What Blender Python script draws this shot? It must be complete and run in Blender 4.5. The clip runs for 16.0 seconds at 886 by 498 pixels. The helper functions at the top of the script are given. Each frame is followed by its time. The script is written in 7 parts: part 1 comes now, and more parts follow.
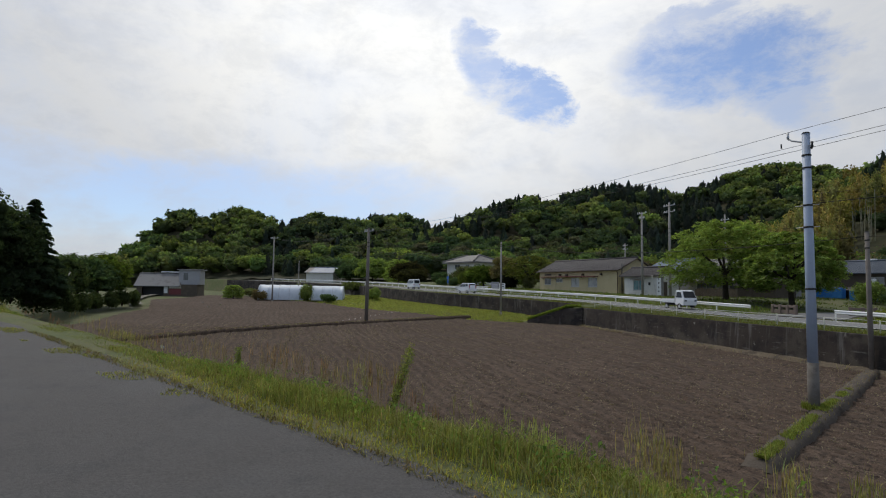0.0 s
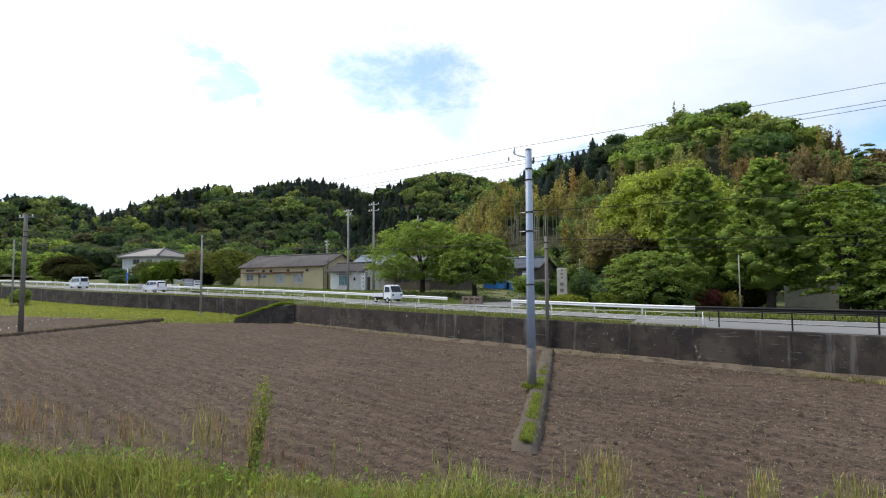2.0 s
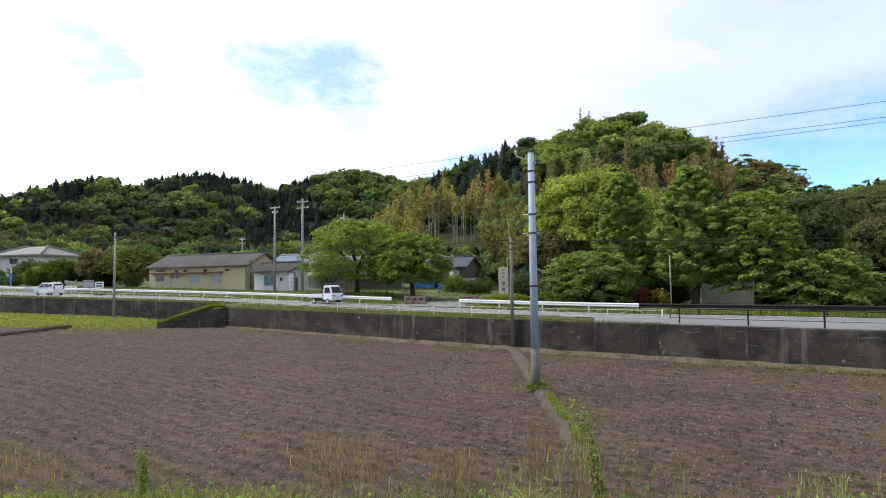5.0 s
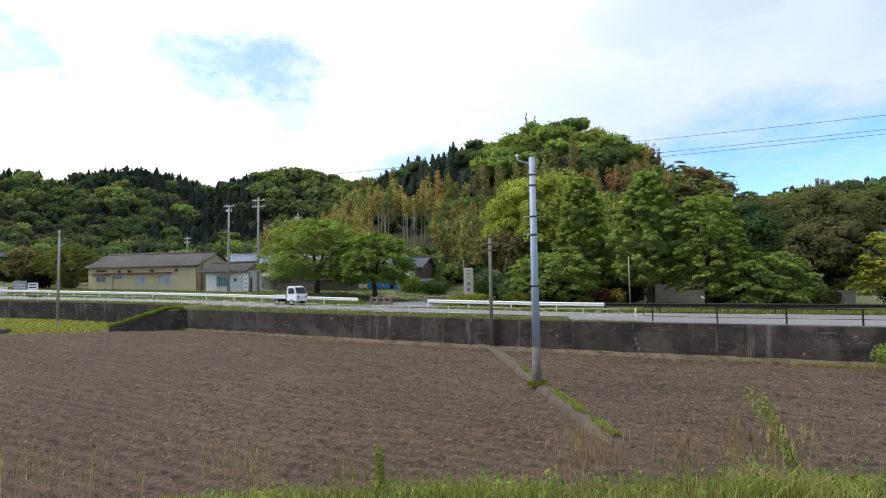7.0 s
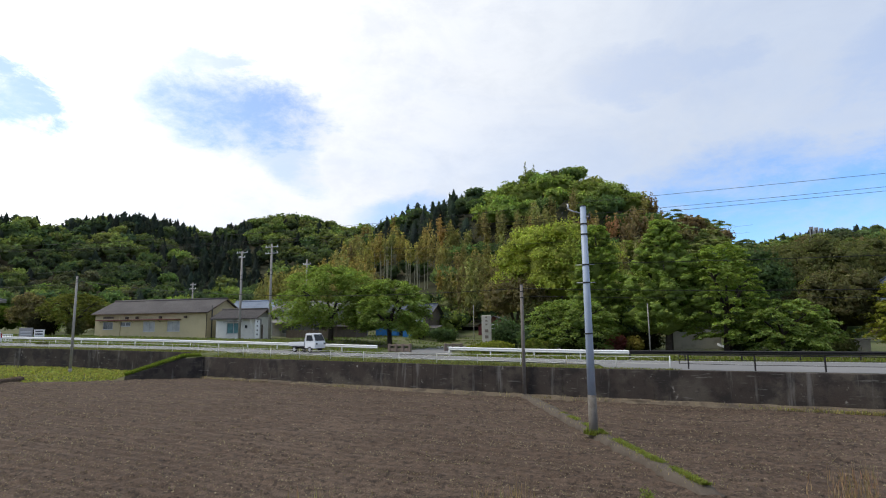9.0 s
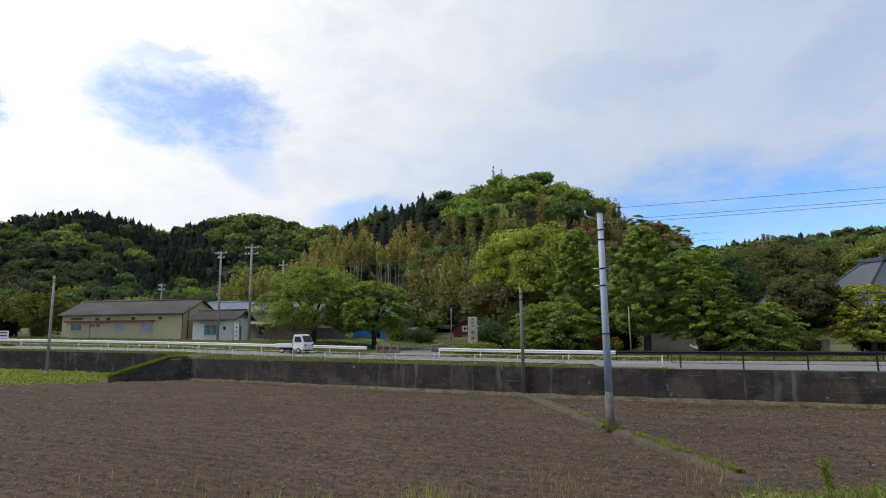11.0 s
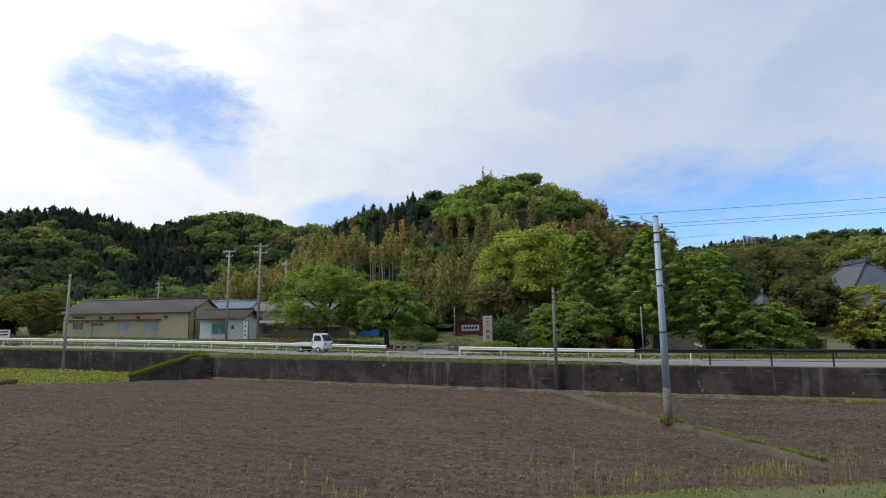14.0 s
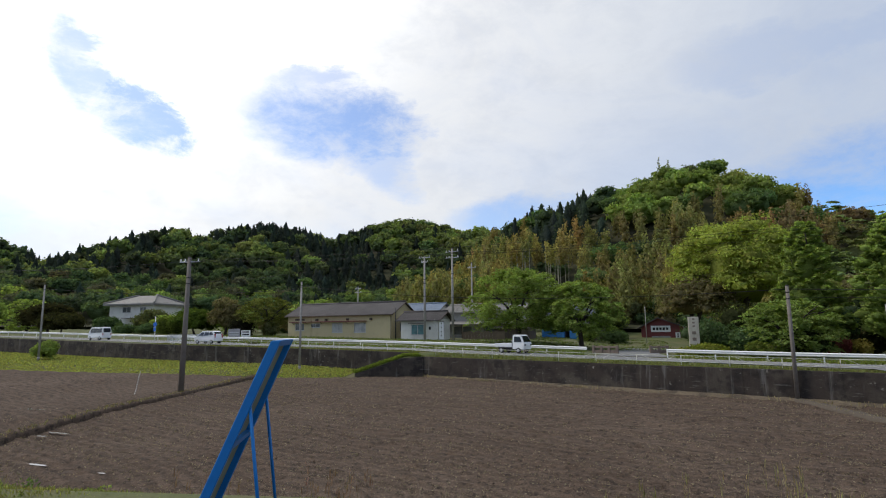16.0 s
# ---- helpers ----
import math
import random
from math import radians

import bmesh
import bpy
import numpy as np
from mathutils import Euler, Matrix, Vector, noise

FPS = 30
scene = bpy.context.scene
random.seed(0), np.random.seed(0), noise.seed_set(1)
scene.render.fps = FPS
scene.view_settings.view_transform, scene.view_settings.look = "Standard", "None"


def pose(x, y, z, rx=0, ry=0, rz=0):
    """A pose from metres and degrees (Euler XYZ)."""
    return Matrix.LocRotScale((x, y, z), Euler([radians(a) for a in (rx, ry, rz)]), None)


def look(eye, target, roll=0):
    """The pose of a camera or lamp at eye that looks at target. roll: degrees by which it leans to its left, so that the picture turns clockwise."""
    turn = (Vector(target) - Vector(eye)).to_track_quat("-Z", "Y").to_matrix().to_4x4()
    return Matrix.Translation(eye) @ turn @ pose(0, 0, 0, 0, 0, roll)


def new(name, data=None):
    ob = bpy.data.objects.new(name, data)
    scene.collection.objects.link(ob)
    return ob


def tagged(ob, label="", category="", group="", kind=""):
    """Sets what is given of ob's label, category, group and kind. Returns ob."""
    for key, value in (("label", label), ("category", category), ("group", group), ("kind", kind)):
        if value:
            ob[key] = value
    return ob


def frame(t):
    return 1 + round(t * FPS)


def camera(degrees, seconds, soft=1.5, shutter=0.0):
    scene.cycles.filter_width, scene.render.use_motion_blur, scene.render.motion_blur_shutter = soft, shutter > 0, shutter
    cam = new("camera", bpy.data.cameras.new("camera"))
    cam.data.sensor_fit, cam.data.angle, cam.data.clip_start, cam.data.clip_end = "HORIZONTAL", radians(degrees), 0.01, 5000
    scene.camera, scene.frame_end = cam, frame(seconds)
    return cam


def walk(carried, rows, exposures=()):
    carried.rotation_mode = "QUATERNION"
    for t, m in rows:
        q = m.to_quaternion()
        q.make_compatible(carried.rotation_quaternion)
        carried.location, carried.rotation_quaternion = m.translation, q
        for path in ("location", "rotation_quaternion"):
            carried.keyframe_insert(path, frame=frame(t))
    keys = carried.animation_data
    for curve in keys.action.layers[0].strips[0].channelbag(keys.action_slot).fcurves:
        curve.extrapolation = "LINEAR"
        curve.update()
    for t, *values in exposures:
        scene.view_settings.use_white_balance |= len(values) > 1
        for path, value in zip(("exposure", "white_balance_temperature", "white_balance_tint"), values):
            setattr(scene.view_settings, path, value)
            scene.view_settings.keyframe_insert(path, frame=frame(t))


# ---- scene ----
import collections

cam = camera(76.1, 16.0, 1.1)
PATH = [
    (0, (9.145, 4.988, 3.952), (7.48, 6.088, 4.09), 0.8),
    (0.5, (8.467, 4.909, 3.919), (6.956, 6.211, 4.057), 0.5),
    (1, (7.774, 4.838, 3.96), (6.487, 6.362, 4.096), 0.0),
    (1.5, (7.293, 4.62, 4.04), (6.244, 6.317, 4.174), -0.3),
    (2, (6.628, 4.453, 4.132), (5.757, 6.249, 4.256), -0.3),
    (2.5, (6.0, 4.293, 4.197), (5.24, 6.139, 4.322), -0.6),
    (3, (5.29, 4.1, 4.203), (4.636, 5.986, 4.321), -0.7),
    (3.5, (4.615, 4.027, 4.217), (4.003, 5.927, 4.335), -0.6),
    (4, (3.968, 3.899, 4.264), (3.377, 5.806, 4.38), -0.7),
    (6.5, (0.913, 2.624, 4.338), (0.502, 4.578, 4.454), -0.7),
    (7, (0.272, 2.474, 4.343), (-0.068, 4.441, 4.457), -0.8),
    (7.5, (-0.369, 2.282, 4.371), (-0.685, 4.254, 4.484), -0.8),
    (8, (-1.013, 2.129, 4.4), (-1.328, 4.098, 4.548), -0.8),
    (8.5, (-1.62, 1.961, 4.404), (-1.935, 3.917, 4.674), -0.7),
    (11, (-4.943, 0.537, 4.344), (-5.108, 2.509, 4.627), -0.7),
    (11.5, (-5.649, 0.339, 4.37), (-5.755, 2.316, 4.651), -0.7),
    (12, (-6.23, 0.148, 4.397), (-6.318, 2.126, 4.678), -0.7),
    (12.5, (-6.875, -0.057, 4.397), (-6.94, 1.923, 4.677), -0.7),
    (13, (-7.527, -0.212, 4.391), (-7.587, 1.767, 4.675), -0.6),
    (13.5, (-8.188, -0.35, 4.382), (-8.259, 1.629, 4.663), -0.7),
    (14, (-8.842, -0.514, 4.355), (-8.927, 1.465, 4.635), -0.7),
    (14.5, (-9.561, -0.859, 4.382), (-9.661, 1.118, 4.662), -0.7),
    (15, (-10.282, -1.118, 4.413), (-10.45, 0.855, 4.694), -0.7),
    (15.5, (-11.072, -1.436, 4.399), (-11.31, 0.53, 4.68), -0.7),
    (16, (-11.968, -1.824, 4.504), (-12.605, 0.05, 4.791), -0.6),
]
EXPO = [(0, -0.64), (0.5, -0.5), (1.0, -0.22), (1.5, 0.06), (2.0, 0.32), (3.0, 0.46), (4.0, 0.44), (7.0, 0.38), (7.8, 0.34), (8.5, 0.11), (9.2, 0.0), (11.0, -0.13), (13.0, -0.12), (15.2, -0.13), (16.0, -0.22)]
walk(cam, [(t, look(eye, target, roll)) for t, eye, target, roll in PATH], EXPO)

# exposure follows the clip's own camera: darker at first, brighter in the middle

# ---- world and sun ----
SUN_AZ, SUN_EL = -96.0, 52.0


def aim(az, el):
    a, e = radians(az), radians(el)
    return Vector((math.sin(a) * math.cos(e), math.cos(a) * math.cos(e), math.sin(e)))


def node(tree, kind, ins=None, operation="", use_clamp=False, interpolation_type="", attribute_name=""):
    n = tree.nodes.new(kind)
    if operation:
        n.operation = operation
    if use_clamp:
        n.use_clamp = True
    if interpolation_type:
        n.interpolation_type = interpolation_type
    if attribute_name:
        n.attribute_name = attribute_name
    for k, v in (ins or {}).items():
        s = n.inputs[k]
        if isinstance(v, bpy.types.NodeSocket):
            tree.links.new(v, s)
        else:
            s.default_value = v
    return n


def math_node(tree, op, a, b=0.0, c=0.0, clamp=False):
    return node(tree, "ShaderNodeMath", {0: a, 1: b, 2: c}, operation=op, use_clamp=clamp).outputs[0]


def smooth(tree, x, lo, hi):
    return node(tree, "ShaderNodeMapRange", {"Value": x, "From Min": lo, "From Max": hi}, interpolation_type="SMOOTHSTEP").outputs[0]


def mix_col(tree, f, a, b, how="MIX"):
    n = tree.nodes.new("ShaderNodeMix")
    n.data_type, n.blend_type = "RGBA", how
    for s, v in ((n.inputs[0], f), (n.inputs[6], a), (n.inputs[7], b)):
        if isinstance(v, bpy.types.NodeSocket):
            tree.links.new(v, s)
        else:
            s.default_value = v if isinstance(v, float) else (*v[:3], 1)
    return n.outputs[2]


world = bpy.data.worlds.new("sky")
scene.world = world
world.use_nodes = True
wt = world.node_tree
wt.nodes.clear()
way = node(wt, "ShaderNodeTexCoord").outputs["Generated"]
sky = node(wt, "ShaderNodeTexSky")
sky.sky_type, sky.sun_disc = "NISHITA", False
sky.sun_elevation, sky.sun_rotation = radians(SUN_EL), radians(SUN_AZ)
sky.altitude, sky.air_density, sky.dust_density, sky.ozone_density = 50, 1.0, 0.05, 2.5
air = sky.outputs[0]
blue = mix_col(wt, 1.0, air, (0.122, 0.160, 0.208), "MULTIPLY")
flat = node(wt, "ShaderNodeMapping", {"Vector": way, "Scale": (1.0, 1.0, 1.9)}).outputs[0]
soft = node(wt, "ShaderNodeTexNoise", {"Vector": flat, "Scale": 3.1, "Detail": 7.0, "Roughness": 0.62, "Distortion": 0.6})
fine = node(wt, "ShaderNodeTexNoise", {"Vector": flat, "Scale": 11.0, "Detail": 8.0, "Roughness": 0.68, "Distortion": 0.2})
warp = node(wt, "ShaderNodeVectorMath", {0: fine.outputs["Color"], 1: (0.5, 0.5, 0.5)}, operation="SUBTRACT").outputs[0]
warp = node(wt, "ShaderNodeVectorMath", {0: warp, "Scale": 0.07}, operation="SCALE").outputs[0]
bent = node(wt, "ShaderNodeVectorMath", {0: way, 1: warp}, operation="ADD").outputs[0]
# gaps in the cloud: azimuth, elevation, half width, half height (degrees), lean, depth, raggedness
GAPS = [(-30, 20.4, 9.4, 4.2, -6, 0.80, 0.55), (-25.6, 17.2, 5.5, 2.6, -38, 0.45, 0.6), (-33, 24.2, 4.5, 1.2, 10, 0.5, 0.8), (-48.0, 18.8, 4.6, 2.6, -28, 0.72, 1.3), (-53.0, 22.8, 2.2, 4.8, 24, 0.60, 1.3),
        (24, 7.5, 21, 8.6, 0, 1.0, 0.30), (58, 13, 26, 8, 10, 0.8, 0.4), (36, 23, 14, 5, 30, 0.30, 0.6), (14, 23.5, 9, 3, 0, 0.22, 0.7),
        (-75, 8.0, 24, 4.6, 2, 0.48, 0.30), (-98, 8.0, 15, 5.0, 0, 0.3, 0.4), (-11, 11.6, 7, 2.4, 8, 0.65, 0.4), (-130, 18, 22, 9, 0, 0.7, 0.6), (120, 26, 34, 14, 8, 0.7, 0.6),
        (-12, 52, 20, 8, 10, 0.5, 0.7), (175, 22, 36, 10, 0, 0.6, 0.6)]
ragged = math_node(wt, "MULTIPLY_ADD", fine.outputs["Fac"], 2.6, -1.25)
ragged = math_node(wt, "ADD", ragged, math_node(wt, "MULTIPLY_ADD", soft.outputs["Fac"], 2.4, -1.2))
open_sky = 0.0
for az, el, wide, high, lean, depth, torn in GAPS:
    c = aim(az, el)
    right = Vector((math.cos(radians(az)), -math.sin(radians(az)), 0))
    up = right.cross(c)
    right, up = right * math.cos(radians(lean)) + up * math.sin(radians(lean)), up * math.cos(radians(lean)) - right * math.sin(radians(lean))
    u = node(wt, "ShaderNodeVectorMath", {0: bent, 1: right / math.sin(radians(wide))}, operation="DOT_PRODUCT").outputs["Value"]
    v = node(wt, "ShaderNodeVectorMath", {0: bent, 1: up / math.sin(radians(high))}, operation="DOT_PRODUCT").outputs["Value"]
    f = node(wt, "ShaderNodeVectorMath", {0: bent, 1: c}, operation="DOT_PRODUCT").outputs["Value"]
    ou, ov = c.dot(right) / math.sin(radians(wide)), c.dot(up) / math.sin(radians(high))
    u, v = math_node(wt, "SUBTRACT", u, ou), math_node(wt, "SUBTRACT", v, ov)
    r2 = math_node(wt, "ADD", math_node(wt, "MULTIPLY", u, u), math_node(wt, "MULTIPLY", v, v))
    r2 = math_node(wt, "MULTIPLY_ADD", ragged, torn, r2)
    hole = math_node(wt, "MULTIPLY", smooth(wt, r2, 1.4, 0.1), math_node(wt, "GREATER_THAN", f, 0.3))
    open_sky = math_node(wt, "MAXIMUM", open_sky, math_node(wt, "MULTIPLY", hole, depth))
veil = smooth(wt, soft.outputs["Fac"], 0.34, 0.72)
wisp = smooth(wt, fine.outputs["Fac"], 0.40, 0.70)
wisps = math_node(wt, "MULTIPLY", wisp, 0.36)
clear = math_node(wt, "MULTIPLY", open_sky, math_node(wt, "SUBTRACT", 1.0, wisps), clamp=True)
clear = math_node(wt, "MAXIMUM", clear, math_node(wt, "MULTIPLY", veil, 0.16))
# thin bright cloud, brightest round the hidden sun
glow = node(wt, "ShaderNodeVectorMath", {0: way, 1: aim(-58, 38)}, operation="DOT_PRODUCT").outputs["Value"]
lit = smooth(wt, glow, 0.35, 1.0)
pale = mix_col(wt, lit, (0.64, 0.72, 0.86), (1.14, 1.14, 1.13))
pale = mix_col(wt, smooth(wt, glow, 0.80, 1.0), pale, (1.65, 1.65, 1.62))
pale = mix_col(wt, math_node(wt, "MULTIPLY", wisp, 0.22), pale, (0.60, 0.66, 0.78))
heaven = mix_col(wt, clear, pale, blue)
back = node(wt, "ShaderNodeBackground", {"Color": heaven, "Strength": 1.0})
wt.links.new(back.outputs[0], node(wt, "ShaderNodeOutputWorld").inputs[0])

sun = new("sun", bpy.data.lights.new("sun", "SUN"))
sun.data.energy, sun.data.angle, sun.data.color = 2.3, radians(10), (1.0, 0.95, 0.87)
sun.matrix_world = look(aim(SUN_AZ, SUN_EL) * 100, (0, 0, 0))

# ---- materials ----
def surface(name, base, rough=0.8, metal=0.0, spots=None, grain=None, bump=0.0, bump_scale=20.0, coord="Object", vary=0.0, spec=0.3):
    """spots: (colour, scale, low, high, strength) patches; grain: (scale, strength) fine light and dark."""
    m = bpy.data.materials.new(name)
    m.use_nodes = True
    t = m.node_tree
    t.nodes.clear()
    geo = node(t, "ShaderNodeNewGeometry")
    p = geo.outputs["Position"] if coord == "World" else node(t, "ShaderNodeTexCoord").outputs["Object"]
    col = (*base, 1)
    for c, scale, lo, hi, much in (spots or []):
        n = node(t, "ShaderNodeTexNoise", {"Vector": p, "Scale": scale, "Detail": 6.0, "Roughness": 0.6})
        f = math_node(t, "MULTIPLY", smooth(t, n.outputs["Fac"], lo, hi), much)
        col = mix_col(t, f, col, c)
    if grain:
        n = node(t, "ShaderNodeTexNoise", {"Vector": p, "Scale": grain[0], "Detail": 4.0, "Roughness": 0.7})
        v = math_node(t, "MULTIPLY_ADD", math_node(t, "SUBTRACT", n.outputs["Fac"], 0.5), grain[1], 1.0)
        col = mix_col(t, 1.0, col, node(t, "ShaderNodeCombineColor", {0: v, 1: v, 2: v}).outputs[0], "MULTIPLY")
    if vary:
        r = node(t, "ShaderNodeObjectInfo").outputs["Random"]
        v = math_node(t, "MULTIPLY_ADD", math_node(t, "SUBTRACT", r, 0.5), vary, 1.0)
        col = mix_col(t, 1.0, col, node(t, "ShaderNodeCombineColor", {0: v, 1: v, 2: v}).outputs[0], "MULTIPLY")
    b = node(t, "ShaderNodeBsdfPrincipled", {"Base Color": col, "Roughness": rough, "Metallic": metal, "Specular IOR Level": spec})
    if bump:
        n = node(t, "ShaderNodeTexNoise", {"Vector": p, "Scale": bump_scale, "Detail": 5.0, "Roughness": 0.65})
        t.links.new(node(t, "ShaderNodeBump", {"Height": n.outputs["Fac"], "Strength": bump, "Distance": 0.05}).outputs[0], b.inputs["Normal"])
    t.links.new(b.outputs[0], node(t, "ShaderNodeOutputMaterial").inputs[0])
    return m


def foliage(name, through_light=0.46):
    """Leaves: species colour, painted crown shade and far greying lie in the mesh, each leaf differs a little."""
    m = bpy.data.materials.new(name)
    m.use_nodes = True
    t = m.node_tree
    t.nodes.clear()
    c = node(t, "ShaderNodeAttribute", attribute_name="tint").outputs["Color"]
    geo = node(t, "ShaderNodeNewGeometry")
    fleck = node(t, "ShaderNodeTexNoise", {"Vector": geo.outputs["Position"], "Scale": 2.6, "Detail": 4.0, "Roughness": 0.7}).outputs["Fac"]
    v = math_node(t, "MULTIPLY_ADD", math_node(t, "SUBTRACT", geo.outputs["Random Per Island"], 0.5), 0.45, 1.0)
    v = math_node(t, "MULTIPLY", v, math_node(t, "MULTIPLY_ADD", math_node(t, "SUBTRACT", fleck, 0.5), 1.5, 1.0))
    c = mix_col(t, 1.0, c, node(t, "ShaderNodeCombineColor", {0: v, 1: v, 2: v}).outputs[0], "MULTIPLY")
    dent = node(t, "ShaderNodeBump", {"Height": fleck, "Strength": 0.5, "Distance": 0.4}).outputs[0]
    d = node(t, "ShaderNodeBsdfDiffuse", {"Color": c, "Normal": dent})
    s = node(t, "ShaderNodeBsdfTranslucent", {"Color": mix_col(t, 1.0, c, (1.1, 1.2, 0.62), "MULTIPLY")})
    x = node(t, "ShaderNodeMixShader", {0: through_light, 1: d.outputs[0], 2: s.outputs[0]})
    t.links.new(x.outputs[0], node(t, "ShaderNodeOutputMaterial").inputs[0])
    return m


LEAF = foliage("leaf")
GRASS = foliage("grass_blade", 0.40)
EARTH = surface("rough_grass_earth", (0.085, 0.10, 0.035), 0.95, spots=[((0.13, 0.115, 0.06), 0.25, 0.45, 0.65, 0.8), ((0.05, 0.075, 0.02), 0.9, 0.5, 0.7, 0.6)],
                grain=(9, 0.9), bump=0.6, bump_scale=6, coord="World")
SOIL = surface("tilled_soil", (0.080, 0.0555, 0.040), 0.92, spots=[((0.105, 0.076, 0.056), 0.14, 0.42, 0.68, 0.7), ((0.036, 0.027, 0.021), 5.4, 0.50, 0.62, 0.85), ((0.17, 0.135, 0.103), 9.5, 0.60, 0.72, 0.65)],
               grain=(22, 2.8), bump=1.0, bump_scale=9, coord="World", spec=0.15)
ASPHALT = surface("asphalt", (0.079, 0.074, 0.071), 0.85, spots=[((0.095, 0.092, 0.09), 0.5, 0.45, 0.7, 0.7), ((0.05, 0.05, 0.052), 1.7, 0.5, 0.75, 0.5)],
                  grain=(38, 1.5), bump=0.5, bump_scale=60, coord="World")
ROADTOP = surface("road_asphalt_pale", (0.17, 0.17, 0.17), 0.85, spots=[((0.22, 0.215, 0.21), 0.2, 0.45, 0.7, 0.6)], grain=(12, 0.3), coord="World")
PALE_CONCRETE = surface("pale_concrete", (0.27, 0.26, 0.24), 0.85, spots=[((0.16, 0.15, 0.13), 1.2, 0.45, 0.7, 0.7)], grain=(25, 0.5), bump=0.2, bump_scale=30)
PATH_DIRT = surface("trodden_dirt", (0.092, 0.075, 0.058), 0.95, spots=[((0.05, 0.039, 0.03), 0.9, 0.45, 0.7, 0.7)], grain=(20, 0.7), bump=0.5, bump_scale=18, coord="World")
MOSS = surface("mossy_earth", (0.10, 0.13, 0.03), 0.95, spots=[((0.15, 0.13, 0.05), 1.5, 0.45, 0.7, 0.7)], grain=(12, 0.8), coord="World")
POLE_PAINT = surface("grey_blue_painted_steel", (0.34, 0.40, 0.50), 0.45, spots=[((0.28, 0.33, 0.41), 3, 0.45, 0.7, 0.6)], grain=(30, 0.15))
POLE_BASE = surface("brown_weathered_sleeve", (0.16, 0.145, 0.125), 0.8, spots=[((0.10, 0.085, 0.07), 4, 0.45, 0.65, 0.7)], grain=(30, 0.4))
POLE_CONC = surface("grey_pole_concrete", (0.33, 0.31, 0.28), 0.85, spots=[((0.22, 0.2, 0.18), 2, 0.45, 0.7, 0.6)], grain=(30, 0.3))
POLE_WOOD = surface("dark_pole", (0.180, 0.160, 0.140), 0.9, spots=[((0.13, 0.11, 0.09), 3, 0.45, 0.7, 0.6)], grain=(30, 0.5))
STEEL = surface("galvanised_steel", (0.45, 0.46, 0.47), 0.45, 0.6, grain=(20, 0.2))
DARK = surface("dark_fitting", (0.03, 0.03, 0.03), 0.6, grain=(20, 0.3))
WIRE = surface("black_cable", (0.012, 0.012, 0.013), 0.6, grain=(10, 0.2))
RAIL_WHITE = surface("white_painted_steel", (0.78, 0.78, 0.76), 0.5, spots=[((0.55, 0.5, 0.42), 1.5, 0.6, 0.75, 0.6)], grain=(8, 0.12))
RAIL_OLD = surface("chalky_white_pipe_paint", (0.56, 0.56, 0.49), 0.7, spots=[((0.30, 0.25, 0.18), 1.1, 0.52, 0.68, 0.8)], grain=(8, 0.25), coord="World")
RAIL_DARK = surface("dark_brown_painted_steel", (0.022, 0.019, 0.018), 0.5, grain=(10, 0.3))


def furrowed(m):
    """Fine streaks along the tilled rows."""
    t = m.node_tree
    b = next(n for n in t.nodes if n.type == "BSDF_PRINCIPLED")
    was = b.inputs["Base Color"].links[0].from_socket
    p = node(t, "ShaderNodeMapping", {"Vector": node(t, "ShaderNodeNewGeometry").outputs["Position"], "Rotation": (0, 0, radians(18)), "Scale": (0.5, 5.0, 1.0)}).outputs[0]
    n = node(t, "ShaderNodeTexNoise", {"Vector": p, "Scale": 1.9, "Detail": 6.0, "Roughness": 0.7})
    v = math_node(t, "MULTIPLY_ADD", math_node(t, "SUBTRACT", n.outputs["Fac"], 0.5), 1.0, 1.0)
    row = node(t, "ShaderNodeSeparateXYZ", {0: node(t, "ShaderNodeNewGeometry").outputs["Position"]})
    bend = node(t, "ShaderNodeTexNoise", {"Vector": node(t, "ShaderNodeNewGeometry").outputs["Position"], "Scale": 0.18, "Detail": 2.0}).outputs["Fac"]
    q = math_node(t, "MULTIPLY_ADD", row.outputs["X"], 0.33, math_node(t, "MULTIPLY_ADD", bend, 2.2, row.outputs["Y"]))
    line = math_node(t, "SINE", math_node(t, "MULTIPLY", q, math.tau / 0.62))
    v = math_node(t, "MULTIPLY", v, math_node(t, "MULTIPLY_ADD", line, 0.17, 1.0))
    t.links.new(mix_col(t, 1.0, was, node(t, "ShaderNodeCombineColor", {0: v, 1: v, 2: v}).outputs[0], "MULTIPLY"), b.inputs["Base Color"])


furrowed(SOIL)

# ---- building tools ----
def part(name, bm, material, parent=None, label=""):
    me = bpy.data.meshes.new(name)
    bm.to_mesh(me)
    bm.free()
    if material:
        me.materials.append(material)
    ob = new(name, me)
    ob.parent = parent
    if label:
        tagged(ob, label)
    return ob


def thing(name, m, label, category, group="", kind=""):
    ob = new(name)
    ob.matrix_world = m
    return tagged(ob, label, category, group, kind)


def add_box(bm, x0, x1, y0, y1, z0, z1, m=None, bevel=0.0):
    vs = [bm.verts.new((x, y, z)) for z in (z0, z1) for x, y in ((x0, y0), (x1, y0), (x1, y1), (x0, y1))]
    fs = [bm.faces.new([vs[i] for i in f]) for f in ((3, 2, 1, 0), (4, 5, 6, 7), (0, 1, 5, 4), (1, 2, 6, 5), (2, 3, 7, 6), (3, 0, 4, 7))]
    if bevel:
        es = list({e for f in fs for e in f.edges})
        out = bmesh.ops.bevel(bm, geom=es, offset=bevel, segments=1, affect="EDGES")
        vs = list({v for f in out["faces"] for v in f.verts} | {v for v in vs if v.is_valid})
    if m is not None:
        bmesh.ops.transform(bm, matrix=m, verts=vs)
    return vs


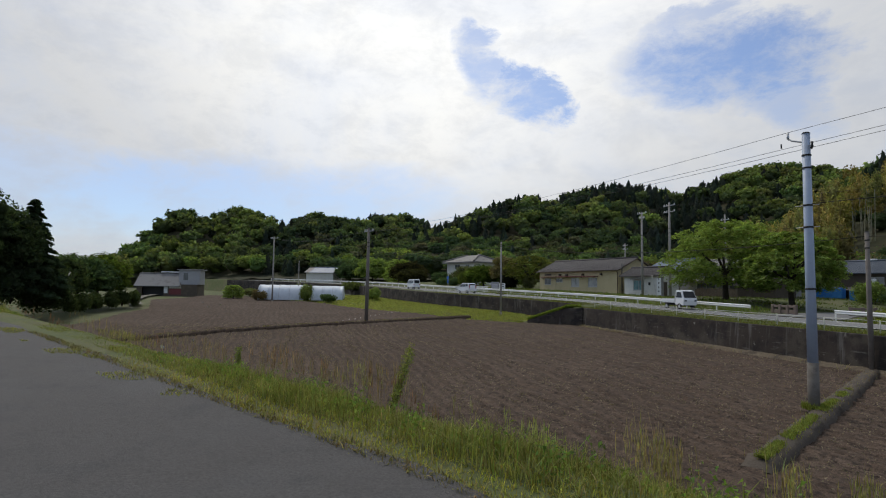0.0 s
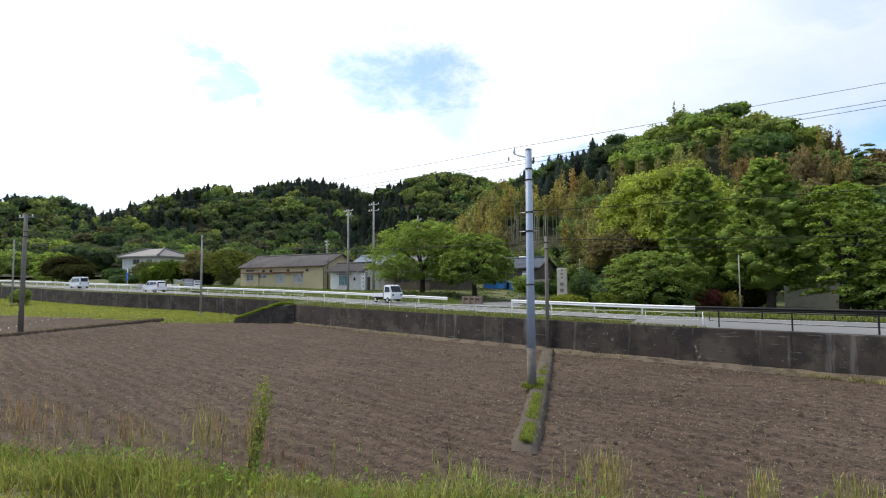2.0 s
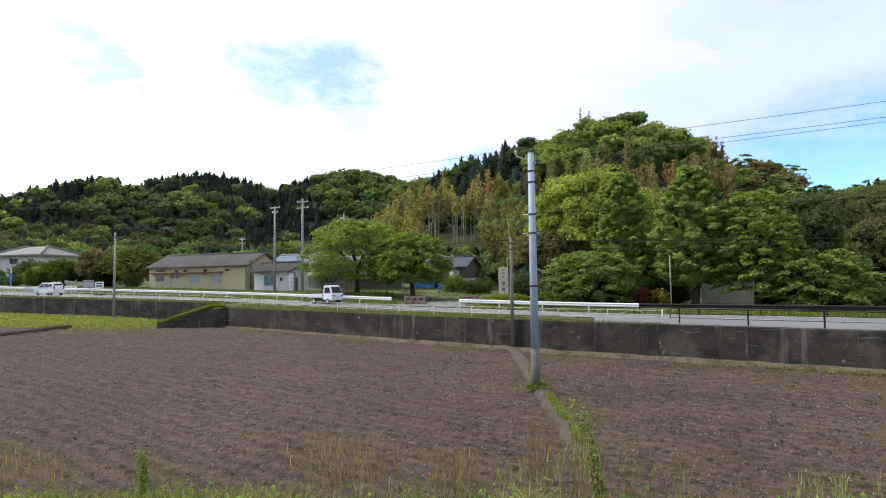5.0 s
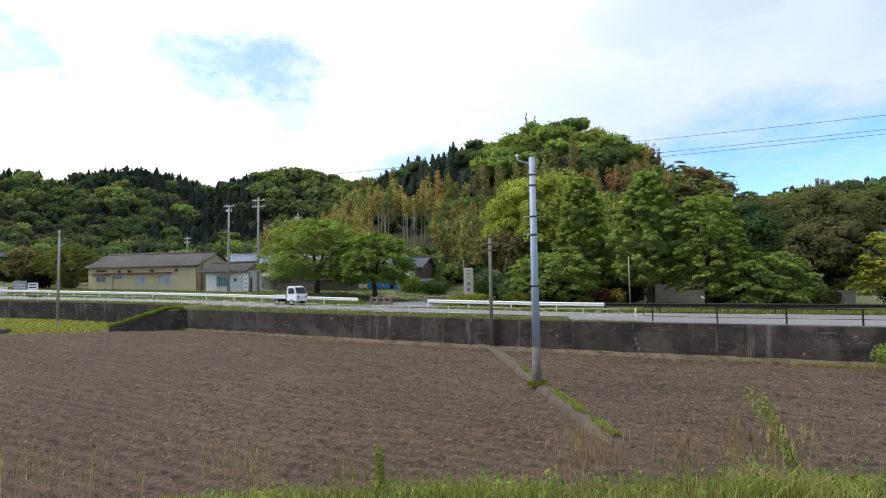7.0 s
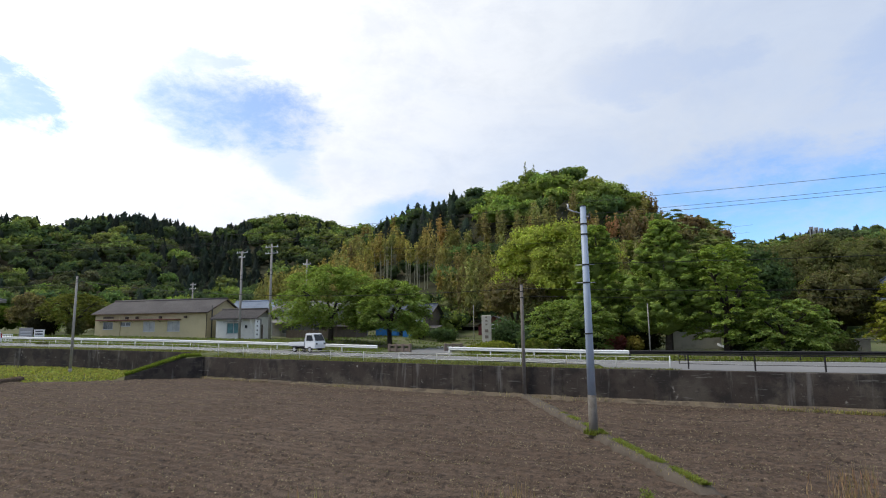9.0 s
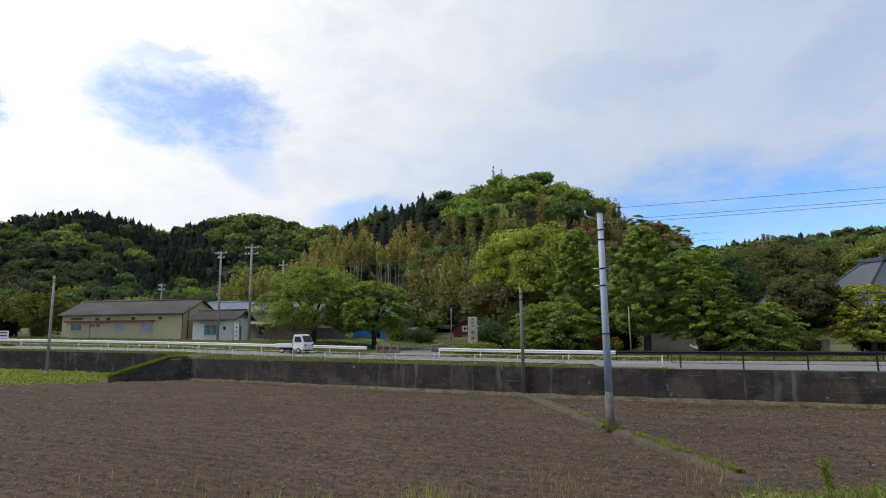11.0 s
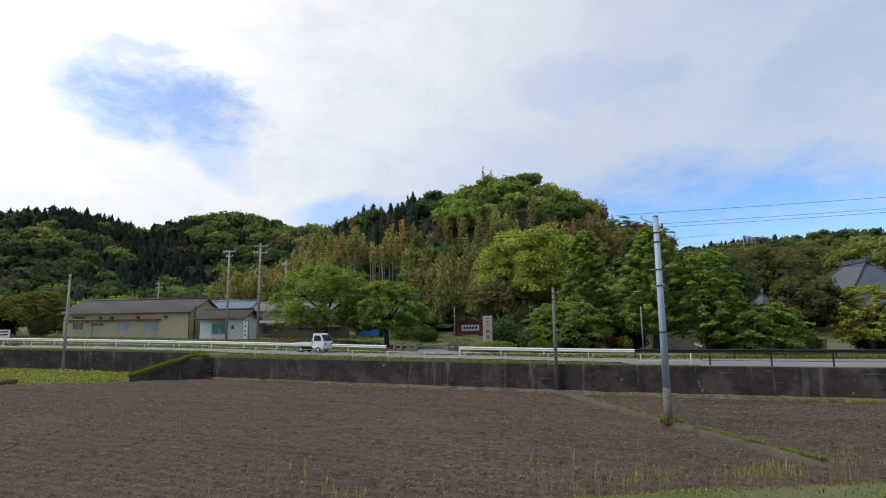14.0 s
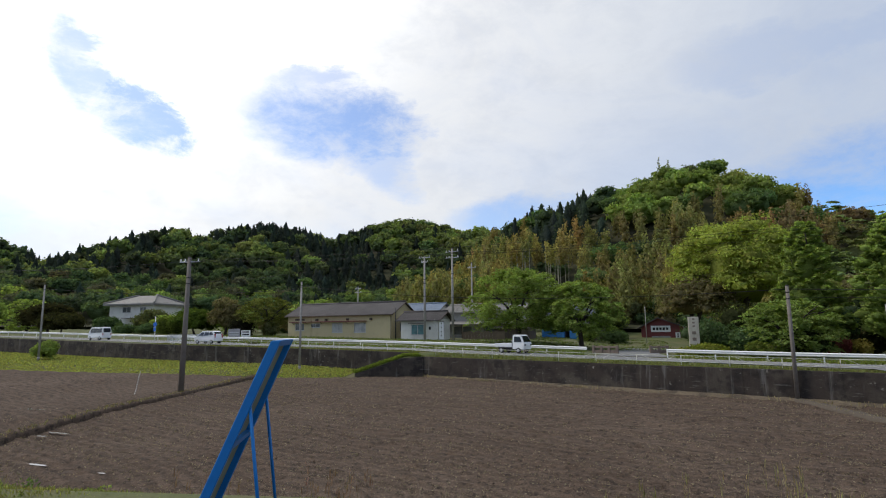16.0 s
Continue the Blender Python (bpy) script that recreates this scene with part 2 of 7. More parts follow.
def box(x0, x1, y0, y1, z0, z1, m=None, bevel=0.0):
    bm = bmesh.new()
    add_box(bm, x0, x1, y0, y1, z0, z1, m, bevel)
    return bm


def add_tube(bm, pts, radii, sides=8, caps=True):
    """A tapered round bar along points."""
    pts = [Vector(p) for p in pts]
    radii = radii if hasattr(radii, "__len__") else [radii] * len(pts)
    rings = []
    for i, p in enumerate(pts):
        d = (pts[min(i + 1, len(pts) - 1)] - pts[max(i - 1, 0)]).normalized()
        a = d.cross(Vector((0, 0, 1)) if abs(d.z) < 0.9 else Vector((1, 0, 0))).normalized()
        b = d.cross(a)
        rings.append([bm.verts.new(p + (a * math.cos(k * math.tau / sides) + b * math.sin(k * math.tau / sides)) * radii[i]) for k in range(sides)])
    for r, s in zip(rings, rings[1:]):
        for k in range(sides):
            f = bm.faces.new((r[k], s[k], s[(k + 1) % sides], r[(k + 1) % sides]))
            f.smooth = True
    if caps:
        bm.faces.new(rings[0])
        bm.faces.new(rings[-1][::-1])
    return bm


def tube(pts, radii, sides=8):
    return add_tube(bmesh.new(), pts, radii, sides)


def prism(outline, y0, y1):
    """An outline in x and z pushed from y0 to y1."""
    bm = bmesh.new()
    a = [bm.verts.new((x, y0, z)) for x, z in outline]
    b = [bm.verts.new((x, y1, z)) for x, z in outline]
    bm.faces.new(a)
    bm.faces.new(b[::-1])
    for i in range(len(a)):
        j = (i + 1) % len(a)
        bm.faces.new((a[j], a[i], b[i], b[j]))
    bmesh.ops.recalc_face_normals(bm, faces=bm.faces)
    return bm


def grid_mesh(name, X, Y, Z, material):
    """A sheet from arrays of rows and columns."""
    n, k = X.shape
    v = np.stack([X, Y, Z], -1).reshape(-1, 3)
    i = np.arange(n * k).reshape(n, k)
    f = np.stack([i[:-1, :-1], i[:-1, 1:], i[1:, 1:], i[1:, :-1]], -1).reshape(-1, 4)
    return raw_mesh(name, v, f, material, smooth_faces=True)


def raw_mesh(name, v, f, material, tint=None, smooth_faces=False):
    me = bpy.data.meshes.new(name)
    n, k = f.shape
    me.vertices.add(len(v))
    me.vertices.foreach_set("co", np.ascontiguousarray(v, dtype=np.float32).ravel())
    me.loops.add(n * k)
    me.loops.foreach_set("vertex_index", np.ascontiguousarray(f, dtype=np.int32).ravel())
    me.polygons.add(n)
    me.polygons.foreach_set("loop_start", np.arange(0, n * k, k, dtype=np.int32))
    if smooth_faces:
        me.polygons.foreach_set("use_smooth", np.ones(n, dtype=bool))
    if tint is not None:
        a = me.attributes.new("tint", "FLOAT_COLOR", "FACE")
        a.data.foreach_set("color", np.concatenate([tint, np.ones((n, 1))], 1).astype(np.float32).ravel())
    me.update()
    me.validate()
    me.materials.append(material)
    return new(name, me)


def unit_ball(level):
    """Corners and triangles of a round lump."""
    bm = bmesh.new()
    bmesh.ops.create_icosphere(bm, subdivisions=level, radius=1.0)
    bm.verts.ensure_lookup_table()
    v, f = np.array([p.co[:] for p in bm.verts]), np.array([[p.index for p in q.verts] for q in bm.faces])
    bm.free()
    return v, f


BALLS = {1: unit_ball(1), 2: unit_ball(2)}


def unit(a):
    return a / np.maximum(np.linalg.norm(a, axis=-1, keepdims=True), 1e-9)


class Leaves:
    """Many small leaf sprays over dense inner lumps, gathered into one mesh."""

    def __init__(self, seed):
        self.rng, self.p, self.n, self.s, self.c, self.h = np.random.default_rng(seed), [], [], [], [], []
        self.lv, self.lf, self.lc, self.top = [], [], [], 0

    def put(self, p, n, s, c, hang=0.0):
        self.p.append(p)
        self.n.append(unit(n))
        self.s.append(s)
        self.c.append(np.clip(c, 0.004, 0.6))
        self.h.append(np.full(len(p), hang))

    def solid(self, v, f, colour):
        self.lv.append(v)
        self.lf.append(f + self.top)
        self.top += len(v)
        self.lc.append(np.clip(np.asarray(colour) * (1 + 0.10 * self.rng.normal(size=(len(f), 1))), 0.004, 0.6))

    def lump(self, c, r, colour, level=2, rough=0.13, axes=None):
        """The dense inside of a crown: an uneven round lump. Callers darken its colour as inner shade."""
        g = self.rng
        v, f = BALLS[level]
        w = 1 + rough * (np.sin(v @ g.normal(size=3) * 3.2 + g.random() * 6) + np.sin(v @ g.normal(size=3) * 5.5 + g.random() * 6)) + 0.09 * g.normal(size=len(v))
        q = v * w[:, None] * np.asarray(r, float)
        if axes is not None:
            q = q @ axes
        self.solid(np.asarray(c) + q, f, colour)

    def skin(self, c, r, count, size, colour, spread=0.5, low=-0.5, shell=0.25, hang=0.0):
        """Leaf sprays over the upper side of a lump."""
        g = self.rng
        u = unit(g.normal(size=(count, 3)))
        u = u[u[:, 2] > low]
        k = len(u)
        r = np.asarray(r, float)
        out = 0.93 + 0.30 * (g.random(k) - 0.25) * shell / 0.25
        self.put(np.asarray(c) + u * r * out[:, None], unit(u / r) + g.normal(size=(k, 3)) * spread, size * (0.55 + 0.9 * g.random(k)),
                 np.asarray(colour) * (1 + 0.16 * g.normal(size=(k, 1))) * (1 + 0.05 * g.normal(size=(k, 3))), hang)

    def blob(self, c, r, count, size, colour, spread=0.7, shell=0.35, droop=0.0, cut=-2.0, core=0.78):
        """A loose lump of leaves."""
        if core:
            # core colour cut by a tenth: shade inside the lump, painted in
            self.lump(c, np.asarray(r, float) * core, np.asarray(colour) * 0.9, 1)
        self.skin(c, r, max(3, int(count * 1.3)), size * 0.85, colour, spread * 0.8, max(cut, -0.9), shell)

    def pad(self, c, way, size, count, leaf, colour, tilt=-0.15, thick=0.22, inner=True):
        """A flat bough: long away from the stem, leaves lying on its upper side."""
        g = self.rng
        way = unit(np.array((way[0], way[1], 0.0)))
        along = unit(way + np.array((0, 0, tilt)))
        side = np.cross((0, 0, 1.0), way)
        up = np.cross(along, side)
        axes = np.stack([along, side, up])
        if inner:
            # underlying lump painted darker than the leaves, as bough shade
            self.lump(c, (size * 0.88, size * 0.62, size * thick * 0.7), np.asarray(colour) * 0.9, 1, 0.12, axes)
        u = unit(g.normal(size=(count, 3))) * (g.random((count, 1)) ** 0.4)
        u[:, 2] = np.where(g.random(count) < 0.82, np.abs(u[:, 2]), u[:, 2])
        q = u * (size, size * 0.75, size * thick)
        q[:, 2] -= size * 0.16 * (u[:, 0] ** 2 + u[:, 1] ** 2)
        n = up + along * 0.25 * u[:, :1] + g.normal(size=(count, 3)) * 0.42
        self.put(np.asarray(c) + q @ axes, n, leaf * (0.55 + 0.9 * g.random(count)), np.asarray(colour) * (1 + 0.15 * g.normal(size=(count, 1))) * (1 + 0.05 * g.normal(size=(count, 3))))

    def mesh(self, name, material):
        p, n, s, c, h = (np.concatenate(a) for a in (self.p, self.n, self.s, self.c, self.h))
        t = unit(np.cross(n, self.rng.normal(size=n.shape)))
        t = unit(t * (1 - h[:, None]) + h[:, None] * np.array((0, 0, -1.0)))
        b = unit(np.cross(n, t))
        s = s[:, None]
        w = s * (1 - 0.45 * h[:, None])
        # a pointed leaf
        v = np.stack([p - t * s * 0.55 - b * w * 0.42, p - t * s * 0.55 + b * w * 0.42, p + t * s * 0.66], 1).reshape(-1, 3)
        f = np.arange(len(v)).reshape(-1, 3)
        if self.lv:
            f = np.concatenate([f, np.concatenate(self.lf) + len(v)])
            v = np.concatenate([v, *self.lv])
            c = np.concatenate([c, *self.lc])
        return raw_mesh(name, v, f, material, c, True)

# ---- the lie of the land ----
WALL_X, WALL_Y = zip((-400, 20), (-200, 52), (-150, 61), (-118, 62), (-95, 58.5), (-75, 54.5), (-63, 53), (-55, 52.8), (-48, 52.3), (-41.5, 51.5), (-33.5, 50.3),
                     (-31.2, 48.9), (-26.4, 47.0), (-16.3, 43.6), (-9.3, 41.2), (-2.7, 39.2), (6, 36.3), (16, 33.2), (60, 22), (400, 10))
FAR_X, FAR_Y = zip((-400, 32), (-200, 62), (-150, 70.5), (-118, 71), (-100, 68.5), (-80, 65.5), (-60, 63.5), (-45, 61.6), (-34, 59.0), (-25.4, 55.9), (-16.8, 52.6), (5, 47.8), (28, 47.6), (60, 46), (400, 40))


def wall_y(x):
    return np.interp(x, WALL_X, WALL_Y)


def far_y(x):
    """The far edge of the upper road."""
    return np.interp(x, FAR_X, FAR_Y)


def near_y(x):
    """The near edge of the upper road."""
    return wall_y(x) + np.interp(x, (-60, -28, -17, 5), (3.0, 3.6, 4.2, 5.6))


def road_z(x):
    return 1.8 - np.where(x < 0, np.interp(x, (-400, -110, 0), (0.016, 0.0225, 0.021)), 0.012) * x


def wall_top(x):
    return np.where(x > -32.3, 1.84 - 0.010 * np.minimum(x, 0), road_z(x) - 0.03)


def field_z(x):
    return np.interp(x, (-400, 0, 400), (4.2, 0.0, -0.2))


def edge_y(x):
    """The edge of the near road."""
    return 6.22 + 0.232 * x


def lane_z(x):
    return np.interp(x, (-200, -60, -10, 9, 60), (3.6, 3.3, 2.78, 2.42, 2.1))


def strip_y(x):
    """The foot of the grass bank along the upper left wall."""
    return np.interp(x, (-150, -96, -78, -67, -55, -42, -36.5, -31.5), (40, 43.0, 42.3, 42.1, 42.4, 44.2, 46.6, 48.4))


# hills: centre, height, spread across and away
HILLS = [(6.0, 188, 45.8, 44.6, 46), (-18.5, 186, 38.2, 40.5, 45), (-42.2, 205, 37.5, 26.3, 50), (-50.0, 190, 28.8, 15.0, 40), (40.9, 190, 29.7, 33.8, 44), (88.0, 205, 23.8, 52.1, 50),
         (143.3, 240, 33.1, 60.8, 60), (194.1, 390, 54.3, 131.8, 70), (80.0, 380, 43.0, 90.0, 70), (-146.9, 318, 59.2, 91.6, 80), (-95.2, 318, 50.7, 63.8, 80), (-205.1, 265, 51.8, 76.0, 80),
         (-225.9, 222, 42.3, 58.6, 78), (-286.9, 165, 34.8, 48.9, 62), (-290.0, 118, 30.4, 63.4, 42), (-310.0, 84, 34.0, 50.3, 34), (-302.9, 54, 29.5, 36.2, 24)]


def hill_z(x, y):
    h = np.zeros(np.broadcast(x, y).shape)
    for cx, cy, top, wx, wy in HILLS:
        h = np.maximum(h, top * np.exp(-((x - cx) / wx) ** 2 - ((y - cy) / wy) ** 2))
    return h


def lot_z(x, y):
    """Ground beyond the upper road."""
    d = y - far_y(x)
    return road_z(np.clip(x, -110, 60)) + np.interp(x, (-130, -65, -24, -16), (0.5, 0.85, 0.75, 0.12)) * np.clip((d - 1.6) / 4.0, 0, 1) + 0.004 * np.clip(d - 12, 0, 60)


def land(x, y):
    x, y = np.asarray(x, float), np.asarray(y, float)
    return lot_z(x, y) + hill_z(x, y)


def land_rows():
    cols = np.concatenate([[-3000, -1200, -600], np.arange(-400, -130, 9), np.arange(-130, 60, 2.5), np.arange(60, 300, 9), [400, 700, 1500, 3000]])
    e, w, far = edge_y(cols), wall_y(cols), far_y(cols)
    e = np.where(cols < -60, edge_y(-60.0) + (cols + 60) * 0.05, np.where(cols > 60, edge_y(60.0), e))
    e = np.minimum(e, w - 14)
    lz, fz, rz = lane_z(cols), field_z(cols) - 0.35, road_z(np.clip(cols, -400, 200))
    rows = [(e * 0 - 3000, lz), (e * 0 - 400, lz), (e - 60, lz), (e - 6.4, lz - 0.06), (e + 0.25, lz - 0.04), (e + 1.0, lz - 0.06), (e + 1.7, lz - 0.25), (e + 3.2, lz - 1.2), (e + 5.2, fz + 0.1),
            (e + 6.4, fz)]
    s = np.minimum(np.where(cols < -31, strip_y(cols), w - 0.9), w - 0.5)
    a = e + 6.4
    rows += [(a + (s - a) * k, fz) for k in (0.2, 0.4, 0.6, 0.8, 1.0)]
    foot = np.where((cols < -33) & (cols > -170), field_z(cols) + np.interp(cols, (-170, -120, -46, -33), (1.6, 1.0, 0.5, 0.1)), fz + 0.03)
    rows += [(s + (w - s) * 0.4, fz + (foot - fz) * 0.55 + 0.04), (w - 0.02, foot), (w + 0.15, wall_top(cols) - 0.06), (near_y(cols), rz - 0.05), (far, rz - 0.05)]
    out = np.concatenate([[0.8, 1.6, 3.0, 4.6, 6, 8.5, 12, 17, 22, 28, 34], np.arange(40, 330, 7), [360, 420, 520, 700, 3000]])
    rows += [(far + d, land(cols, far + d) - 0.03) for d in out]
    Y, Z = np.array([r[0] for r in rows]), np.array([r[1] for r in rows])
    return np.broadcast_to(cols, Y.shape), Y, Z


gx, gy, gz = land_rows()
tagged(grid_mesh("ground", gx, gy, gz, EARTH), "rough grassy ground of a rural valley with wooded hills", "ground", kind="structure")


fx, fy = np.meshgrid(np.arange(-400, 400, 5.0), np.arange(20, 470, 5.0))
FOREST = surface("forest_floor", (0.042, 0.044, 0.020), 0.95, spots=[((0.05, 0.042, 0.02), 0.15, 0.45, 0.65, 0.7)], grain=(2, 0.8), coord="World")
fi = np.arange(fx.size).reshape(fx.shape)
ff = np.stack([fi[:-1, :-1], fi[:-1, 1:], fi[1:, 1:], fi[1:, :-1]], -1).reshape(-1, 4)
fh = hill_z(fx, fy).ravel()
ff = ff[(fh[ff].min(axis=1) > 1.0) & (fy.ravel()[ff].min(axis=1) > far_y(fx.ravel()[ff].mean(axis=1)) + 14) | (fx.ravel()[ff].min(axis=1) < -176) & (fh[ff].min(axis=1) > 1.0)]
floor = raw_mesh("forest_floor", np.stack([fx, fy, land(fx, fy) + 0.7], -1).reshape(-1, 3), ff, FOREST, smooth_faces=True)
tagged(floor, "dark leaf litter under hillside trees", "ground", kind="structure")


def ribbon(name, xs, lo, hi, z, material, rows=2, lift=0.0, label="", category=""):
    k = np.linspace(0, 1, rows)[:, None]
    Y = lo + (hi - lo) * k
    Z = np.broadcast_to(z, Y.shape) + lift
    return tagged(grid_mesh(name, np.broadcast_to(xs, Y.shape), Y, Z, material), label, category, kind="structure")


xs = np.arange(-62, 40.1, 1.0)
lane_edge = edge_y(xs) + 0.10 * np.sin(xs * 1.7) + 0.06 * np.sin(xs * 4.1 + 1)
ribbon("road", xs, edge_y(xs) - 6.2, lane_edge, lane_z(xs), ASPHALT, 6, 0.0, "grey worn asphalt farm road beside a grassy verge", "road")
xs = np.concatenate([np.arange(-200, -100, 5), np.arange(-100, 60, 2.0)])
ribbon("upper_road", xs, near_y(xs), far_y(xs), road_z(xs), ROADTOP, 3, 0.0, "pale grey two-lane asphalt road above a retaining wall", "road")
LINE = surface("white_road_paint", (0.62, 0.62, 0.6), 0.7, spots=[((0.3, 0.3, 0.3), 2.0, 0.5, 0.7, 0.6)], grain=(15, 0.3), coord="World")
ribbon("edge_line_near", xs, near_y(xs) + 0.35, near_y(xs) + 0.50, road_z(xs), LINE, 2, 0.006, "white painted road edge line", "road marking")
ribbon("edge_line_far", xs, far_y(xs) - 0.55, far_y(xs) - 0.40, road_z(xs), LINE, 2, 0.006, "white painted road edge line", "road marking")
xs = np.arange(2, 60, 2.0)
ribbon("pavement", xs, wall_y(xs) + 0.30, near_y(xs), wall_top(xs) - 0.0, ROADTOP, 2, 0.015, "pale asphalt footway behind a black railing", "pavement")
# dashed middle line
for i in range(24):
    x0 = -92 + i * 6.0
    if -17 < x0 < -7:
        continue
    dx = np.linspace(x0, x0 + 3.0, 3)
    mid = (near_y(dx) + far_y(dx)) / 2
    ribbon("middle_line", dx, mid - 0.07, mid + 0.07, road_z(dx), LINE, 2, 0.006, "white painted dash along the middle of the road", "road marking")
# dry litter heaped along the wall's foot
xs = np.arange(-31, 30, 0.5)
g = np.random.default_rng(17)
lx = np.broadcast_to(xs, (5, len(xs)))
lf = np.array((-0.75, -0.55, -0.38, -0.22, -0.05))[:, None] + g.normal(size=(5, len(xs))) * 0.05
lh = np.array((-0.06, 0.06, 0.13, 0.15, 0.17))[:, None] + g.normal(size=(5, len(xs))) * 0.02
tagged(grid_mesh("litter_strip", lx, wall_y(xs) + lf, field_z(xs) + lh, surface("dry_straw_litter", (0.135, 0.106, 0.073), 0.95, spots=[((0.055, 0.043, 0.033), 0.9, 0.45, 0.65, 0.8), ((0.21, 0.17, 0.11), 2.5, 0.52, 0.7, 0.7)], grain=(14, 1.0), bump=0.8, bump_scale=16, coord="World")),
       "strip of dry straw and earth along the wall's foot", "bank", kind="structure")
# entrance road between the two guardrails
k = np.linspace(0, 1, 16)
ey = 52.4 + 17 * k
ew = np.stack([-13.4 + 1.5 * k - (2.7 - 1.2 * np.minimum(1, k * 4)), -12.4 + 1.5 * k + (3.0 - 1.2 * np.minimum(1, k * 4))])
tagged(grid_mesh("entrance_road", ew, np.stack([ey, ey]), land(ew, np.stack([ey, ey])) + 0.02, ROADTOP), "pale asphalt lane leading off the upper road", "road", kind="structure")


# tilled fields with clods
def field(name, x0, x1, near, far, step, label, rise=0.0, seed=3):
    xs = np.arange(x0, x1 + 0.01, step)
    lo, hi = near(xs), far(xs)
    rows = int((hi - lo).max() / step) + 1
    k = np.linspace(0, 1, rows)[:, None]
    Y = lo + (hi - lo) * k
    X = np.broadcast_to(xs, Y.shape)
    g = np.random.default_rng(seed)
    rough = g.normal(size=Y.shape) * 0.04
    furrow = 0.018 * np.sin((Y + 0.33 * X) * math.tau / 0.75 + 0.8 * np.sin(X * 0.3)) + 0.02 * np.sin((Y * 0.9 + 0.42 * X) * math.tau / 2.4)
    swell = 0.05 * np.sin(X * 0.21 + 1) * np.sin(Y * 0.17)
    return tagged(grid_mesh(name, X, Y, field_z(X) + rise + rough + furrow + swell - 0.02, SOIL), label, "field", kind="structure")


def ridge_x(y):
    """The footpath bank between the fields."""
    return 0.27 - 0.245 * (np.asarray(y, float) - 25.96)


def lane_corner(x):
    return np.maximum(edge_y(x) + 5.0, np.interp(x, (-140, -104, -74, -67, -49, -40), (36, 17.5, 14, 11.5, 6.6, -4)))


def cut_field(name, left, right, far, step, label, rise, seed):
    """Rows follow the depth, columns run between two slanting banks."""
    ys = np.arange(7.0, 55, step)
    a, b = left(ys), right(ys)
    n = int((b - a).max() / step)
    k = np.linspace(0, 1, n)[None, :]
    X = a[:, None] + (b - a)[:, None] * k
    lo, hi = edge_y(X) + 5.0, far(X)
    u = (np.arange(len(ys)) / (len(ys) - 1))[:, None]
    Y = lo + (hi - lo) * u
    X = left(Y) + (right(Y) - left(Y)) * k
    Y = np.minimum(np.maximum(Y, edge_y(X) + 4.6), far(X))
    g = np.random.default_rng(seed)
    rough = g.normal(size=Y.shape) * 0.030
    furrow = 0.02 * np.sin((Y + 0.33 * X) * math.tau / 0.75 + 0.8 * np.sin(X * 0.3)) + 0.02 * np.sin((Y * 0.9 + 0.42 * X) * math.tau / 2.4)
    swell = 0.05 * np.sin(X * 0.21 + 1) * np.sin(Y * 0.17)
    return tagged(grid_mesh(name, X, Y, field_z(X) + rise + rough + furrow + swell - 0.02, SOIL), label, "field", kind="structure")


def dike_x(y):
    """The low bank between the middle and the left field."""
    return np.interp(y, (0, 9, 15, 22, 29.5, 40, 46), (-31, -32.5, -36.3, -39.2, -41.2, -44.6, -46.5))


def field_end(x):
    return np.where(x < -31.2, strip_y(x), wall_y(x) - 0.55)


cut_field("field_middle", lambda y: dike_x(y) + 0.25, lambda y: ridge_x(y) - 0.29, field_end, 0.22, "dark brown freshly tilled field with straw bits", 0.0, 3)
cut_field("field_right", lambda y: ridge_x(y) + 0.29, lambda y: 0 * y + 27, field_end, 0.24, "dark brown freshly tilled field with straw bits", -0.05, 4)
field("field_left", -135, -30.5, lane_corner, lambda x: np.maximum(lane_corner(x) + 0.1, np.where(x > -47.5, np.interp(-x, (30.5, 32.5, 36.3, 39.2, 41.2, 44.6, 47.5), (2, 9, 15, 22, 29.5, 40, 43.5)), field_end(x))),
      0.5, "dark tilled field with wet patches", 0.06, 5)


def bank(name, ys, mid, half, height, material, label, start=0.0):
    """A low earth bank with rounded shoulders."""
    prof = [(-1.3, -2.2), (-1.0, 0.0), (-0.8, 0.8), (-0.3, 1.0), (0.3, 0.97), (0.8, 0.75), (1.0, 0.0), (1.3, -2.2)]
    g = np.random.default_rng(8)
    X = np.stack([mid(ys) + half * a for a, _ in prof]) + g.normal(size=(8, len(ys))) * 0.03
    Z = np.stack([field_z(mid(ys)) + height * b * np.clip((ys - start) / 0.8, 0.15, 1) - 0.02 for _, b in prof]) + g.normal(size=(8, len(ys))) * 0.025
    return tagged(grid_mesh(name, X, np.broadcast_to(ys, X.shape), Z, material), label, "bank", kind="structure")


bank("ridge_path", np.arange(18.0, 39.6, 0.3), ridge_x, 0.36, 0.19, PATH_DIRT, "low trodden earth path between two fields", 17.8)
bank("soil_strip", np.arange(11.5, 18.4, 0.3), ridge_x, 0.40, 0.03, SOIL, "tilled soil at the end of the field path")
bank("field_dike", np.arange(1.5, 46, 0.5), dike_x, 0.40, 0.27, SOIL, "low dark earth bank between two fields")

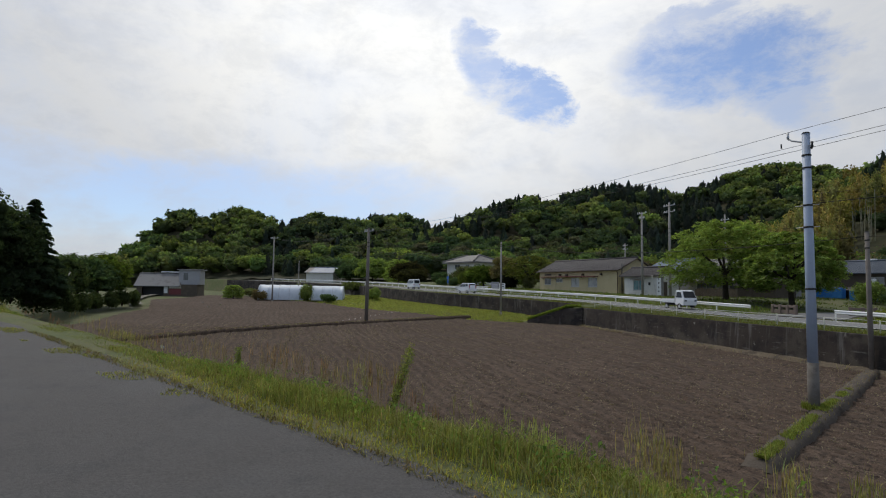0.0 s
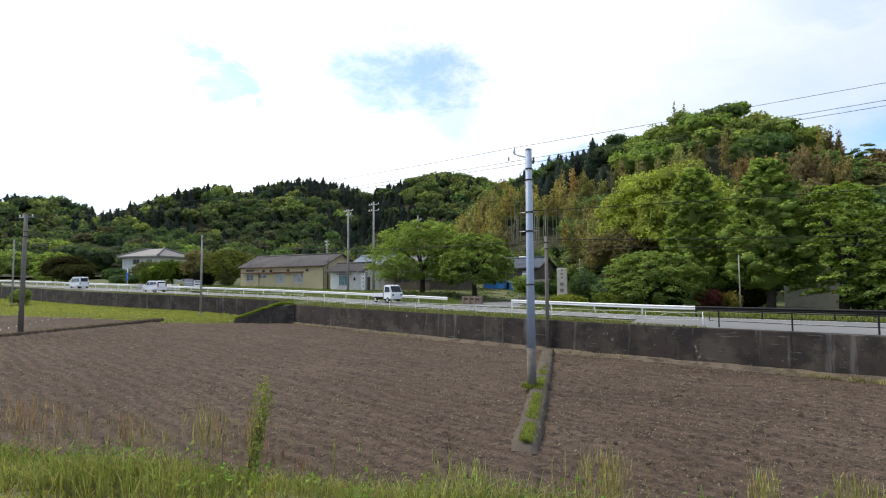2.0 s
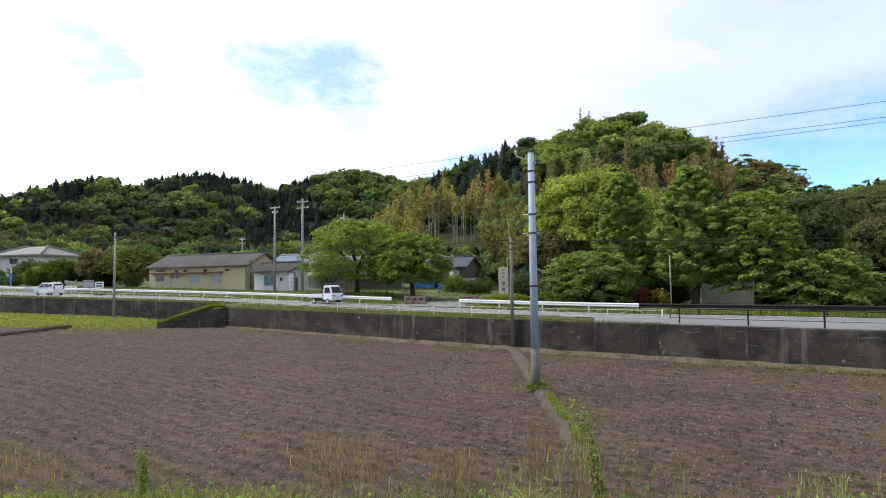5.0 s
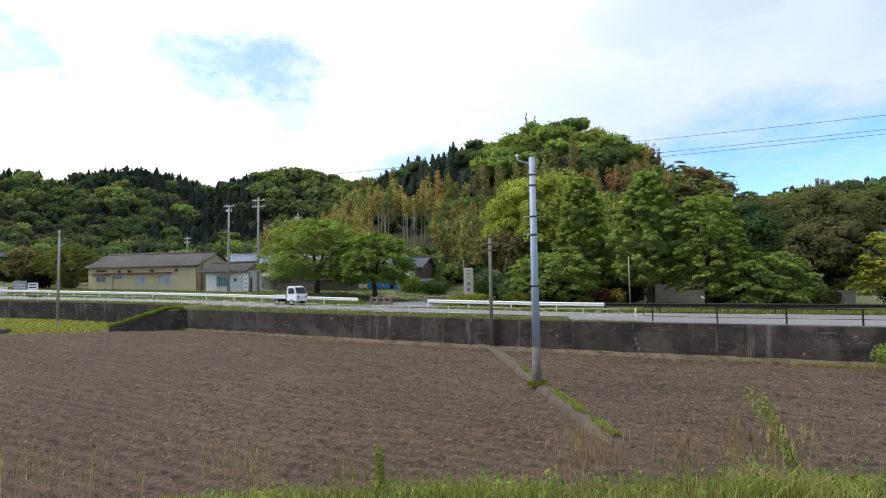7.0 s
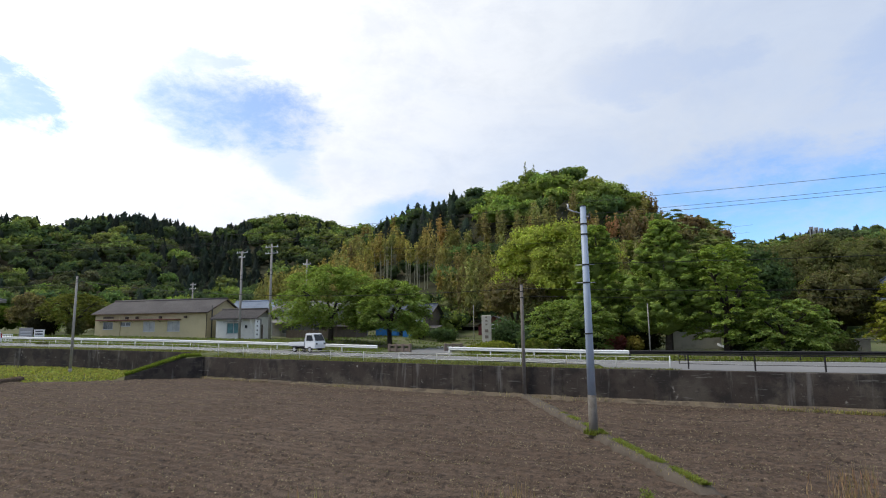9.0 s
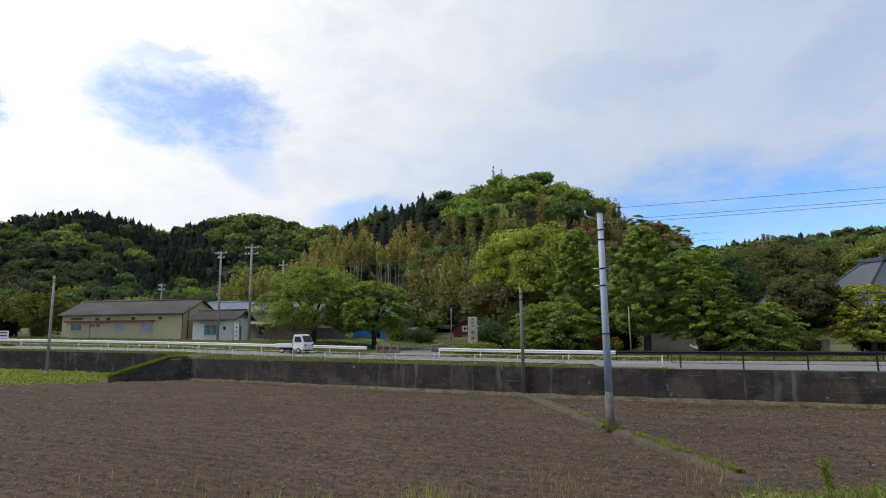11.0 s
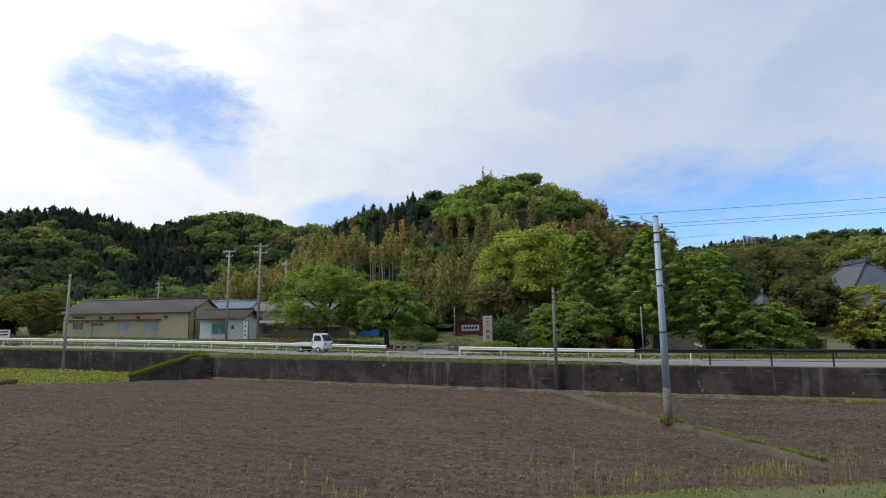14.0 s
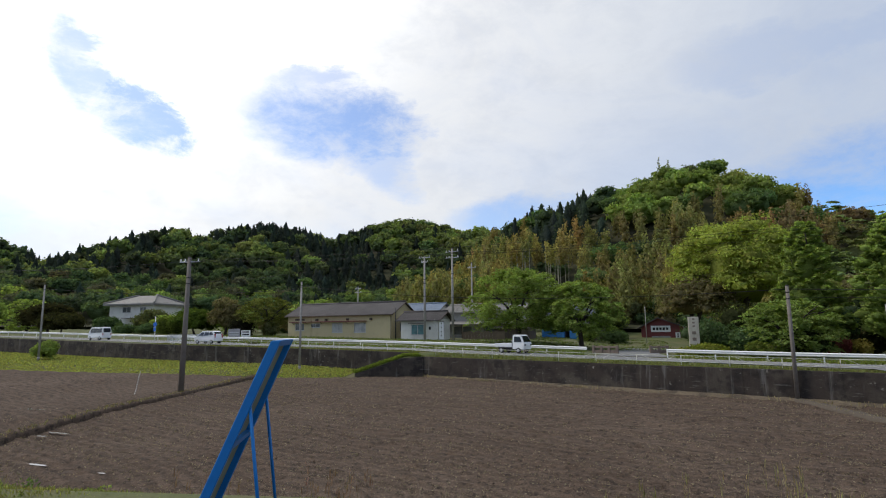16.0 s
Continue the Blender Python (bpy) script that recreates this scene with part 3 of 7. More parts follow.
# pale farm track round the left field, and puddles
tx, ty = np.array([-46, -49.5, -67, -74, -86, -104, -128, -150.0]), np.array([3.5, 5.6, 10.2, 12.8, 14.6, 15.6, 19.5, 26.0])
k = np.linspace(-86, -150, 40)
yy = np.interp(-k, -tx, ty)
tagged(grid_mesh("farm_track", np.stack([k, k, k]), np.stack([yy - 1.9, yy - 1.0, yy - 0.1]), np.stack([field_z(k) + 0.02, field_z(k) + 0.11, field_z(k) + 0.05]), surface("pale_track_gravel", (0.16, 0.145, 0.12), 0.95, spots=[((0.13, 0.13, 0.07), 0.6, 0.5, 0.7, 0.7)], grain=(10, 0.5), coord="World")),
       "pale gravel farm track round a field", "track", kind="structure")
# muddy water; its pale base colour also stands in for mirrored sky
WATER = surface("muddy_water_sky_sheen", (0.22, 0.20, 0.18), 0.12, grain=(3, 0.3), spec=0.7)
for i, (px, py, a, b) in enumerate(((-43.5, 21.0, 1.2, 0.12), (-27.0, 9.7, 1.0, 0.12), (-27.7, 9.75, 0.5, 0.10), (-35.1, 16.2, 0.8, 0.09), (-35.2, 15.5, 0.35, 0.07), (-30.5, 11.9, 0.45, 0.09), (-27.55, 11.76, 0.18, 0.05), (-78, 22, 5, 0.12), (-84, 25, 6, 0.12), (-92, 24, 6, 0.15), (-100, 33, 6, 0.15))):
    g = random.Random(i)
    bm = bmesh.new()
    ring = [bm.verts.new((px + math.cos(q) * a * g.uniform(0.6, 1.2) + math.sin(q) * b * 0.8, py + math.sin(q) * b * g.uniform(0.6, 1.3) - math.cos(q) * a * 0.12, float(field_z(px)) + 0.075)) for q in np.linspace(0, math.tau, 14)[:-1]]
    bm.faces.new(ring)
    tagged(part("puddle", bm, WATER), "shallow muddy puddle on the tilled field", "puddle", "puddles")

# white pegs set in a row across the left field
PEG = surface("white_plastic_peg", (0.75, 0.75, 0.72), 0.6, grain=(10, 0.1))
for i in range(13):
    k = i / 12
    x, y = -44.0 - 15.5 * k, 28.2 + 15.0 * k
    tagged(part("peg", tube([(x, y, float(field_z(x)) - 0.1), (x, y, float(field_z(x)) + 0.13), (x, y, float(field_z(x)) + 0.16)], [0.028, 0.028, 0.015], 6), PEG), "short white plastic peg standing in tilled soil", "peg", "row of white pegs")

# ---- wooded hills ----
OAK, FRESH, DARKGREEN, CEDAR, BAMBOO, BRONZE = (0.140, 0.190, 0.074), (0.240, 0.295, 0.086), (0.096, 0.134, 0.070), (0.056, 0.076, 0.057), (0.262, 0.242, 0.098), (0.210, 0.180, 0.092)


def oak_tree(L, x, y, z, h, r, colour, leaves, size, lumps, level, flat=0.72):
    """A broad crown: lumps of leaf on a rounded dome."""
    g = L.rng
    colour = np.asarray(colour)
    c = np.array((x, y, z + h - r * flat))
    # crown's heart painted darker than its leaves, in place of shade
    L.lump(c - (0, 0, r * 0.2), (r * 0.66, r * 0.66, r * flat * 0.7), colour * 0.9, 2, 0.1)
    for i in range(lumps):
        e = math.asin(min(1.0, -0.25 + 1.22 * (i + g.random()) / lumps))
        a = i * 2.4 + g.random() * 0.8
        q = 0.62 + 0.2 * g.random()
        p = c + np.array((math.cos(a) * math.cos(e) * r * q, math.sin(a) * math.cos(e) * r * q, math.sin(e) * r * flat * q))
        s = r * g.uniform(0.24, 0.42)
        tone = colour * g.uniform(0.86, 1.16)
        # lump a touch darker than its leaf skin: painted inner shade
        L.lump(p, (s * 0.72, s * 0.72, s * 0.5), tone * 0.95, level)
        L.skin(p, (s, s, s * 0.72), leaves // lumps, size, tone, 0.6, -0.5, 0.5)


def cedar_tree(L, x, y, z, h, r, colour, leaves, size):
    """A narrow conifer: a ragged spire in drooping tiers."""
    g = L.rng
    sides, rings = 7, 9
    u = np.linspace(0, 1, rings)
    rad = 0.8 * r * (1.02 - u) ** 0.58 * np.where(np.arange(rings) % 2, 0.68, 1.0)
    a = np.arange(sides) * math.tau / sides
    R = rad[:, None] * (1 + 0.16 * g.normal(size=(rings, sides)))
    lean = g.normal(size=2) * 0.02 * h
    v = np.stack([x + lean[0] * u[:, None] + R * np.cos(a), y + lean[1] * u[:, None] + R * np.sin(a), np.broadcast_to((z + h * (0.12 + 0.88 * u))[:, None], R.shape) + 0.03 * h * g.normal(size=R.shape)], -1).reshape(-1, 3)
    i = np.arange(rings * sides).reshape(rings, sides)
    j = np.roll(i, -1, axis=1)
    f = np.concatenate([np.stack([i[:-1], j[:-1], j[1:]], -1).reshape(-1, 3), np.stack([i[:-1], j[1:], i[1:]], -1).reshape(-1, 3)])
    L.solid(v, f, np.asarray(colour) * g.uniform(0.85, 1.15))
    k = leaves
    w = 1 - np.sqrt(g.random(k))
    b = g.random(k) * math.tau
    q = r * (1.02 - w) ** 0.58 * (0.72 + 0.4 * g.random(k))
    out = np.stack([np.cos(b), np.sin(b), 0.5 + 0 * b], -1)
    L.put(np.stack([x + lean[0] * w + q * np.cos(b), y + lean[1] * w + q * np.sin(b), z + h * (0.12 + 0.88 * w)], -1), out + g.normal(size=(k, 3)) * 0.4, size * (0.5 + 0.8 * g.random(k)),
          np.asarray(colour) * (1 + 0.2 * g.normal(size=(k, 1))), 0.35)


def bamboo_plume(L, x, y, z, h, colour, leaves, size, bare=0.0):
    """A tuft of nodding bamboo plumes, bare below."""
    g = L.rng
    colour = np.asarray(colour) * g.uniform(0.85, 1.15)
    for _ in range(3):
        a, b = g.random() * math.tau, g.random() * math.tau
        px, py, r, hh = x + math.cos(b) * 0.8, y + math.sin(b) * 0.8, g.uniform(0.75, 1.15), h * g.uniform(0.82, 1.08)
        for u, k, off, n in ((0.48, 0.9, 0.0, 0.32), (0.70, 1.0, 0.25, 0.40), (0.90, 0.6, 0.8, 0.28)):
            u = bare + (1 - bare) * u
            p = (px + math.cos(a) * off * r, py + math.sin(a) * off * r, z + hh * u)
            q = (r * k, r * k, hh * 0.16 * (1 - bare))
            # plume colour gets darker towards the bottom
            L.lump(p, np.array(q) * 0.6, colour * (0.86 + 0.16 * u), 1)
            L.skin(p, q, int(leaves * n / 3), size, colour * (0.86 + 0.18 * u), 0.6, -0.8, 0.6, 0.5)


GOLDEN, RUSSET = (0.330, 0.272, 0.098), (0.280, 0.212, 0.100)


def pick(u, *choice):
    """Choose by shares: (share, kind, colour)."""
    for share, kind, colour in choice:
        if u < share:
            return kind, colour
        u -= share
    return choice[-1][1:]


def species(x, y, u, az, el, t):
    """What grows where: cedars along the left ridge, bamboo on the lower slope, fresh oaks on the crown."""
    if -80 < x < 95 and 90 < y < 255:
        plume = float(np.interp(az, (-30, -19.5, -15, -11.8, -9.2, -4, 6, 12), (8.6, 8.8, 8.9, 9.2, 9.9, 11.0, 10.9, 9.4)))
        if az < -3.2 and el > plume:
            if az < -6.8:
                return pick(u, (0.80, "cedar", CEDAR), (0.12, "oak", DARKGREEN), (0.08, "oak", OAK))
            return pick(u, (0.45, "oak", FRESH), (0.35, "oak", OAK), (0.20, "oak", DARKGREEN))
        if -16.5 < az < -10 and el < 7.1:
            # "under": dark shrubs added behind the stems in place of deep shade
            return ("none", OAK) if el < 6.0 else (("stand", GOLDEN if u < 0.5 else BAMBOO) if el < 6.6 else ("under", DARKGREEN))
        if az < -9.5:
            return pick(u, (0.93, "bamboo", GOLDEN if t < 0.55 else BAMBOO), (0.07, "oak", OAK))
        if az < -3.2:
            return pick(u, (0.75, "bamboo", BAMBOO), (0.13, "oak", OAK), (0.12, "oak", DARKGREEN))
        if az < 10.2 and el > plume + 0.3:
            return pick(u, (0.74, "oak", FRESH), (0.26, "oak", OAK))
        if 4.5 < az < 12.5 and el > 7.4:
            return pick(u, (0.72, "bamboo", RUSSET), (0.16, "oak", BRONZE), (0.12, "oak", OAK))
        if az < 10:
            return pick(u, (0.66, "bamboo", GOLDEN if t > 0.5 else BAMBOO), (0.16, "oak", FRESH), (0.18, "oak", DARKGREEN))
        return pick(u, (0.60, "airy", (0.250, 0.310, 0.120)), (0.32, "airy", (0.20, 0.255, 0.105)), (0.08, "oak", BRONZE))
    if y > 330 and x > 60:
        return pick(u, (0.75, "cedar", CEDAR), (0.25, "oak", DARKGREEN))
    if x > 60:
        return pick(u, (0.35, "oak", DARKGREEN), (0.45, "oak", OAK), (0.20, "oak", FRESH))
    if az > -28 and el > 8.0:
        return pick(u, (0.62, "oak", FRESH), (0.28, "oak", OAK), (0.10, "cedar", CEDAR))
    if -37 < az < -26 and el > 3.8:
        return pick(u, (0.82, "cedar", CEDAR), (0.10, "oak", OAK), (0.08, "oak", FRESH))
    if -46 < az <= -37 and el > 8.6 or -58 < az < -47.5 and el > 5.2:
        return pick(u, (0.78, "cedar", CEDAR), (0.14, "oak", DARKGREEN), (0.08, "oak", FRESH))
    if az < -73:
        return pick(u, (0.55, "oak", FRESH), (0.40, "oak", OAK), (0.05, "cedar", CEDAR))
    if az < -69:
        return pick(u, (0.6, "cedar", CEDAR), (0.4, "oak", DARKGREEN))
    if el < 6.0 and az < -36:
        return pick(u, (0.36, "oak", DARKGREEN), (0.26, "oak", OAK), (0.20, "oak", (0.135, 0.135, 0.085)), (0.10, "cedar", CEDAR), (0.08, "oak", FRESH))
    if t < 0.40:
        return pick(u, (0.45, "cedar", CEDAR), (0.35, "oak", DARKGREEN), (0.20, "oak", OAK))
    return pick(u, (0.42, "oak", OAK), (0.26, "oak", FRESH), (0.22, "oak", DARKGREEN), (0.10, "cedar", CEDAR))


def plant_hills():
    g = np.random.default_rng(11)
    near, far, culm = Leaves(21), Leaves(22), bmesh.new()
    P = np.stack([g.uniform(-345, 330, 52000), g.uniform(14, 430, 52000)], -1)
    H = hill_z(P[:, 0], P[:, 1])
    Z = land(P[:, 0], P[:, 1])
    eye = np.array((-0.4, 2.3))
    d = np.hypot(P[:, 0] - eye[0], P[:, 1] - eye[1])
    out = (P - eye) / d[:, None]
    step_back = hill_z(P[:, 0] + out[:, 0] * 16, P[:, 1] + out[:, 1] * 16)
    keep = (H > 2.2) & (step_back > H - 15) & ((P[:, 1] > far_y(P[:, 0]) + 16) | (P[:, 0] < -176) & (P[:, 1] > 36) | (P[:, 0] < -215))
    # only slopes that face the valley floor
    top = (Z + 11 - 4.3) / d
    for k in np.linspace(0.25, 0.93, 16):
        q = eye + (P - eye) * k
        ridge = (land(q[:, 0], q[:, 1]) + np.where(hill_z(q[:, 0], q[:, 1]) > 3, 5.0, 0.0) - 4.3) / (d * k)
        keep &= ridge < top + 0.004
    taken = collections.defaultdict(list)
    for i in np.nonzero(keep)[0]:
        (x, y), z, dist = P[i], Z[i], d[i]
        az, el = math.degrees(math.atan2(x - eye[0], y - eye[1])), math.degrees(math.atan2(z + 6 - 4.3, dist))
        t = 0.5 + 0.6 * noise.noise((x * 0.024, y * 0.024, 3.1)) + 0.05 * g.normal()
        kind, colour = species(x, y, g.random(), az, el, t)
        if kind == "none":
            continue
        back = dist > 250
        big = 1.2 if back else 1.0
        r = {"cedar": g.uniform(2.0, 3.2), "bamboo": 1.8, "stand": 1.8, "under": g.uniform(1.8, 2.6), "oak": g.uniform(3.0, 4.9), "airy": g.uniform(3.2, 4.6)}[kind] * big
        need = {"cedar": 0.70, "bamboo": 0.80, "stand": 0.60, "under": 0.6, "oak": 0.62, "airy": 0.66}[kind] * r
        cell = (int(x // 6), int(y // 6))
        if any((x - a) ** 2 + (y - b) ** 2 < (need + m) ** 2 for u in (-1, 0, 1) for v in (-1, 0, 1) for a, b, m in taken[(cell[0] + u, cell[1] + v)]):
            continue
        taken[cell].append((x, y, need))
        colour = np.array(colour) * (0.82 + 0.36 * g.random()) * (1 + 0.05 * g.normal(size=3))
        # far trees: haze painted into the leaf colour by dulling it towards grey
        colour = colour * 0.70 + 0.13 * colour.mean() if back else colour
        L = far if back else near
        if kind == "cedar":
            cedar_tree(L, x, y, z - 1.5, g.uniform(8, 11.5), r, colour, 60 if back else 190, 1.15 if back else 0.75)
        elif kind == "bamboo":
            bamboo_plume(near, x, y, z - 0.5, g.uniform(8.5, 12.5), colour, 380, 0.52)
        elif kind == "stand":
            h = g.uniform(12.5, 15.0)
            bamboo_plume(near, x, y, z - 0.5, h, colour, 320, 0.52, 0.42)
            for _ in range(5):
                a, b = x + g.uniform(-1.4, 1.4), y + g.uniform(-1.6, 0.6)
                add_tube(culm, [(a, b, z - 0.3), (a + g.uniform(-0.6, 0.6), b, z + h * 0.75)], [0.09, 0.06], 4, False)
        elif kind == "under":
            # added dark backdrop for the culms, standing in for shade
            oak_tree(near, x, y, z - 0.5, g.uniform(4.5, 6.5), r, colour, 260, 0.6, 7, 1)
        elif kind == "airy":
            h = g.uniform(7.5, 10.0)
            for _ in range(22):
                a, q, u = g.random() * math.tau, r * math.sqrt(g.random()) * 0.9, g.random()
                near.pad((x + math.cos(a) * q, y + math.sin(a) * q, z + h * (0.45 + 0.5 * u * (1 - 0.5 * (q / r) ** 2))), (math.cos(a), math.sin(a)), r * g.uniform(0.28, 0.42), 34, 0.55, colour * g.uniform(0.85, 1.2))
            # inner mass darkened in colour, standing in for shade among the boughs
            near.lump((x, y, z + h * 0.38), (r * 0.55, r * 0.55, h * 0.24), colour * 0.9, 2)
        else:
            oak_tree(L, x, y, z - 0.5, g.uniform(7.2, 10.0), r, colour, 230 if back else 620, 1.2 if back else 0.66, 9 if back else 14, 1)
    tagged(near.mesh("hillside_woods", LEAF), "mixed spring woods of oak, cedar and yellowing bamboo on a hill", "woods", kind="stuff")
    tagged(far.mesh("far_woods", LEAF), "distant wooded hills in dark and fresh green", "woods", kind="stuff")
    tagged(part("bamboo_culms", culm, surface("pale_bamboo_stem", (0.30, 0.29, 0.20), 0.6, grain=(5, 0.4), coord="World")), "pale bare bamboo stems under yellow plumes", "bamboo", kind="stuff")


plant_hills()

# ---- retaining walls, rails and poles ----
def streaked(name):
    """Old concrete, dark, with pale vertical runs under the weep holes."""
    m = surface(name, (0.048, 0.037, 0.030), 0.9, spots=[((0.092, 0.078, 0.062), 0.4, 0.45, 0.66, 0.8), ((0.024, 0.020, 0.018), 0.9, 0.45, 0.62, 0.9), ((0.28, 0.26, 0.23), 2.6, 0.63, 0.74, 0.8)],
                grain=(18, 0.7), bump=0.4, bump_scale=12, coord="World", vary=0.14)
    t = m.node_tree
    b = next(n for n in t.nodes if n.type == "BSDF_PRINCIPLED")
    was = b.inputs["Base Color"].links[0].from_socket
    p = node(t, "ShaderNodeMapping", {"Vector": node(t, "ShaderNodeNewGeometry").outputs["Position"], "Scale": (0.9, 0.9, 0.06)}).outputs[0]
    n = node(t, "ShaderNodeTexNoise", {"Vector": p, "Scale": 1.3, "Detail": 5.0, "Roughness": 0.7})
    f = math_node(t, "MULTIPLY", smooth(t, n.outputs["Fac"], 0.56, 0.70), 0.6)
    q = node(t, "ShaderNodeMapping", {"Vector": node(t, "ShaderNodeNewGeometry").outputs["Position"], "Scale": (0.8, 0.8, 7.0)}).outputs[0]
    n = node(t, "ShaderNodeTexNoise", {"Vector": q, "Scale": 1.1, "Detail": 4.0, "Roughness": 0.6})
    scar = math_node(t, "MULTIPLY", smooth(t, n.outputs["Fac"], 0.61, 0.70), 0.42)
    was = mix_col(t, f, was, (0.19, 0.18, 0.165))
    t.links.new(mix_col(t, scar, was, (0.20, 0.19, 0.17)), b.inputs["Base Color"])
    return m


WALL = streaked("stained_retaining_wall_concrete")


def wall_panels(name, x_from, x_to, step, label):
    root = thing(name, pose(0, 0, 0), label, "retaining wall", kind="structure")
    x = x_from
    while x < x_to - 0.1:
        a, b = x + 0.007, min(x + step, x_to) - 0.007
        bm = bmesh.new()
        n = 3
        cols = []
        for i in range(n + 1):
            u = a + (b - a) * i / n
            y, top, low = float(wall_y(u)), float(wall_top(u)), float(field_z(u)) - 0.3
            cols.append([bm.verts.new(c) for c in ((u, y - 0.16, low), (u, y - 0.03, top - 0.03), (u, y, top), (u, y + 0.30, top), (u, y + 0.30, low))])
        for p, q in zip(cols, cols[1:]):
            for i in range(4):
                bm.faces.new((p[i], q[i], q[i + 1], p[i + 1]))
        bm.faces.new(cols[0][::-1])
        bm.faces.new(cols[-1])
        bmesh.ops.recalc_face_normals(bm, faces=bm.faces)
        part("panel", bm, WALL, root)
        x += step
    return root


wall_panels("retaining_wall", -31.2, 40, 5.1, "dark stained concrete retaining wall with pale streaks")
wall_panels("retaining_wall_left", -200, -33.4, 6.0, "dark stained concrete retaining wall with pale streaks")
# wing wall that slopes down beside the grass ramp
wing = thing("wing_wall", pose(0, 0, 0), "dark concrete wing wall with a sloping top", "retaining wall", kind="structure")
a, b = Vector((-31.25, 48.75, 0)), Vector((-37.4, 46.9, 0))
bm = bmesh.new()
tops = []
for k in (0.0, 0.28, 0.62, 1.0):
    p = a.lerp(b, k)
    t = 2.12 if k == 0 else 2.12 - 1.5 * max(0, k - 0.24) / 0.76
    tops.append([bm.verts.new(c) for c in ((p.x, p.y - 0.1, 0.1), (p.x, p.y, t), (p.x + 0.08, p.y + 0.3, t), (p.x + 0.08, p.y + 0.3, 0.1))])
for p, q in zip(tops, tops[1:]):
    for i in range(3):
        bm.faces.new((p[i], p[i + 1], q[i + 1], q[i]))
bm.faces.new(tops[0])
bm.faces.new(tops[-1][::-1])
bmesh.ops.recalc_face_normals(bm, faces=bm.faces)
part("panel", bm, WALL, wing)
# grass ramp behind it, up to the road
k = np.linspace(0, 1, 9)
rx = np.stack([-31.4 - 6.0 * k, -31.7 - 6.0 * k, -32.2 - 6.2 * k])
ry = np.stack([48.85 - 1.85 * k, 49.15 - 1.75 * k, 49.9 - 0.6 * k])
rz = np.stack([2.16 - 1.55 * np.clip(k - 0.24, 0, 1) / 0.76, 2.26 - 1.55 * np.clip(k - 0.2, 0, 1) / 0.8, 2.20 - 1.75 * np.clip(k - 0.15, 0, 1) / 0.85])
tagged(grid_mesh("grass_ramp", rx, ry, rz, MOSS), "mossy grass ramp beside the retaining wall", "bank", kind="structure")


def rail_off(x):
    return float(np.interp(x, (-60, -30, -15, 5.8), (0.7, 0.9, 1.1, 1.9)))


def railing_panel(x0, x1, hang):
    """Thin white pipe railing; the bow in each bay stands or hangs in turn."""
    p = [Vector((x, float(wall_y(x)) + rail_off(x), float(max(wall_top(x), road_z(x) - 0.12)))) for x in (x0, x1)]
    root = thing("white_railing", Matrix.Translation(p[0]), "low off-white pipe railing with a thin bow along the wall", "railing", "white railings on the wall")
    d = p[1] - p[0]
    part("post", tube([(0, 0, -0.1), (0, 0, 0.70)], 0.027, 6), RAIL_OLD, root)
    part("top_rail", tube([(0, 0, 0.66), d + Vector((0, 0, 0.66))], 0.020, 6), RAIL_OLD, root)
    part("bottom_rail", tube([(0, 0, 0.24), d + Vector((0, 0, 0.24))], 0.015, 6), RAIL_OLD, root)
    rise = [math.sin(math.pi * i / 12) for i in range(13)]
    part("bow", tube([d * (0.12 + 0.76 * i / 12) + Vector((0, 0, 0.66 - 0.40 * k if hang else 0.24 + 0.40 * k)) for i, k in enumerate(rise)], 0.012, 5), RAIL_OLD, root)


x = 5.8 - 3.0 * 24
while x < 5.7:
    railing_panel(x, x + 2.98, round(x / 3) % 2 == 0)
    x += 3.0
part("post", tube([(5.82, float(wall_y(5.82)) + 1.9, 1.7), (5.82, float(wall_y(5.82)) + 1.9, 2.56)], 0.035, 6), RAIL_WHITE, tagged(new("end_post"), "white steel end post of a railing", "post"))


def black_bay(x0, x1, first):
    off = lambda x: float(np.interp(x, (6, 9, 60), (1.2, 0.55, 0.35)))
    p = [Vector((x, float(wall_y(x)) + off(x), float(wall_top(x)))) for x in (x0, x1)]
    root = thing("black_railing", Matrix.Translation(p[0]), "dark steel railing with three thin bars along the wall", "railing", "black railings on the wall")
    d = p[1] - p[0]
    part("post", box(-0.035, 0.035, -0.035, 0.035, 0, 0.86), RAIL_DARK, root)
    for h, r in ((0.82, 0.03), (0.56, 0.017), (0.32, 0.017)):
        a = Vector((0, 0, h)) - (d.normalized() * 0.5 if first else Vector())
        part("bar", tube([a, d + Vector((0, 0, h))], r, 6), RAIL_DARK, root)
    if first:
        part("end_loop", tube([d.normalized() * -0.5 + Vector((0, 0, h)) for h in (0.82, 0.56, 0.32)], 0.022, 6), RAIL_DARK, root)


for i in range(11):
    black_bay(6.6 + 3.1 * i, 6.6 + 3.1 * (i + 1), i == 0)


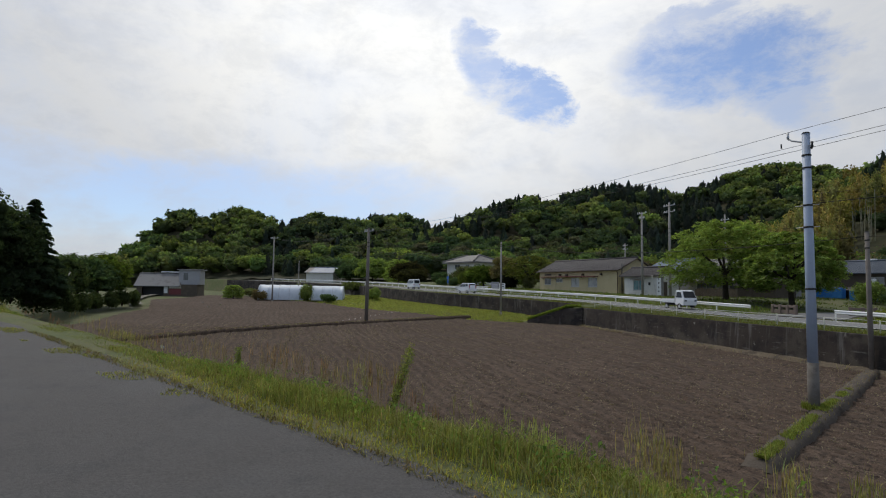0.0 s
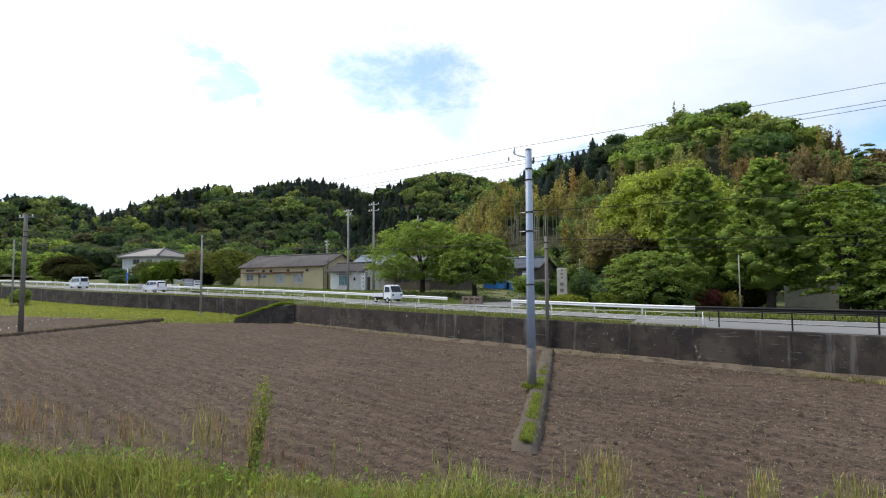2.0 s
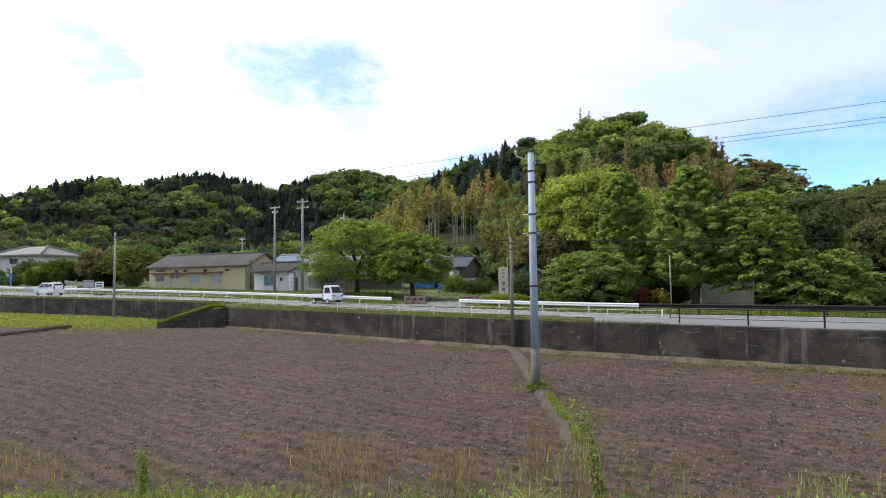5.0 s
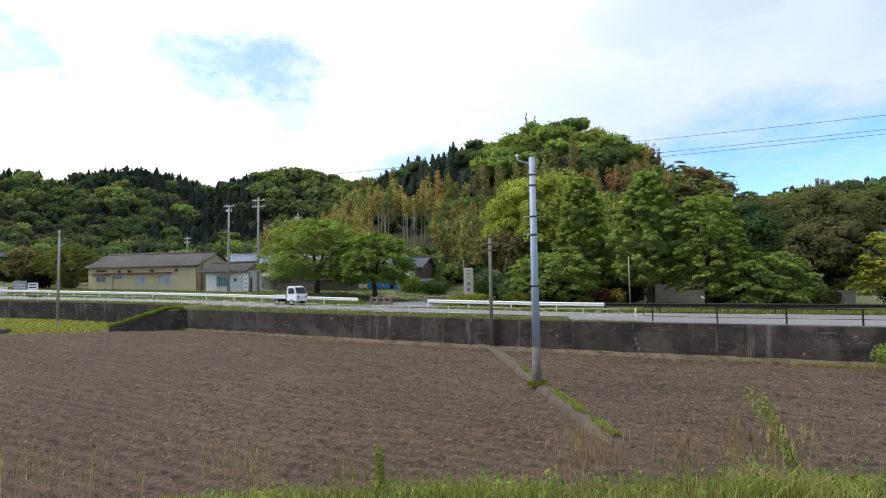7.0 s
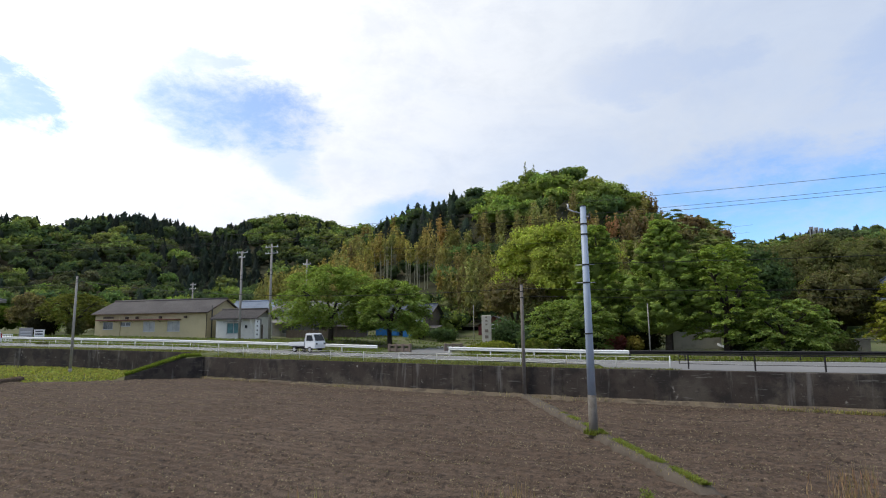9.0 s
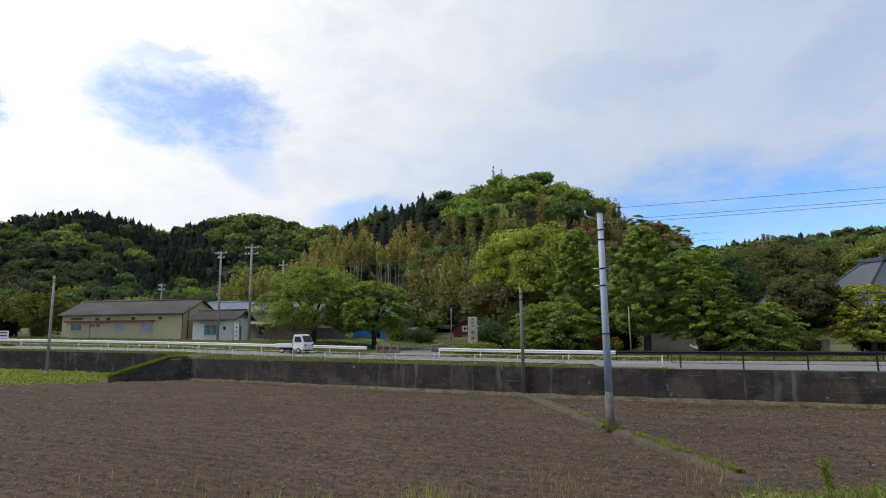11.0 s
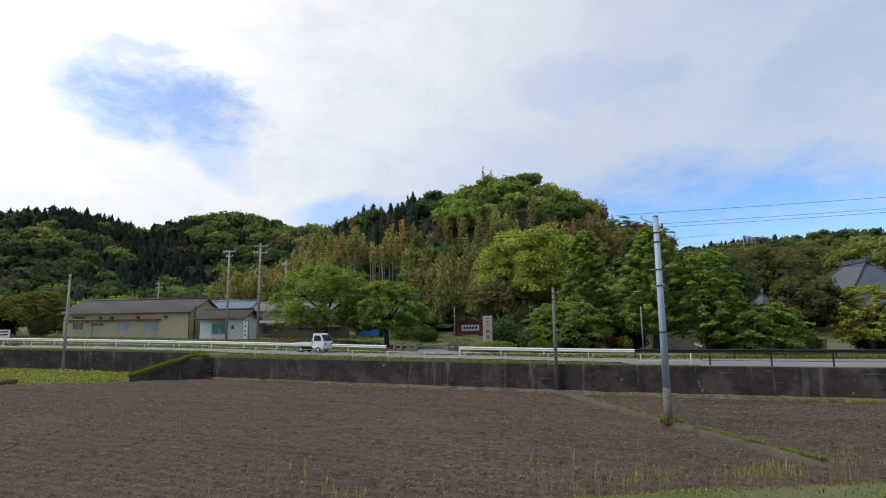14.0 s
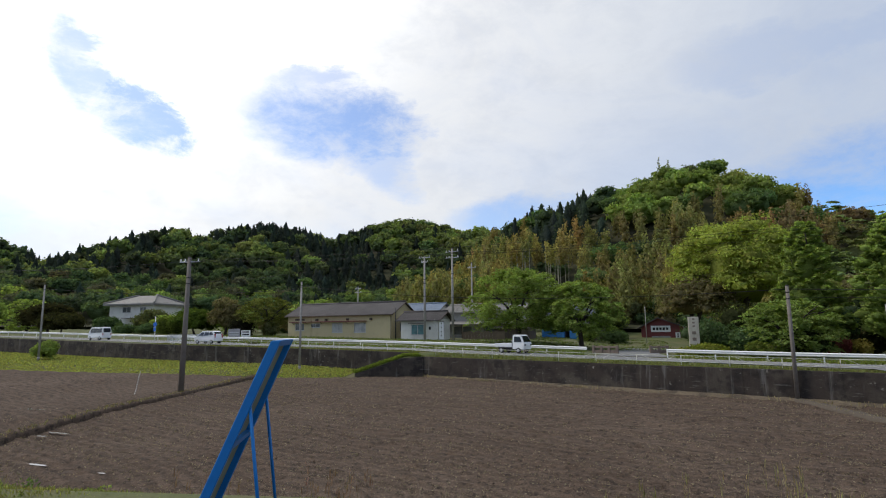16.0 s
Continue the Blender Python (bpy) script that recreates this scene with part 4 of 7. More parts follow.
def guardrail(points, material, label, group):
    """W-beam guardrail: beams on posts, bay by bay."""
    for p, q in zip(points, points[1:]):
        p, q = Vector(p), Vector(q)
        root = thing("guardrail", Matrix.Translation(p), label, "guardrail", group)
        d = q - p
        s = d.cross(Vector((0, 0, 1))).normalized() * -1
        if s.y > 0:
            s = -s
        prof = [(0.0, 0.75), (0.07, 0.70), (0.07, 0.65), (0.0, 0.60), (0.07, 0.55), (0.07, 0.50), (0.0, 0.45)]
        bm = bmesh.new()
        rows = [[bm.verts.new(e + s * a + Vector((0, 0, h))) for a, h in prof] for e in (Vector(), d)]
        back = [[bm.verts.new(e + s * (a - 0.012) + Vector((0, 0, h))) for a, h in prof] for e in (Vector(), d)]
        for i in range(6):
            bm.faces.new((rows[0][i], rows[1][i], rows[1][i + 1], rows[0][i + 1]))
            bm.faces.new((back[0][i + 1], back[1][i + 1], back[1][i], back[0][i]))
        for e in (0, 6):
            bm.faces.new((rows[0][e], back[0][e], back[1][e], rows[1][e]))
        part("beam", bm, material, root)
        part("post", tube([-s * 0.08 + Vector((0, 0, -0.4)), -s * 0.08 + Vector((0, 0, 0.72))], 0.057, 8), material, root)


def rail_line(x_from, x_to, step, extra=0.8):
    n = max(1, round((x_to - x_from) / step))
    return [(x, float(far_y(x)) + extra, float(road_z(np.array(x)))) for x in (x_from + (x_to - x_from) * i / n for i in range(n + 1))]


guardrail(rail_line(-190, -16.6, 4.0), RAIL_WHITE, "white corrugated steel guardrail beside the road", "white guardrails")
guardrail(rail_line(-9.7, 5.1, 3.7), RAIL_WHITE, "white corrugated steel guardrail beside the road", "white guardrails")
guardrail(rail_line(5.15, 42, 4.0), RAIL_DARK, "dark brown steel guardrail beside the road", "brown guardrails")


def pole(x, y, z, top, r0, r1, material, label, arms=(), bands=(), sleeve=0.0, lean=(0, 0)):
    root = thing("utility_pole", pose(x, y, z), label, "utility pole", "utility poles")
    h = top - z
    at = lambda k: Vector((lean[0] * k, lean[1] * k, h * k))
    rad = lambda k: r0 + (r1 - r0) * k
    s = sleeve / h
    part("shaft", tube([at(s), at(0.5), at(1)], [rad(s), rad(0.5), r1], 14), material, root)
    if sleeve:
        part("sleeve", tube([(0, 0, -0.3), at(s) + Vector((0, 0, 0.02))], [r0 + 0.008, rad(s) + 0.008], 14), POLE_BASE, root, "brown weathered lower sleeve")
    else:
        part("foot", tube([(0, 0, -0.3), (0, 0, 0.12)], [r0 + 0.02, r0 + 0.015], 12), material, root)
    part("cap", tube([at(1), at(1) + Vector((0, 0, 0.05))], [r1 + 0.015, r1 * 0.7], 12), DARK, root)
    for b in bands:
        part("band", tube([at(b / h) - Vector((0, 0, 0.03)), at(b / h) + Vector((0, 0, 0.03))], rad(b / h) + 0.018, 12), DARK, root)
    for zz, half, turn in arms:
        d = Vector((math.cos(radians(turn)), math.sin(radians(turn)), 0))
        m = Matrix.Translation((lean[0], lean[1], zz)) @ pose(0, 0, 0, 0, 0, turn)
        arm = part("crossarm", box(-half, half, -0.05, 0.05, -0.04, 0.04, m, 0.008), STEEL, root)
        for k in (-0.9, -0.45, 0.9):
            p = Vector((lean[0], lean[1], zz + 0.04)) + d * half * k
            part("insulator", tube([p, p + Vector((0, 0, 0.06)), p + Vector((0, 0, 0.10)), p + Vector((0, 0, 0.17))], [0.03, 0.055, 0.03, 0.045], 8), RAIL_WHITE, arm)
    return root


main = pole(0, 25.96, 0, 9.44, 0.175, 0.125, POLE_PAINT, "grey-blue painted steel utility pole on the field bank", bands=(8.68, 8.24, 6.95, 6.2, 4.1), sleeve=1.62)
part("top_arm", tube([(0, 0, 9.12), (-0.45, 0.05, 9.28), (-0.62, 0.08, 9.38)], 0.028, 8), STEEL, main)
part("insulator", tube([(-0.62, 0.08, 9.38), (-0.62, 0.08, 9.46), (-0.62, 0.08, 9.50), (-0.62, 0.08, 9.6)], [0.03, 0.05, 0.03, 0.045], 10), STEEL, main)
part("insulator", tube([(0.20, -0.1, 8.85), (0.24, -0.12, 8.95), (0.24, -0.12, 9.0), (0.24, -0.12, 9.10)], [0.03, 0.05, 0.03, 0.045], 10), DARK, main)
part("insulator", tube([(-0.86, 0.10, 9.10), (-0.86, 0.10, 9.26)], 0.025, 8), DARK, main)
part("bracket", tube([(0.12, -0.05, 9.0), (0.24, -0.12, 8.98)], 0.03, 6), STEEL, main)
for h in (6.2, 6.95):
    part("step_bolt", tube([(-0.42, 0.02, h), (0.36, -0.02, h)], 0.014, 6), STEEL, main)
pole(-2.95, 38.95, 0.0, 7.12, 0.13, 0.10, POLE_WOOD, "dark weathered slim utility pole at the foot of a wall", bands=(6.3, 6.7))
pole(-45.05, 49.4, 1.0, 9.75, 0.13, 0.09, POLE_CONC, "slim grey concrete utility pole on a grass strip", bands=(8.2, 8.4))
pole(-41.4, 29.5, 0.35, 9.75, 0.19, 0.13, POLE_WOOD, "tall brown utility pole with a crossarm on the field bank", arms=((9.1, 0.75, 8),), bands=(7.6, 8.0), lean=(0.15, 0))
pole(-83.5, 50.2, 1.7, 10.9, 0.13, 0.09, POLE_CONC, "slim grey concrete utility pole on a grass strip", bands=(8.6,))
pole(-97, 37, 1.1, 13.2, 0.16, 0.11, POLE_CONC, "grey concrete utility pole beside a plastic tunnel", arms=((11.8, 0.9, 30),))
pole(-38.1, 67.4, 2.9, 14.3, 0.17, 0.11, POLE_CONC, "grey concrete utility pole beside the road", arms=((11.2, 0.9, -15), (10.6, 0.5, -15)), bands=(8.3, 7.8))
pole(-34.5, 68.1, 2.8, 15.2, 0.18, 0.12, POLE_CONC, "grey concrete utility pole beside the road", arms=((12.0, 1.0, -15), (11.2, 1.0, -15)), bands=(9.1, 8.5))
pole(-36.4, 84, 3.2, 15.2, 0.14, 0.10, POLE_CONC, "thin grey utility pole behind the houses", arms=((11.2, 0.8, -20),))
pole(-60.5, 92, 3.6, 12.8, 0.14, 0.10, POLE_CONC, "thin grey utility pole behind the houses", arms=((8.8, 0.8, -20), (8.1, 0.8, -20)))
pole(-10.9, 85, 2.2, 7.7, 0.06, 0.05, POLE_CONC, "thin grey post beside the red shed")
pole(8.2, 56.5, 1.9, 6.4, 0.06, 0.05, POLE_CONC, "thin grey post among the trees")
pole(-100, 43, 1.3, 9.0, 0.09, 0.07, POLE_CONC, "thin grey pole beside a plastic tunnel")


def cable(a, b, sag, r=0.008):
    a, b = Vector(a), Vector(b)
    n = 14
    pts = [a.lerp(b, i / n) - Vector((0, 0, sag * 4 * (i / n) * (1 - i / n))) for i in range(n + 1)]
    tagged(part("overhead_cable", tube(pts, r, 5), WIRE), "thin black overhead cable between utility poles", "cable", "overhead cables")


for (dx, dz) in ((-0.62, 9.6), (0.24, 9.1), (0.20, 8.93)):
    cable((-41.3 + dx, 29.5, 9.5 + 0.3 * (dz - 9.1)), (dx, 25.96, dz), 0.55)
    cable((dx, 25.96, dz), (46 + dx * 0.3, 21.5, 11.4 + 0.8 * (dz - 9.1)), 0.25)
    cable((-97 + dx, 37, 12.9), (-41.3 + dx, 29.5, 9.5), 0.8)
cable((0, 25.96, 7.0), (46, 24.5, 8.3), 0.5, 0.012)
cable((-45, 49.4, 9.3), (-2.95, 38.95, 6.9), 0.9, 0.018)
cable((-45, 49.4, 9.0), (-83.5, 50.2, 10.4), 0.6, 0.018)
cable((-2.95, 38.95, 6.9), (45, 27, 6.6), 0.7, 0.018)
cable((-2.95, 38.95, 6.4), (45, 36, 6.2), 0.5, 0.012)
for z, o in ((14.2, -0.8), (14.2, 0.8), (13.5, 0.4), (11.0, 0.0)):
    cable((-120, 82, z + 0.5), (-38.1 + o, 67.4, z), 1.4)
    cable((-38.1 + o, 67.4, z), (-34.5 + o, 68.1, z + 0.6), 0.05)
    cable((-34.5 + o, 68.1, z + 0.6), (18 + o, 59, z - 0.4), 1.0)
cable((-60.5, 92, 12.3), (-36.4, 84, 14.2), 0.8)

# ---- single trees and shrubs ----
BARK = surface("dark_bark", (0.045, 0.036, 0.028), 0.95, spots=[((0.075, 0.065, 0.05), 3, 0.45, 0.7, 0.6)], grain=(12, 0.8), bump=0.6, bump_scale=14)
LIME, MID, DEEP, OLIVE, GOLD = (0.270, 0.340, 0.092), (0.232, 0.300, 0.084), (0.090, 0.134, 0.060), (0.145, 0.155, 0.070), (0.330, 0.335, 0.070)


def trunk_mesh(root, h, r, forks, spread, seed, fork_at=0.35):
    """A tapered stem with limbs that fork again."""
    g = random.Random(seed)
    bm = bmesh.new()
    mid = Vector((g.uniform(-0.2, 0.2), g.uniform(-0.2, 0.2), h * fork_at))
    add_tube(bm, [(0, 0, -0.3), (0, 0, 0.25), mid * 0.6, mid], [r * 1.5, r * 1.1, r * 0.95, r * 0.85], 10)
    for i in range(forks):
        a = math.tau * (i + g.uniform(-0.25, 0.25)) / forks
        q = spread * g.uniform(0.55, 0.95)
        end = Vector((math.cos(a) * q, math.sin(a) * q, h * g.uniform(0.62, 0.9)))
        bend = mid.lerp(end, 0.5) + Vector((g.uniform(-0.3, 0.3), g.uniform(-0.3, 0.3), h * 0.06))
        add_tube(bm, [mid * 0.93, bend, end], [r * 0.55, r * 0.36, r * 0.12], 7)
        for _ in range(2):
            s = bend.lerp(end, g.uniform(0.0, 0.5))
            b = a + g.uniform(-1.1, 1.1)
            e = s + Vector((math.cos(b), math.sin(b), g.uniform(0.0, 0.5))) * spread * 0.35
            add_tube(bm, [s, s.lerp(e, 0.5) + Vector((0, 0, 0.15)), e], [r * 0.25, r * 0.16, r * 0.06], 5)
    return part("trunk", bm, BARK, root)


def tree(x, y, z, top, r, kind, colour, label, seed, count=6500, size=0.34, name="tree", category="tree", crown_low=0.3):
    root = thing(name, pose(x, y, z), label, category)
    h = top - z
    L = Leaves(seed)
    g = L.rng
    colour = np.array(colour)
    leaf = size * 0.78
    if kind == "sparse":
        trunk_mesh(root, h, 0.06, 3, r * 0.3, seed, 0.6)
        for i in range(26):
            u = (i + g.random()) / 26
            a, q = g.random() * math.tau, r * (1.05 - u) * 0.6
            L.pad((math.cos(a) * q, math.sin(a) * q, h * (0.25 + 0.74 * u)), (math.cos(a), math.sin(a)), r * (1.1 - u) * 0.6, count // 26, leaf, colour, 0.5, 0.3, False)
    elif kind == "layered":
        trunk_mesh(root, h, 0.028 * h + 0.05, 5, r * 0.8, seed)
        n, thick = 230, 0.50 if name == "cherry_tree" else 0.24
        for i in range(n):
            u = (i + g.random()) / n
            zz = h * (crown_low + (0.98 - crown_low) * u)
            lim = r * (0.22 + 0.78 * math.sqrt(max(0.0, 1 - (max(0.0, u - 0.22) / 0.80) ** 2))) * (0.72 + 0.28 * min(1.0, u / 0.22))
            a, q = i * 2.4 + g.random(), lim * (0.94 - 0.62 * g.random() ** 1.5)
            s = r * g.uniform(0.12, 0.23) * (1 - 0.2 * u)
            L.pad((math.cos(a) * q, math.sin(a) * q, zz - 0.06 * h * (q / r) ** 2), (math.cos(a), math.sin(a)), s, int(count * 1.0 / n), leaf, colour * g.uniform(0.80, 1.2), -0.22 * (1 - u), thick, False)
    elif kind == "column":
        trunk_mesh(root, h, 0.022 * h + 0.06, 4, r * 0.5, seed, 0.22)
        n = 230
        for k in (0.25, 0.45, 0.65):
            # stem lumps painted darker for the shade inside the column
            L.lump((0, 0, h * k), (r * 0.36, r * 0.36, h * 0.12), colour * 0.9, 2, 0.15)
        for i in range(n):
            u = (i + g.random()) / n
            lim = r * (1.03 - u) ** 0.55 * min(1, 0.62 + u * 2.2)
            a, q = i * 2.4 + g.random(), lim * (0.92 - 0.5 * g.random() ** 1.5)
            s = max(0.3, r * g.uniform(0.12, 0.21) * (1.15 - 0.5 * u))
            L.pad((math.cos(a) * q, math.sin(a) * q, h * (crown_low + (0.97 - crown_low) * u)), (math.cos(a), math.sin(a)), s, int(count * 1.0 / n), leaf, colour * g.uniform(0.8, 1.2), 0.12, 0.62)
    elif kind == "conifer":
        trunk_mesh(root, h, 0.018 * h + 0.06, 3, r * 0.3, seed, 0.5)
        n = 96
        for k in (0.2, 0.42, 0.62, 0.8):
            # inner lumps darkened in colour, as shade near the stem
            L.lump((0, 0, h * k), (r * 0.42 * (1.05 - k), r * 0.42 * (1.05 - k), h * 0.12), colour * 0.9, 2, 0.15)
        for i in range(n):
            u = (i + g.random()) / n
            lim = r * (1.02 - u) ** 0.9 + 0.12
            a, q = i * 2.4 + g.random(), lim * g.uniform(0.45, 0.8)
            s = max(0.3, lim * 0.36)
            L.pad((math.cos(a) * q, math.sin(a) * q, h * (0.06 + 0.93 * u)), (math.cos(a), math.sin(a)), s, int(count * 1.0 / n), leaf, colour * g.uniform(0.75, 1.25), -0.25, 0.35)
    else:
        trunk_mesh(root, h, 0.03 * h + 0.04, 5, r * 0.7, seed, 0.25)
        n = 84
        zc, hz = h * (crown_low + 0.5 * (1 - crown_low)), h * 0.5 * (1 - crown_low)
        # middle of the crown painted darker, as shade behind the leaves
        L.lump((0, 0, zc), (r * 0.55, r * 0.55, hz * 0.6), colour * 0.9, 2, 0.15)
        for i in range(n):
            e = math.asin(min(1.0, -0.6 + 1.6 * (i + g.random()) / n))
            a, q = i * 2.4 + g.random() * 0.7, 0.92 - 0.35 * g.random() ** 1.5
            s = r * g.uniform(0.15, 0.27)
            p = (math.cos(a) * math.cos(e) * r * q, math.sin(a) * math.cos(e) * r * q, zc + math.sin(e) * hz * q)
            tone = colour * g.uniform(0.8, 1.2)
            # lump darker than its skin of leaves: shade put into the colour
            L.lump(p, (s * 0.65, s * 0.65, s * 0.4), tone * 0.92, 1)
            L.skin(p, (s, s, s * 0.66), int(count * 1.3 / n), leaf, tone, 0.55, -0.4, 0.5)
    crown = L.mesh("crown", LEAF)
    crown.parent = root
    return root


def at(x, y):
    return float(land(x, y)) - 0.05


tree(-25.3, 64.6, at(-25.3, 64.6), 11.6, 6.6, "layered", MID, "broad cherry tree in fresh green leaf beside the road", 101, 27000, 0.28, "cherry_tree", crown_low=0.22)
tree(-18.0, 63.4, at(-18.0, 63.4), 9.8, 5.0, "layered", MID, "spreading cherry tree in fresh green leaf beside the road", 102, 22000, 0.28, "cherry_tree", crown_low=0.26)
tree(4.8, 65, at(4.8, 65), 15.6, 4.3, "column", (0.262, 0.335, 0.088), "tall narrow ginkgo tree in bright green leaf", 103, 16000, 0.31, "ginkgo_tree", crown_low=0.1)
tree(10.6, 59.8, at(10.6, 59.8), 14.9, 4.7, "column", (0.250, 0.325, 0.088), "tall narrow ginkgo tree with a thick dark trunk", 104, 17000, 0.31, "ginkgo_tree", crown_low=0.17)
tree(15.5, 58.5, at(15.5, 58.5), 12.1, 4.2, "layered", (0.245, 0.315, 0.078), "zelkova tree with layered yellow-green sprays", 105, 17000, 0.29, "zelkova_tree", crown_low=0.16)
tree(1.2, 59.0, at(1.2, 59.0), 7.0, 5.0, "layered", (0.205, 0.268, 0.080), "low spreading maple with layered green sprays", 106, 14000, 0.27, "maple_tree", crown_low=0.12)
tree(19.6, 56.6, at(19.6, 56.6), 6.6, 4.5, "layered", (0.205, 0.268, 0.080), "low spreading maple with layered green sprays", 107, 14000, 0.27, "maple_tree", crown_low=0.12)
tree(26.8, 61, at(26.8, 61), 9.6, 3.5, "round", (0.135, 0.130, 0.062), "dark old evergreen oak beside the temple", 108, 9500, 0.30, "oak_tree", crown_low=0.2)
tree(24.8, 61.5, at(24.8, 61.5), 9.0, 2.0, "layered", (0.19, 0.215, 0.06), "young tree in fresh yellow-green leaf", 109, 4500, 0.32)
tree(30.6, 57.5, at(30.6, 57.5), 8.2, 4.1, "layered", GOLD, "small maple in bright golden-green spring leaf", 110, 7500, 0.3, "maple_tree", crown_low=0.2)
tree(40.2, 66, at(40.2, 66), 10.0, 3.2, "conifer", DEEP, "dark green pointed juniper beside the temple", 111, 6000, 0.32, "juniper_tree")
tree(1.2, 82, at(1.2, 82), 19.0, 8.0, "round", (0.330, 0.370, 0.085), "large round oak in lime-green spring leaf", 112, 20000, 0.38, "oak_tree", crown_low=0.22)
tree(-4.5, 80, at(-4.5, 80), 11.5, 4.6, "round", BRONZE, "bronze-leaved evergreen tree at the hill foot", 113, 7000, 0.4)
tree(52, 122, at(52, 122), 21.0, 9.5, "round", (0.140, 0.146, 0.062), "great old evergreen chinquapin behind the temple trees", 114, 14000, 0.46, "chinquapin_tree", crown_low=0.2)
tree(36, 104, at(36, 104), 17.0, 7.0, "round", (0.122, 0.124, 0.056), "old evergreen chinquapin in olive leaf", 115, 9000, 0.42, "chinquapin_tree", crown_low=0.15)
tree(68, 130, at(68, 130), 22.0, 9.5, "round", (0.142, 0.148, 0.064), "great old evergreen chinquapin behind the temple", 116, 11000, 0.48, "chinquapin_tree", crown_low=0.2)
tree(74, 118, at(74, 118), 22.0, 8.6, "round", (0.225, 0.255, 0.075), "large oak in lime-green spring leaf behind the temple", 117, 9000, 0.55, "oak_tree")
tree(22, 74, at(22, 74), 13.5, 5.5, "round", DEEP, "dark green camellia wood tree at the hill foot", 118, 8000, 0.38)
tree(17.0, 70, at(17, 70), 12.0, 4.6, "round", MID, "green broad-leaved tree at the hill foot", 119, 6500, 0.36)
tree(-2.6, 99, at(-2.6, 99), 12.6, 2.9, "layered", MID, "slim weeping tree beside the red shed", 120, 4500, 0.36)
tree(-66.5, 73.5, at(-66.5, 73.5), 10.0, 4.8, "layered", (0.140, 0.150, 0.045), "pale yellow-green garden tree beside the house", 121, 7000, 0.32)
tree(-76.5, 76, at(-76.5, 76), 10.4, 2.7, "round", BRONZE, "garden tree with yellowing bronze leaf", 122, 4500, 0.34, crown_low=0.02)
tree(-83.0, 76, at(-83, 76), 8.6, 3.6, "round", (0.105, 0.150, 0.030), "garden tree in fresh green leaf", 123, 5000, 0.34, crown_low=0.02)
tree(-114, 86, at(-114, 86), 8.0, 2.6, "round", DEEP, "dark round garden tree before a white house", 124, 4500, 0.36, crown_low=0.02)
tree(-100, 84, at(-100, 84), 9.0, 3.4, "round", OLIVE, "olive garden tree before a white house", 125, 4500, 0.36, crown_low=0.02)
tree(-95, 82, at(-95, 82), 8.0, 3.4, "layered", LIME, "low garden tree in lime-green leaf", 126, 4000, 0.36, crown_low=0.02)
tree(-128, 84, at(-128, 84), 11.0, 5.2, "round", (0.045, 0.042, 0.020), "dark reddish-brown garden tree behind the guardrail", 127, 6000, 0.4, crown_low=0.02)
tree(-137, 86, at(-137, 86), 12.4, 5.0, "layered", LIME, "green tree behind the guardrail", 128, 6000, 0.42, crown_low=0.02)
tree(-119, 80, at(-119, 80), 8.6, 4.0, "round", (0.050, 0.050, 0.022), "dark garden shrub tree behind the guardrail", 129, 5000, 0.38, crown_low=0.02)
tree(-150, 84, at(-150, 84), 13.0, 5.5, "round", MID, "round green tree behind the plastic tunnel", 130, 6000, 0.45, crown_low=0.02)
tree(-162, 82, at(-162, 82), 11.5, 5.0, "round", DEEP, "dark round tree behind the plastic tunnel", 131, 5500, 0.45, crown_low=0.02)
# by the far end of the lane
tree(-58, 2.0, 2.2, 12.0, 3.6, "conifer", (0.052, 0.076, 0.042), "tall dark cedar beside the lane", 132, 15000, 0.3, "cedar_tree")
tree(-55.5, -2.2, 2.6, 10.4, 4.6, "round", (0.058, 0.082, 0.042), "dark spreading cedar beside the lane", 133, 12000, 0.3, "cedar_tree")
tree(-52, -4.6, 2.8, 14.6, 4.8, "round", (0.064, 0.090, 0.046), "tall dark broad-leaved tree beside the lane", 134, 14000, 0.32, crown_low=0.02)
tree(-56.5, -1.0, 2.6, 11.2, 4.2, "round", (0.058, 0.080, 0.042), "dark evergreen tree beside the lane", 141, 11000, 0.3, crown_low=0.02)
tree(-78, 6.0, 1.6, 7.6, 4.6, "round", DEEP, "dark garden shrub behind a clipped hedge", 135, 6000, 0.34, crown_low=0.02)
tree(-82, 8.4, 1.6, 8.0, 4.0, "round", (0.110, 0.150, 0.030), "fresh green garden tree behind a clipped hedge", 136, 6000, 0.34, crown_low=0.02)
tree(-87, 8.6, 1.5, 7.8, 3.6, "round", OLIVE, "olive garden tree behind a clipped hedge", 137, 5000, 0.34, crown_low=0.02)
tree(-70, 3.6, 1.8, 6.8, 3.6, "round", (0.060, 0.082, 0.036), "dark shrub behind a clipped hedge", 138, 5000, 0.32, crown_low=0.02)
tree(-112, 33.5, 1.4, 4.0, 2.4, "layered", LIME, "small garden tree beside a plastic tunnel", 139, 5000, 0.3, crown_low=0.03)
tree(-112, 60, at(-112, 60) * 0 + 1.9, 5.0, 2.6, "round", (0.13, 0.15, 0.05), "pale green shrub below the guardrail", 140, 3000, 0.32)


